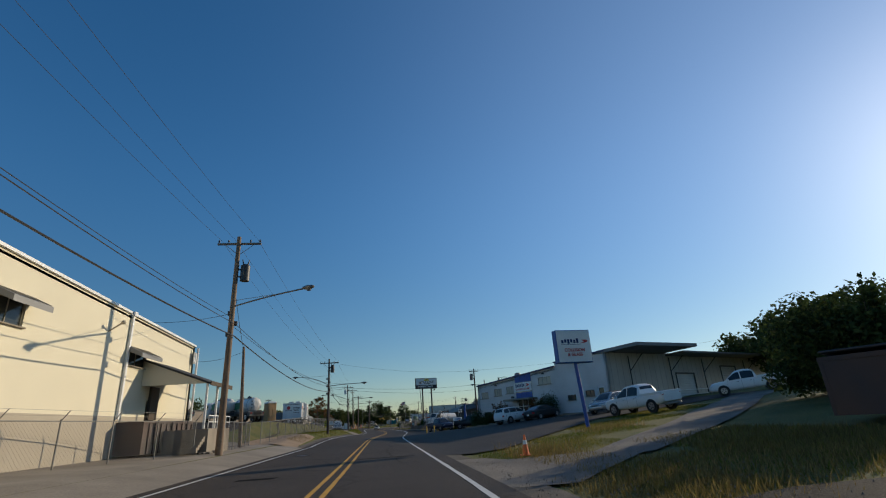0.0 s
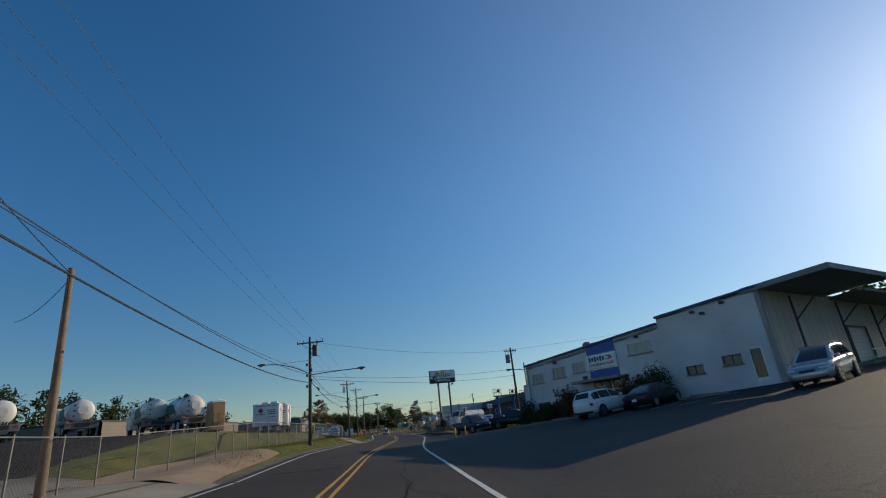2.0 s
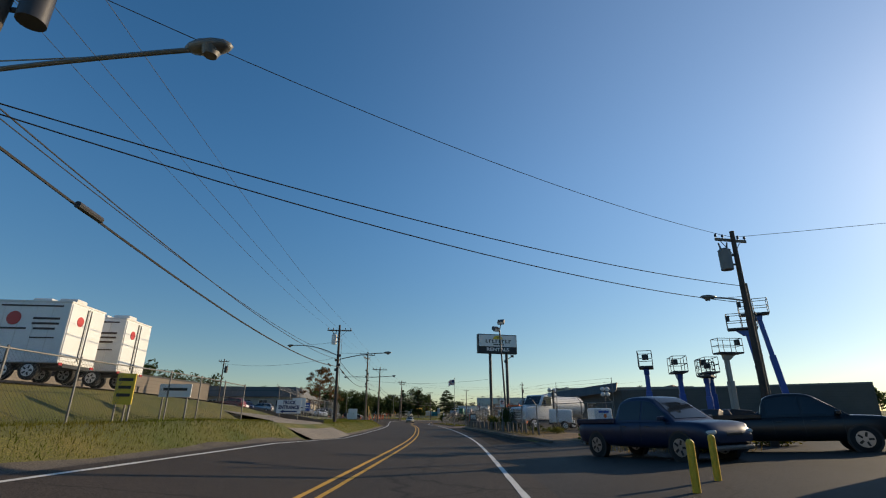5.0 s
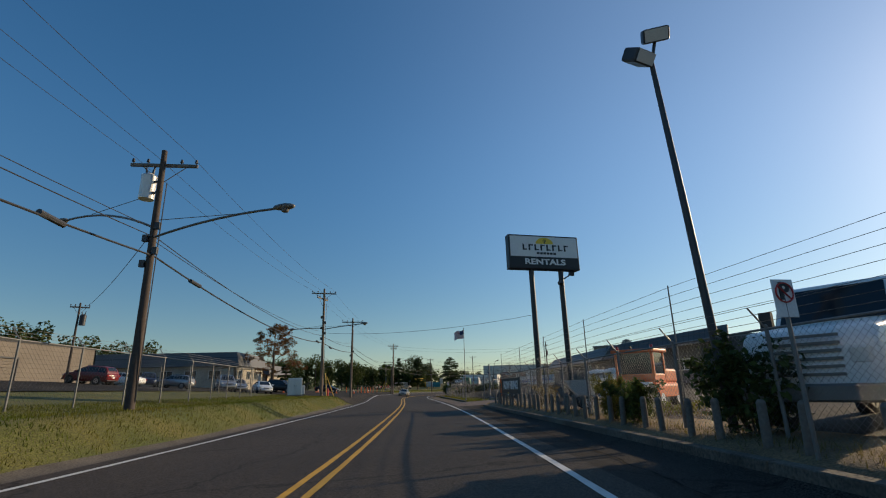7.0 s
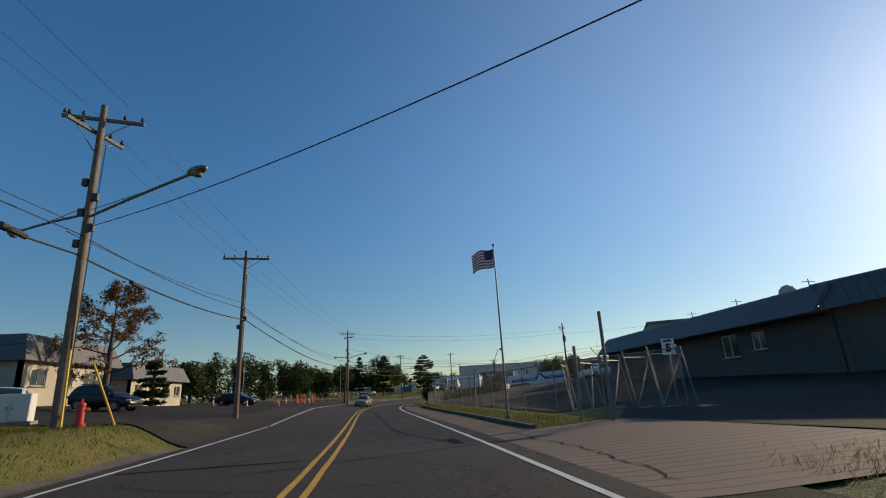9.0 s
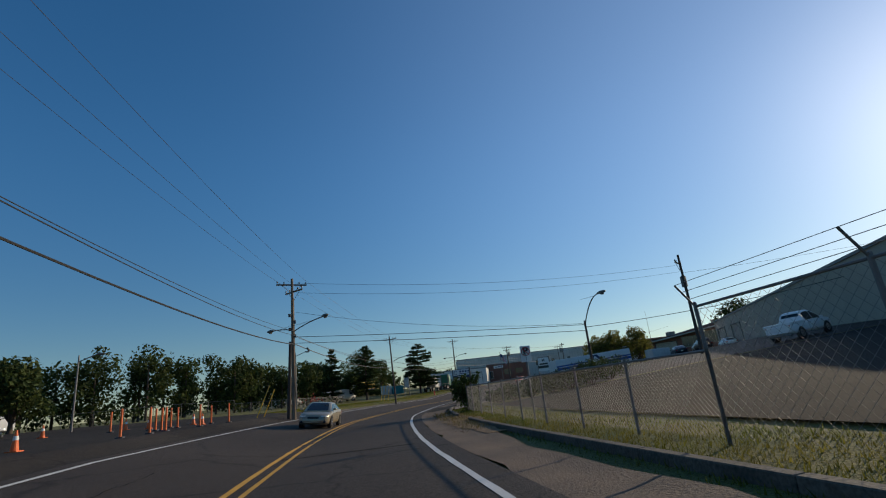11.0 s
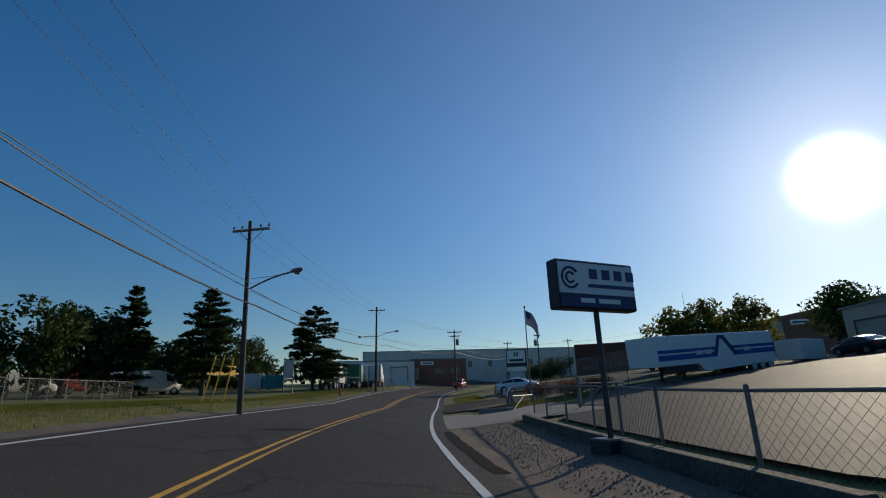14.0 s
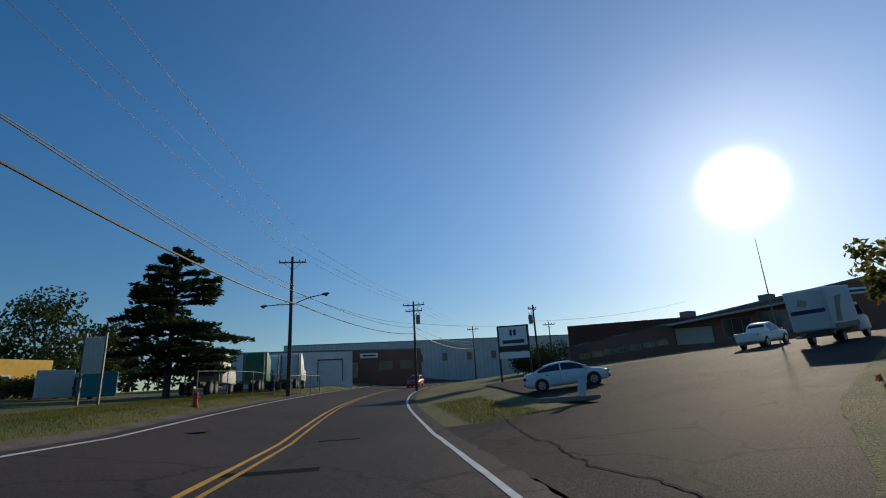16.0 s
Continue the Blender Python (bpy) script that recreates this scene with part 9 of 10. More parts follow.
for x, y, rz, h in ((14.6, 95.8, 65, 3.9), (17.0, 96.4, 75, 3.6), (18.8, 96.4, 50, 3.3), (19.6, 97.4, 80, 3.6)):
    boom_lift(x, y, rz, "blue mast lift with a raised railed basket", h)
boom_lift(21.8, 95.0, 150, "blue telescopic lift with its boom raised high", 6.2, "blue", 0.1)
boom_lift(23.2, 95.2, 150, "tall blue telescopic lift with its boom raised", 7.2, "blue", 0.12)
boom_lift(21.2, 97.6, 0, "tan telescopic lift behind the lot", 4.9, "tan")


def tractor_cab(x, y, rz, paint, label):
    t = thing("semi_tractor", x, y, None, rz, label, "truck", "semi tractors")
    bm = B()
    bm_prism(bm, [(-0.2, 0.9), (-0.2, 3.6), (0.3, 3.8), (1.6, 3.1), (2.1, 2.2), (3.6, 1.9), (3.8, 0.8)], -1.15, 1.15)
    part("cab", bevelled(bm, 0.1, 2), M[paint], t, smooth_angle=40)
    bm = B()
    bm_box(bm, (-0.23, 0, 2.3), (0.03, 1.9, 2.2))
    part("sleeper_panel", bm, M[paint], t)
    bm = B()
    bm_sheet(bm, [(1.66, -0.95, 3.0), (1.66, 0.95, 3.0), (2.1, 0.95, 2.25), (2.1, -0.95, 2.25)], -0.02)
    part("windscreen", bm, M["glass"], t)
    bm = B()
    bm_box(bm, (-0.5, 0, 0.8), (5.6, 0.95, 0.28))
    part("chassis", bm, M["black"], t)
    for sy in (-1, 1):
        bm = B()
        bm_cyl(bm, (-0.4, sy * 0.9, 1.0), (-0.4, sy * 0.9, 3.7), 0.08, seg=8)
        part("exhaust", bm, M["galv"], t)
    for xx in (2.7, -1.4, -2.6):
        for yy in (-0.95, 0.95):
            wheel(t, xx, yy, 0.5, 0.34, "galv")


tractor_cab(11.5, 295, 70, "dirty_white", "pale semi tractor seen from behind")
tractor_cab(15.8, 301.5, 70, "green", "dark green semi tractor parked by the fence")
tractor_cab(19.8, 305.0, 70, "dirty_white", "white semi tractor parked by the fence")
tractor_cab(18.4, 309.5, 70, "white", "white semi tractor beside the garage")
container(3.4, 298.5, 15, 2.6, 1.8, 1.9, "teal", "graffiti-teal clothing bin by the hedge", "donation_bin")
container(0.6, 299.0, 10, 2.4, 1.8, 2.1, "dirty_white", "white bin painted with orange shapes", "donation_bin")
for k, (x, y, pc) in enumerate(((-12, 290, "white"), (-16, 286, "red"), (-20, 282, "dirty_white"), (-8.5, 281, "dirty_white"))):
    car("van", x, y, 30 + 5 * k, "van", pc, "van parked below the trees")
t = thing("blank_billboard", 5.0, 284.2, None, -20, "ribbed back of a pale double-post sign", "billboard")
for f in (-0.55, 0.55):
    bm = B()
    bm_box(bm, (f, 0, 1.9), (0.12, 0.12, 4.2))
    part("post", bm, M["galv"], t)
bm = B()
bm_box(bm, (0, 0, 2.7), (1.15, 0.1, 2.1))
part("panel", bm, M["dirty_white"], t)
for k in range(9):
    bm = B()
    bm_box(bm, (-0.5 + 0.125 * k, -0.075, 2.7), (0.05, 0.05, 2.1))
    part("rib", bm, M["dirty_white"], t)
# lamp standards of the open lot
for x, y, h in ((-23.5, 214, 5.6), (-11.6, 240.5, 7.2), (-42, 226, 6.2)):
    t = thing("lot_lamp", x, y, None, 10, "grey steel lot lamp with bent arms", "lamp")
    bm = B()
    bm_cyl(bm, (0, 0, -0.2), (0, 0, h), 0.08, 0.05, seg=10)
    bm_cyl(bm, (0, 0, h - 0.5), (1.2, 0, h), 0.04, seg=7)
    part("pole", bm, M["galv"], t)
    bm = B()
    bm_ball(bm, (1.45, 0, h), 0.2, (1.8, 0.8, 0.5))
    part("lamp_head", bm, M["galv"], t)
t = thing("radio_mast", 60.2, 276.6, None, 0, "thin steel radio mast beside the brick works", "mast")
bm = B()
bm_tube(bm, [(0, 0, -0.3), (0, 0, 5), (0.03, 0, 10.4)], [0.07, 0.055, 0.02], 8)
part("shaft", bm, M["galv"], t)
# small post box by the island
t = thing("kerb_box", 24.0, 264.9, None, -20, "small pale box on a concrete kerb block", "box")
bm = B()
bm_box(bm, (0, 0, 0.45), (0.3, 0.22, 0.7), ry=8)
part("box", bevelled(bm, 0.03, 1), M["dirty_white"], t)
bm = B()
bm_box(bm, (-0.6, 0, 0.1), (2.6, 0.25, 0.2))
part("block", bevelled(bm, 0.03, 1), M["concrete"], t)
# parking bay lines and stop blocks in front of the shop
for k in range(10):
    u0 = 2.0 + 2.15 * k
    a = shop_at(u0, -3.0)
    b = shop_at(u0 - 1.2, -7.4)
    dv = Vector((b[0] - a[0], b[1] - a[1]))
    n = dv.normalized()
    verts = []
    for f in range(9):
        p = Vector(a) + dv * f / 8
        for o in (-0.05, 0.05):
            x, y = p.x - n.y * o, p.y + n.x * o
            verts.append((x, y, gz(x, y) + 0.022))
    bay = part("bay_line", (verts, [], [(2 * i, 2 * i + 1, 2 * i + 3, 2 * i + 2) for i in range(8)]), M["linewhite"], None)
    tagged(bay, "faded white parking bay line", "marking", "bay lines", "structure")
bm = B()
for k in range(8):
    x, y = shop_at(1.0 + 2.6 * k, -2.4)
    bm_box(bm, (x, y, gz(x, y) + 0.07), (2.55, 0.2, 0.22), rz=math.degrees(math.atan2(shop_u.y, shop_u.x)))
mesh_thing("shop_kerb", bm, M["concrete"], "yellowed concrete kerb along the planting bed", "kerb", "structure")

# the wooden post in the fence beside the sapling
t = thing("wooden_post", 4.88, 203.55, None, 0, "old grey timber post with insulators in the fence", "post")
bm = B()
bm_tube(bm, [(0, 0, -0.3), (0.01, 0.02, 1.2), (0.02, 0.03, 2.5)], [0.065, 0.062, 0.058], 10)
part("shaft", bm, M["bollard"], t, smooth_angle=50)
for k in range(4):
    bm = B()
    bm_cyl(bm, (0.06, 0.02, 1.4 + 0.3 * k), (0.12, 0.02, 1.4 + 0.3 * k), 0.03, 0.025, 8)
    part("insulator", bm, M["white"], t)


# ---- trees, bushes and woods ----
def leaf_cloud(blobs, n, size, rs, shell=0.55, droop=0.0):
    """n small pointed leaves in a set of blobs (x, y, z, rx, ry, rz), thickest near their skins."""
    blobs = np.array(blobs, float)
    w = (blobs[:, 3] * blobs[:, 4] + blobs[:, 4] * blobs[:, 5] + blobs[:, 3] * blobs[:, 5])
    k = rs.choice(len(blobs), n, p=w / w.sum())
    u = rs.normal(size=(n, 3))
    u /= np.linalg.norm(u, axis=1)[:, None]
    r = shell + (1.12 - shell) * rs.rand(n) ** 0.8
    c = blobs[k, :3] + u * r[:, None] * blobs[k, 3:]
    nrm = u * 0.7 + rs.normal(size=(n, 3)) * 0.7 + np.array([0, 0, 0.35])
    nrm /= np.linalg.norm(nrm, axis=1)[:, None]
    t = np.cross(nrm, rs.normal(size=(n, 3)) + np.array([0, 0, -droop]))
    t /= np.linalg.norm(t, axis=1)[:, None] + 1e-9
    b = np.cross(nrm, t)
    s = size * (0.55 + 0.9 * rs.rand(n))[:, None]
    v = np.stack([c - b * s, c + t * s * 0.55 + nrm * s * 0.15, c + b * s * 1.05, c - t * s * 0.55 + nrm * s * 0.15], 1).reshape(-1, 3)
    f = np.arange(4 * n).reshape(-1, 4)
    return v.tolist(), [], f.tolist()


def branch(bm, p, d, length, r, depth, rs, tips, spread=0.75, gravity=-0.05):
    """A limb that wanders, tapers and forks."""
    q, steps = Vector(p), 3
    d = Vector(d).normalized()
    for i in range(steps):
        d = (d + Vector(rs.normal(size=3)) * 0.13 + Vector((0, 0, -gravity))).normalized()
        e = q + d * length / steps
        r1 = r * (1 - 0.16)
        bm_cyl(bm, q, e, r, r1, 6 if r > 0.05 else 4, False)
        q, r = e, r1
        if depth and i:
            a = Vector(rs.normal(size=3))
            side = (d + a.normalized() * spread).normalized()
            branch(bm, q, side, length * 0.68, r * 0.62, depth - 1, rs, tips, spread, gravity)
    tips.append(q.copy())
    if depth:
        branch(bm, q, (d + Vector(rs.normal(size=3)) * 0.3), length * 0.7, r * 0.8, depth - 1, rs, tips, spread, gravity)


def tree(x, y, top, radius, seed, leaf="leaf", leaves=3500, size=0.26, clear=0.28, label="leafy tree", group="", name="tree", shape=1.0, squash=0.8):
    rs = np.random.RandomState(seed)
    t = thing(name, x, y, None, 0, label, "tree", group)
    z0 = gz(x, y)
    h = top - z0
    bm = B()
    tr = 0.022 * h + 0.06
    bm_cyl(bm, (0, 0, -0.15), (0, 0, 0.3), tr * 1.5, tr, 9, False)
    fork = h * clear
    bm_cyl(bm, (0, 0, 0.3), (rs.normal() * 0.1, rs.normal() * 0.1, fork), tr, tr * 0.8, 9, False)
    mid = (h * (clear * 0.75) + h) / 2
    blobs = []
    n = 11
    for i in range(n):
        a = i * 2.4 + rs.rand() * 0.8
        lev = (i + 0.5) / n
        rr = radius * (0.62 if lev < 0.75 else 0.35) * (0.7 + 0.5 * rs.rand())
        if i == n - 1:
            rr = radius * 0.08
        br = radius * (0.34 + 0.2 * rs.rand())
        c = (math.cos(a) * rr, math.sin(a) * rr, h * clear * 0.8 + br * squash + (h * (1 - clear * 0.8) - br * squash * 1.9) * lev)
        blobs.append((*c, br, br, br * squash))
        bm_cyl(bm, (0, 0, fork * (0.75 + 0.25 * lev)), (c[0] * 0.55, c[1] * 0.55, fork + (c[2] - fork) * 0.6), tr * 0.5, tr * 0.3, 6, False)
        bm_cyl(bm, (c[0] * 0.55, c[1] * 0.55, fork + (c[2] - fork) * 0.6), c, tr * 0.3, tr * 0.1, 5, False)
        for _ in range(2):
            u = Vector(rs.normal(size=3)).normalized()
            k = br * 0.4
            blobs.append((c[0] + u.x * br, c[1] + u.y * br, max(c[2] + u.z * br * squash, h * clear * 0.7), k, k, k))
    part("trunk", bm, M["bark"], t, smooth_angle=50)
    part("crown", leaf_cloud(blobs, leaves, size, rs, 0.45), M[leaf], t)
    return t


def bush(x, y, height, rx, ry, seed, leaf="leaf_dark", leaves=1600, size=0.085, label="dense dark green shrub", group="", name="bush", rz=0, loose=0.3, shoots=0):
    rs = np.random.RandomState(seed)
    t = thing(name, x, y, None, rz, label, "bush", group)
    bm, blobs = B(), []
    for i in range(9):
        a = i * 2.4 + rs.rand()
        k = 0.0 if i == 0 else 0.55 + 0.15 * rs.rand()
        s = 0.52 + 0.14 * rs.rand()
        cz = height * (0.5 if i == 0 else 0.28 + 0.42 * rs.rand())
        bh = min(height * 0.42, cz, height - cz)
        blobs.append((math.cos(a) * rx * k, math.sin(a) * ry * k, cz, rx * s, ry * s, bh))
        bm_cyl(bm, (math.cos(a) * 0.08, math.sin(a) * 0.08, -0.1), (math.cos(a) * rx * k, math.sin(a) * ry * k, cz), 0.03, 0.012, 5, False)
    for i in range(shoots):
        a, k = rs.rand() * 6.28, rs.rand() ** 0.5
        p = Vector((math.cos(a) * rx * k * 0.95, math.sin(a) * ry * k * 0.95, height * (0.55 + 0.25 * rs.rand())))
        q = p + Vector((math.cos(a) * 0.35, math.sin(a) * 0.35, height * (0.12 + 0.22 * rs.rand())))
        bm_cyl(bm, p, q, 0.012, 0.005, 4, False)
        for j in range(4):
            c = p.lerp(q, (j + 1) / 4)
            blobs.append((*c, 0.13, 0.13, 0.12))
    part("stem_cluster", bm, M["bark"], t)
    part("foliage", leaf_cloud(blobs, leaves, size, rs, loose), M[leaf], t)
    return t


def conifer(x, y, top, radius, seed, label, low=0.12, wide_at=0.35, lean=0.0, ragged=0.35):
    """A pine with tiers of drooping limbs that carry flat sprays of needles."""
    rs = np.random.RandomState(seed)
    t = thing("conifer", x, y, None, 0, label, "tree", "conifers by the open lot")
    h = top - gz(x, y)
    bm = B()
    bm_cyl(bm, (0, 0, -0.2), (0, 0, h * 0.5), 0.27, 0.17, 9, False)
    bm_cyl(bm, (0, 0, h * 0.5), (0, 0, h * 0.98), 0.17, 0.03, 7, False)
    V, F = [], []
    tiers = int(h * 1.75)
    for i in range(tiers):
        u = low + (1 - low) * (i + rs.rand() * 0.6) / tiers
        prof = (u - low) / (wide_at - low) * 0.35 + 0.65 if u < wide_at else ((1 - u) / (1 - wide_at)) ** 0.8
        for j in range(7 if u < 0.8 else 5):
            a = rs.rand() * 6.283
            L = radius * prof * (1 - ragged + ragged * 1.25 * rs.rand()) * (1 + lean * math.cos(a)) + 0.25
            z = h * u
            d = np.array([math.cos(a), math.sin(a), 0.0])
            s = np.array([-d[1], d[0], 0.0])
            rise = 0.18 * L if u > 0.6 else 0.02 * L
            bm_cyl(bm, (0, 0, z - 0.1), tuple(d * L * 0.85 + np.array([0, 0, z + rise - 0.05 * L])), 0.045, 0.012, 4, False)
            m = int(16 + L * 30)
            k = rs.rand(m) ** 0.75
            wd = 0.16 + 0.30 * L * (1 - np.abs(k - 0.6))
            off = (rs.rand(m) - 0.5) * 2 * wd * 0.55
            c = d * (L * (0.12 + 0.9 * k))[:, None] + s * off[:, None]
            c[:, 2] = z + rise * k - 0.07 * L * k * k + rs.normal(size=m) * 0.09
            yaw = a + rs.normal(size=m) * 0.7
            e1 = np.stack([np.cos(yaw), np.sin(yaw), rs.normal(size=m) * 0.35 + 0.1], 1)
            e2 = np.stack([-np.sin(yaw), np.cos(yaw), rs.normal(size=m) * 0.5], 1)
            sz = (0.17 + 0.17 * rs.rand(m))[:, None]
            q = np.stack([c - e1 * sz, c + e2 * sz * 0.4, c + e1 * sz * 1.1, c - e2 * sz * 0.4], 1).reshape(-1, 3)
            F.append(np.arange(4 * m).reshape(-1, 4) + sum(len(v) for v in V))
            V.append(q)
    part("trunk", bm, M["bark"], t, smooth_angle=50)
    part("crown", (np.vstack(V).tolist(), [], np.vstack(F).tolist()), M["needle"], t)
    return t


def woods(name, line, tops, depth, seed, label, leaves, size, leaf="leaf_dark", step=4.5):
    """A belt of trees too many to tell apart: crowns, undergrowth and trunks."""
    rs = np.random.RandomState(seed)
    pts = spline(line, step)
    bm, blobs = B(), []
    hs = np.interp(np.linspace(0, 1, len(pts)), np.linspace(0, 1, len(tops)), tops)
    for p, hh in zip(pts, hs):
        for row in range(2):
            px, py = p[0] + rs.normal() * 1.3, p[1] + rs.normal() * 1.3 + row * depth
            z0 = gz(px, py)
            top = hh + rs.normal() * 0.7 + row * 0.5
            h = max(top - z0, 2.0)
            bm_cyl(bm, (px, py, z0 - 0.3), (px, py, z0 + h * 0.7), 0.2, 0.08, 6, False)
            for i in range(9):
                br = (1.0 + 1.1 * rs.rand()) * min(1, h / 9)
                a, k = rs.rand() * 6.28, rs.rand() * 2.1
                zz = z0 + br * 0.6 + (h - br * 1.6) * (i + 0.6) / 9
                blobs.append((px + math.cos(a) * k, py + math.sin(a) * k, zz, br, br, br * 0.8))
    v, e, f = leaf_cloud(blobs, leaves, size, rs, 0.4)
    g = thing(name, *pts[len(pts) // 2], 0.0, 0, label, "woods", "", "stuff")
    inv = g.matrix_basis.inverted()
    bm.transform(inv)
    part("trunks", bm, M["bark"], g)["kind"] = "stuff"
    o = part("foliage", ((np.array(v) + np.array(inv.translation)).tolist(), e, f), M[leaf], g)
    o["kind"] = "stuff"
    return g


# the overgrown corner and the trees behind the collision shop
bush(20.0, 19.0, 4.5, 2.5, 2.8, 3, "leaf_dark", 11000, 0.11, "tall overgrown dark thicket beside the gravel drive", name="thicket", shoots=16)
bush(25.0, 20.0, 5.2, 2.6, 2.8, 5, "leaf_dark", 6500, 0.13, "vine-covered dark thicket behind the dumpster", name="thicket", shoots=12)
bush(23.4, 24.4, 3.4, 2.4, 2.2, 4, "leaf_dark", 8500, 0.11, "overgrown dark thicket of mixed shrubs", name="thicket", shoots=14)
for k, (x, y, top, r) in enumerate([(45.5, 43.5, 11.6, 5.0), (54, 56, 13.2, 5.5), (57, 65, 14.0, 5.5), (58, 75, 12.6, 5.0), (66, 84, 13.0, 5.5)]):
    tree(x, y, top, r, 20 + k, "leaf_dark", 4200, 0.3, 0.2, "broad dark green tree behind the workshop", "trees behind the workshop")

# shrubs along the front of the collision shop
wall_a, wall_d, wall_n = Vector((13, 71.8)), Vector((0.4706, -0.8824)), Vector((-0.8824, -0.4706))
for k, (u, o, h, r, leaf, lab) in enumerate([(0.6, 1.1, 2.3, 0.95, "needle", "dark rounded evergreen at the wall corner"), (2.6, 1.1, 1.6, 1.1, "leaf_dark", "low clipped dark hedge shrub"),
                                            (4.2, 1.1, 1.65, 1.0, "leaf_dark", "low clipped dark hedge shrub"), (5.9, 1.1, 2.6, 0.95, "leaf_fall", "reddish shrub against the pale wall"),
                                            (7.4, 1.1, 1.6, 1.0, "leaf_fall", "low reddish hedge shrub"), (12.3, 1.1, 2.3, 1.0, "leaf_fall", "loose reddish shrub beside the entrance"),
                                            (13.6, 1.1, 2.2, 0.8, "leaf_dark", "dark shrub beside the entrance"), (15.0, 1.3, 2.9, 0.95, "leaf_dark", "tall rounded dark evergreen bush")]):
    p = wall_a + wall_d * u + wall_n * o
    bush(p.x, p.y, h, r, r * 0.95, 60 + k, leaf, 2600, 0.075, lab, "shrubs along the shop front", rz=-62, shoots=6 if leaf == "leaf_fall" else 0)
for k, (x, y, h, r) in enumerate([(10.6, 83.8, 0.9, 1.0), (12.4, 85.2, 1.1, 1.2), (11.0, 87.2, 1.0, 1.1), (13.6, 88.6, 1.1, 1.2), (9.4, 90.2, 0.8, 0.9), (15.6, 86.4, 1.0, 1.2)]):
    bush(x, y, h, r, r, 80 + k, "blade", 1500, 0.09, "tall green weeds on the bank", "weeds on the bank", name="weed_clump", shoots=8)
bush(7.6, 107.7, 1.75, 0.75, 1.1, 88, "leaf_dark", 3500, 0.07, "dense green bush at the foot of the light pole", shoots=6)
bush(6.9, 111.6, 1.0, 0.4, 0.7, 87, "leaf", 1800, 0.06, "leafy green weed bush against the fence", shoots=6)
bush(6.95, 113.0, 1.2, 0.42, 0.5, 89, "leaf_olive", 6500, 0.03, "dry brownish shrub growing through the fence", shoots=10)
bush(7.3, 123.6, 0.9, 0.5, 0.6, 90, "dry", 1500, 0.05, "dry grassy clump at the fence foot", shoots=6)
for k, (x, y, h) in enumerate([(8.9, 97.5, 0.35), (8.8, 101, 0.3), (8.9, 104.5, 0.4), (8.7, 109, 0.3), (8.8, 113, 0.35), (8.6, 117.5, 0.4)]):
    bush(x, y, h, 0.5, 0.5, 92 + k, "blade", 500, 0.05, "straggling weeds along the fence foot", "weeds along the fence", name="weed_clump", shoots=5)

# far tree line behind the truck yard
woods("tree_belt", [(-90, 92), (-80, 112), (-74, 135), (-72, 160), (-64, 184), (-62, 205)], [18, 18, 17, 15.5, 13.5, 12.5], 5, 101, "dark green tree line behind the truck yard", 26000, 0.34)

# the turning tree beside the office
rs_t = np.random.RandomState(7)
fall = thing("tree", -23.8, 177.6, None, 0, "sparse tree with thin rust-coloured autumn leaves", "tree")
bm, tips = B(), []
bm_cyl(bm, (0, 0, -0.2), (0, 0, 0.5), 0.42, 0.3, 10, False)
bm_cyl(bm, (0, 0, 0.5), (0.1, 0, 3.2), 0.3, 0.24, 10, False)
bm_cyl(bm, (0.1, 0, 3.2), (0.0, 0.1, 6.6), 0.24, 0.1, 8, False)
bm_cyl(bm, (0.0, 0.1, 6.6), (0.1, 0.0, 9.6), 0.1, 0.03, 6, False)
for i in range(17):
    a, z = i * 2.4, 2.7 + i * 0.37
    branch(bm, (0.05, 0.02, z), (math.cos(a), math.sin(a), 0.28 + 0.035 * i), (2.4 - 0.085 * i), 0.095 - 0.004 * i, 2, rs_t, tips, 0.65, -0.03)
part("trunk", bm, M["bark"], fall, smooth_angle=60)
part("crown", leaf_cloud([(*p, 0.5, 0.5, 0.32) for p in tips], 8500, 0.1, rs_t, 0.1), M["leaf_fall"], fall)
conifer(-24.5, 187.5, 6.4, 1.6, 31, "small dark evergreen beside the office", 0.05, 0.2)

# woods and pines beyond the open lot
woods("woods", [(-72, 226), (-52, 236), (-38, 247), (-29, 257), (-21, 265), (-14, 271)], [10, 10.4, 11.2, 11.6, 11.0, 10.4], 5, 121, "dark green woods behind the fenced yard", 42000, 0.26, "leaf_dark", 3.6)
tree(-36.5, 227.5, 9.4, 3.2, 122, "leaf_dark", 3600, 0.24, 0.15, "dark leafy tree at the edge of the yard", "trees round the yard")
tree(-15, 276, 10.2, 3.4, 124, "leaf", 3600, 0.24, 0.12, "leafy green tree beside the pines", "trees round the yard")
tree(-6.5, 283, 8.0, 2.6, 125, "leaf", 3000, 0.22, 0.08, "leafy green tree beside the pines", "trees round the yard")
tree(-6.6, 327, 17.0, 6.0, 126, "leaf_dark", 4200, 0.26, 0.12, "dark leafy tree behind the parked trucks", "trees round the yard")
tree(-0.7, 336, 14.0, 4.3, 127, "leaf_dark", 3200, 0.26, 0.12, "dark leafy tree behind the parked trucks", "trees round the yard")
tree(-16, 300, 11.5, 4.6, 128, "leaf_dark", 4200, 0.28, 0.12, "dark leafy tree behind the parked trucks", "trees round the yard")
tree(-30, 284, 12.0, 4.8, 129, "leaf_dark", 4200, 0.28, 0.12, "dark leafy tree behind the parked trucks", "trees round the yard")
conifer(8.6, 292.6, 13.6, 5.2, 32, "tall dark pine with layered drooping branches", 0.13, 0.36, 0.12)
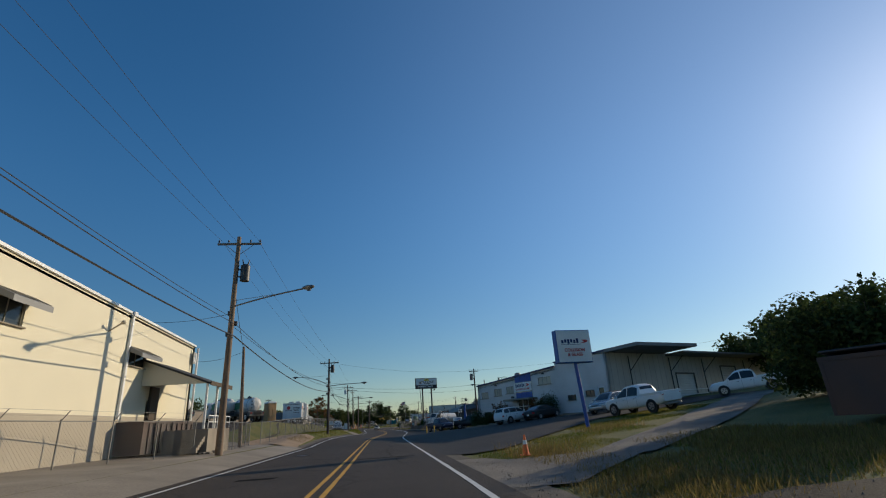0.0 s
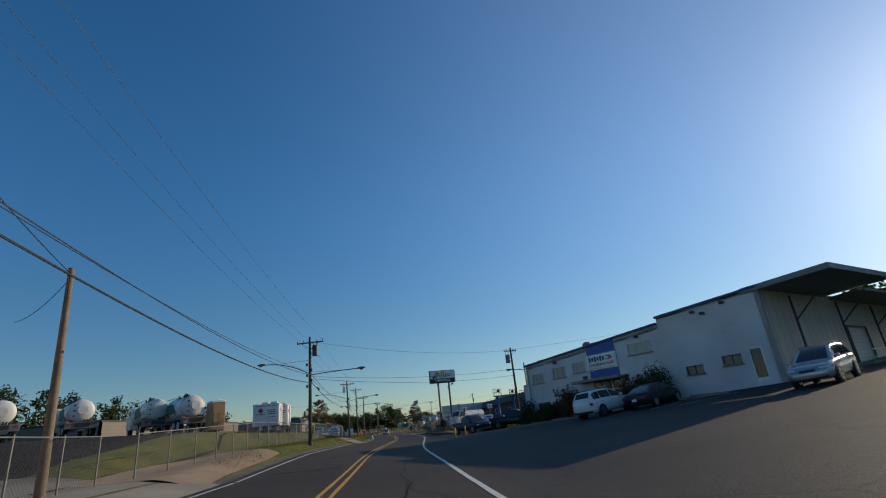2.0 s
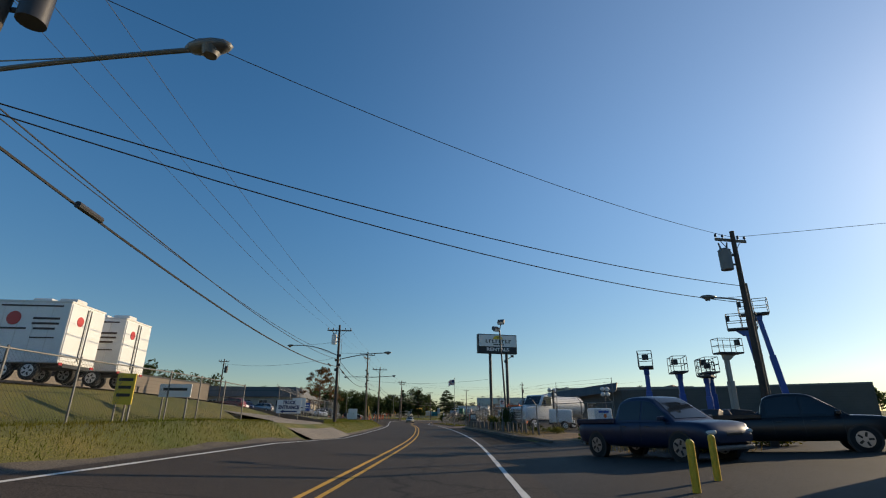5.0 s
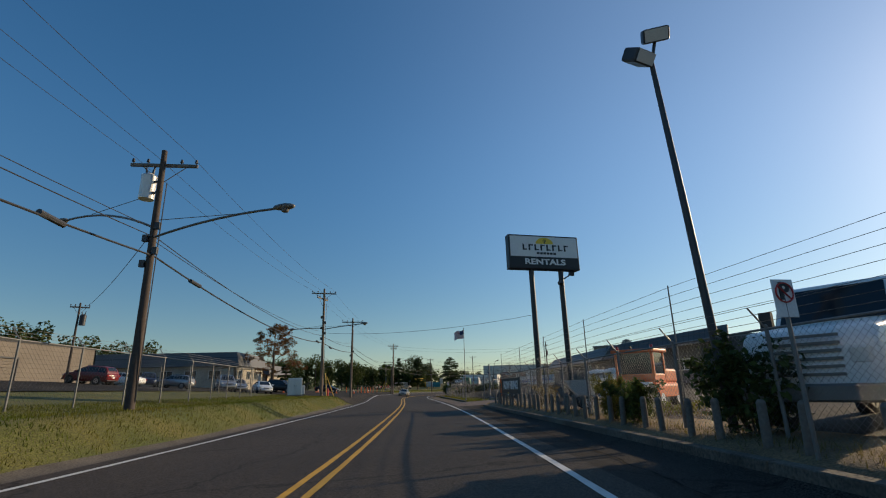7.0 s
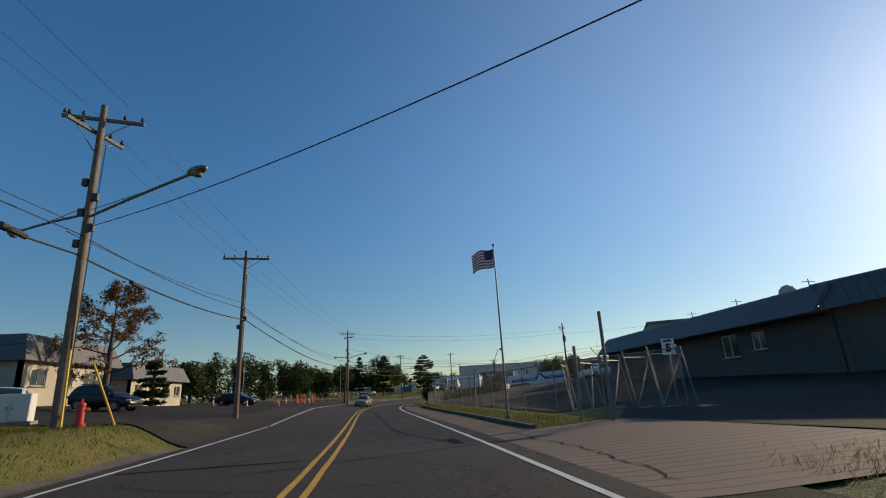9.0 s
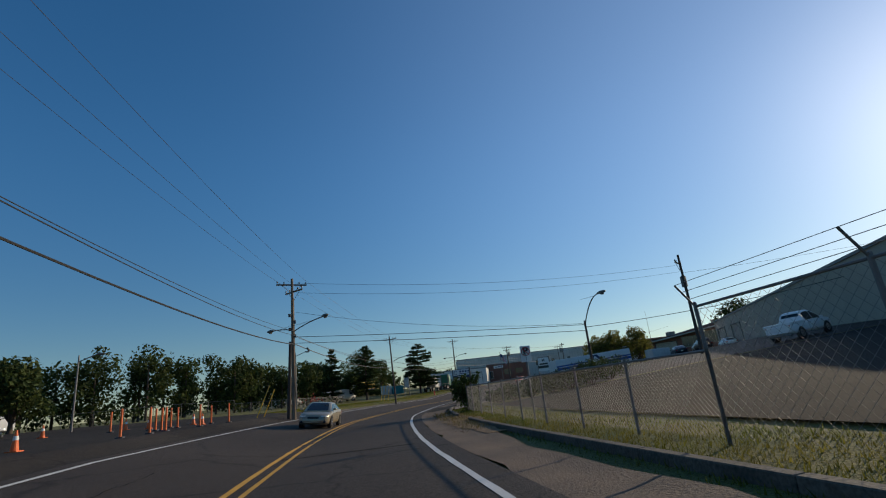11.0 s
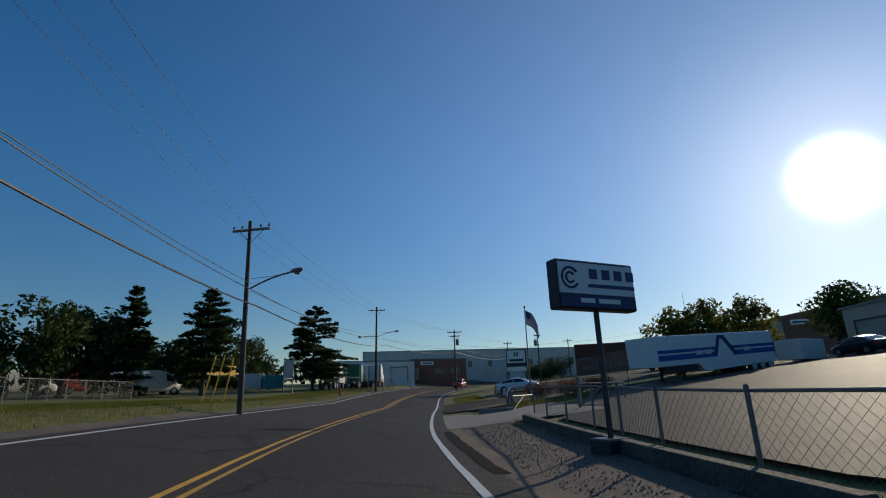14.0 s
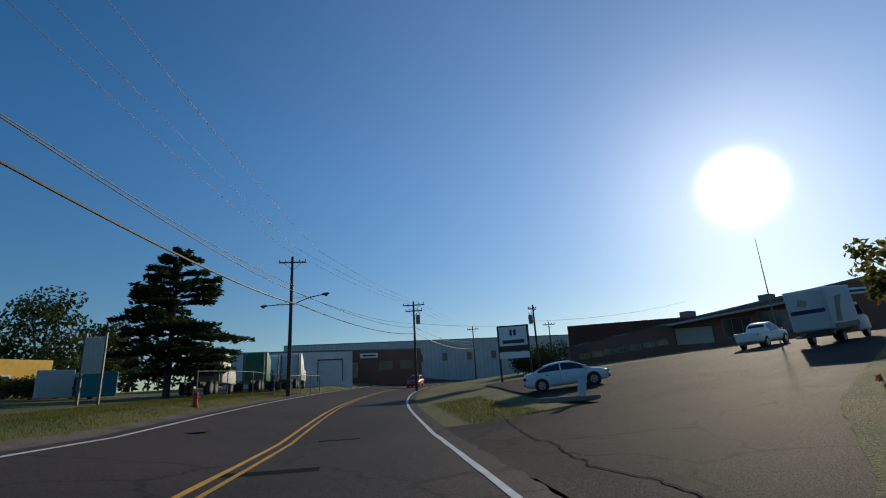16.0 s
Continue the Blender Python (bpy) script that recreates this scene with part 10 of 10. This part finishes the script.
conifer(-10.4, 277.6, 12.6, 2.6, 33, "narrow dark pine at the lot's edge", 0.06, 0.25)
conifer(-3.6, 278.2, 12.6, 3.3, 34, "ragged dark pine with open tiers", 0.16, 0.55, 0.1, 0.6)
for k in range(9):
    bush(-9.0 + k * 1.5, 312.5 - 1.7 * k, 2.0, 1.25, 0.9, 140 + k, "leaf_dark", 1400, 0.12, "dark clipped hedge bush before the trucks", "hedge before the trucks", name="hedge_bush")

# by the fence and the lots past the bend
bush(4.6, 204.15, 2.0, 0.76, 0.78, 151, "leaf", 4800, 0.07, "tall bushy sapling growing through the fence", shoots=12)
for k, (x, y, h, r) in enumerate([(7.2, 206.4, 0.8, 0.8), (8.0, 205.2, 1.0, 0.9), (8.9, 204.4, 1.1, 1.0), (10.0, 203.8, 1.2, 1.0), (11.3, 203.6, 1.3, 1.1), (12.8, 203.8, 1.5, 1.2), (14.4, 204.4, 1.6, 1.2)]):
    bush(x, y, h, r, r, 210 + k, "leaf_dark", 1800, 0.07, "dark scrubby bush on the slope behind the fence", "scrub behind the fence", shoots=4)
for k, (x, y, top, r) in enumerate([(38.3, 257.6, 8.2, 2.6), (40.8, 255.8, 9.2, 3.0), (44.4, 254.4, 9.0, 2.7)]):
    tree(x, y, top, r, 160 + k, "leaf_olive", 3800, 0.17, 0.06, "olive-green willow glowing against the light", "willows by the trailer")
bush(38.6, 257.9, 2.7, 1.6, 1.4, 164, "leaf_dark", 2600, 0.1, "dark bush under the willows")
for k, (x, y, top, r) in enumerate([(72, 262, 13.6, 4.6), (82, 256, 13.0, 4.5)]):
    tree(x, y, top, r, 170 + k, "leaf_dark", 3200, 0.28, 0.2, "dark tree behind the parked cars", "trees behind the car park")
for k, (x, y, h, r) in enumerate([(20.6, 252.6, 1.1, 1.0), (22.2, 251.2, 1.2, 1.1), (23.6, 250.0, 1.0, 0.9)]):
    bush(x, y, h, r, r, 180 + k, "leaf_fall", 1800, 0.06, "low reddish shrub by the flagpole", "shrubs by the flagpole")
for k, (x, y, h, r) in enumerate([(49.0, 302.5, 2.9, 1.7), (51.6, 304.2, 2.6, 1.6), (55.2, 307.6, 4.0, 2.2), (57.6, 306.8, 4.3, 2.0)]):
    bush(x, y, h, r, r, 190 + k, "leaf_dark", 2200, 0.13, "dark rounded bush near the supply sign", "bushes near the supply sign")
woods("far_woods", [(-60, 330), (-20, 345), (20, 372), (60, 400), (120, 430)], [13, 12, 11, 11, 12], 6, 131, "far dark tree line beyond the works", 14000, 0.5)
woods("tree_belt", [(150, 330), (165, 280), (160, 220), (150, 160), (120, 110)], [12, 11, 12, 11, 12], 6, 133, "far tree line beyond the workshops", 12000, 0.55)
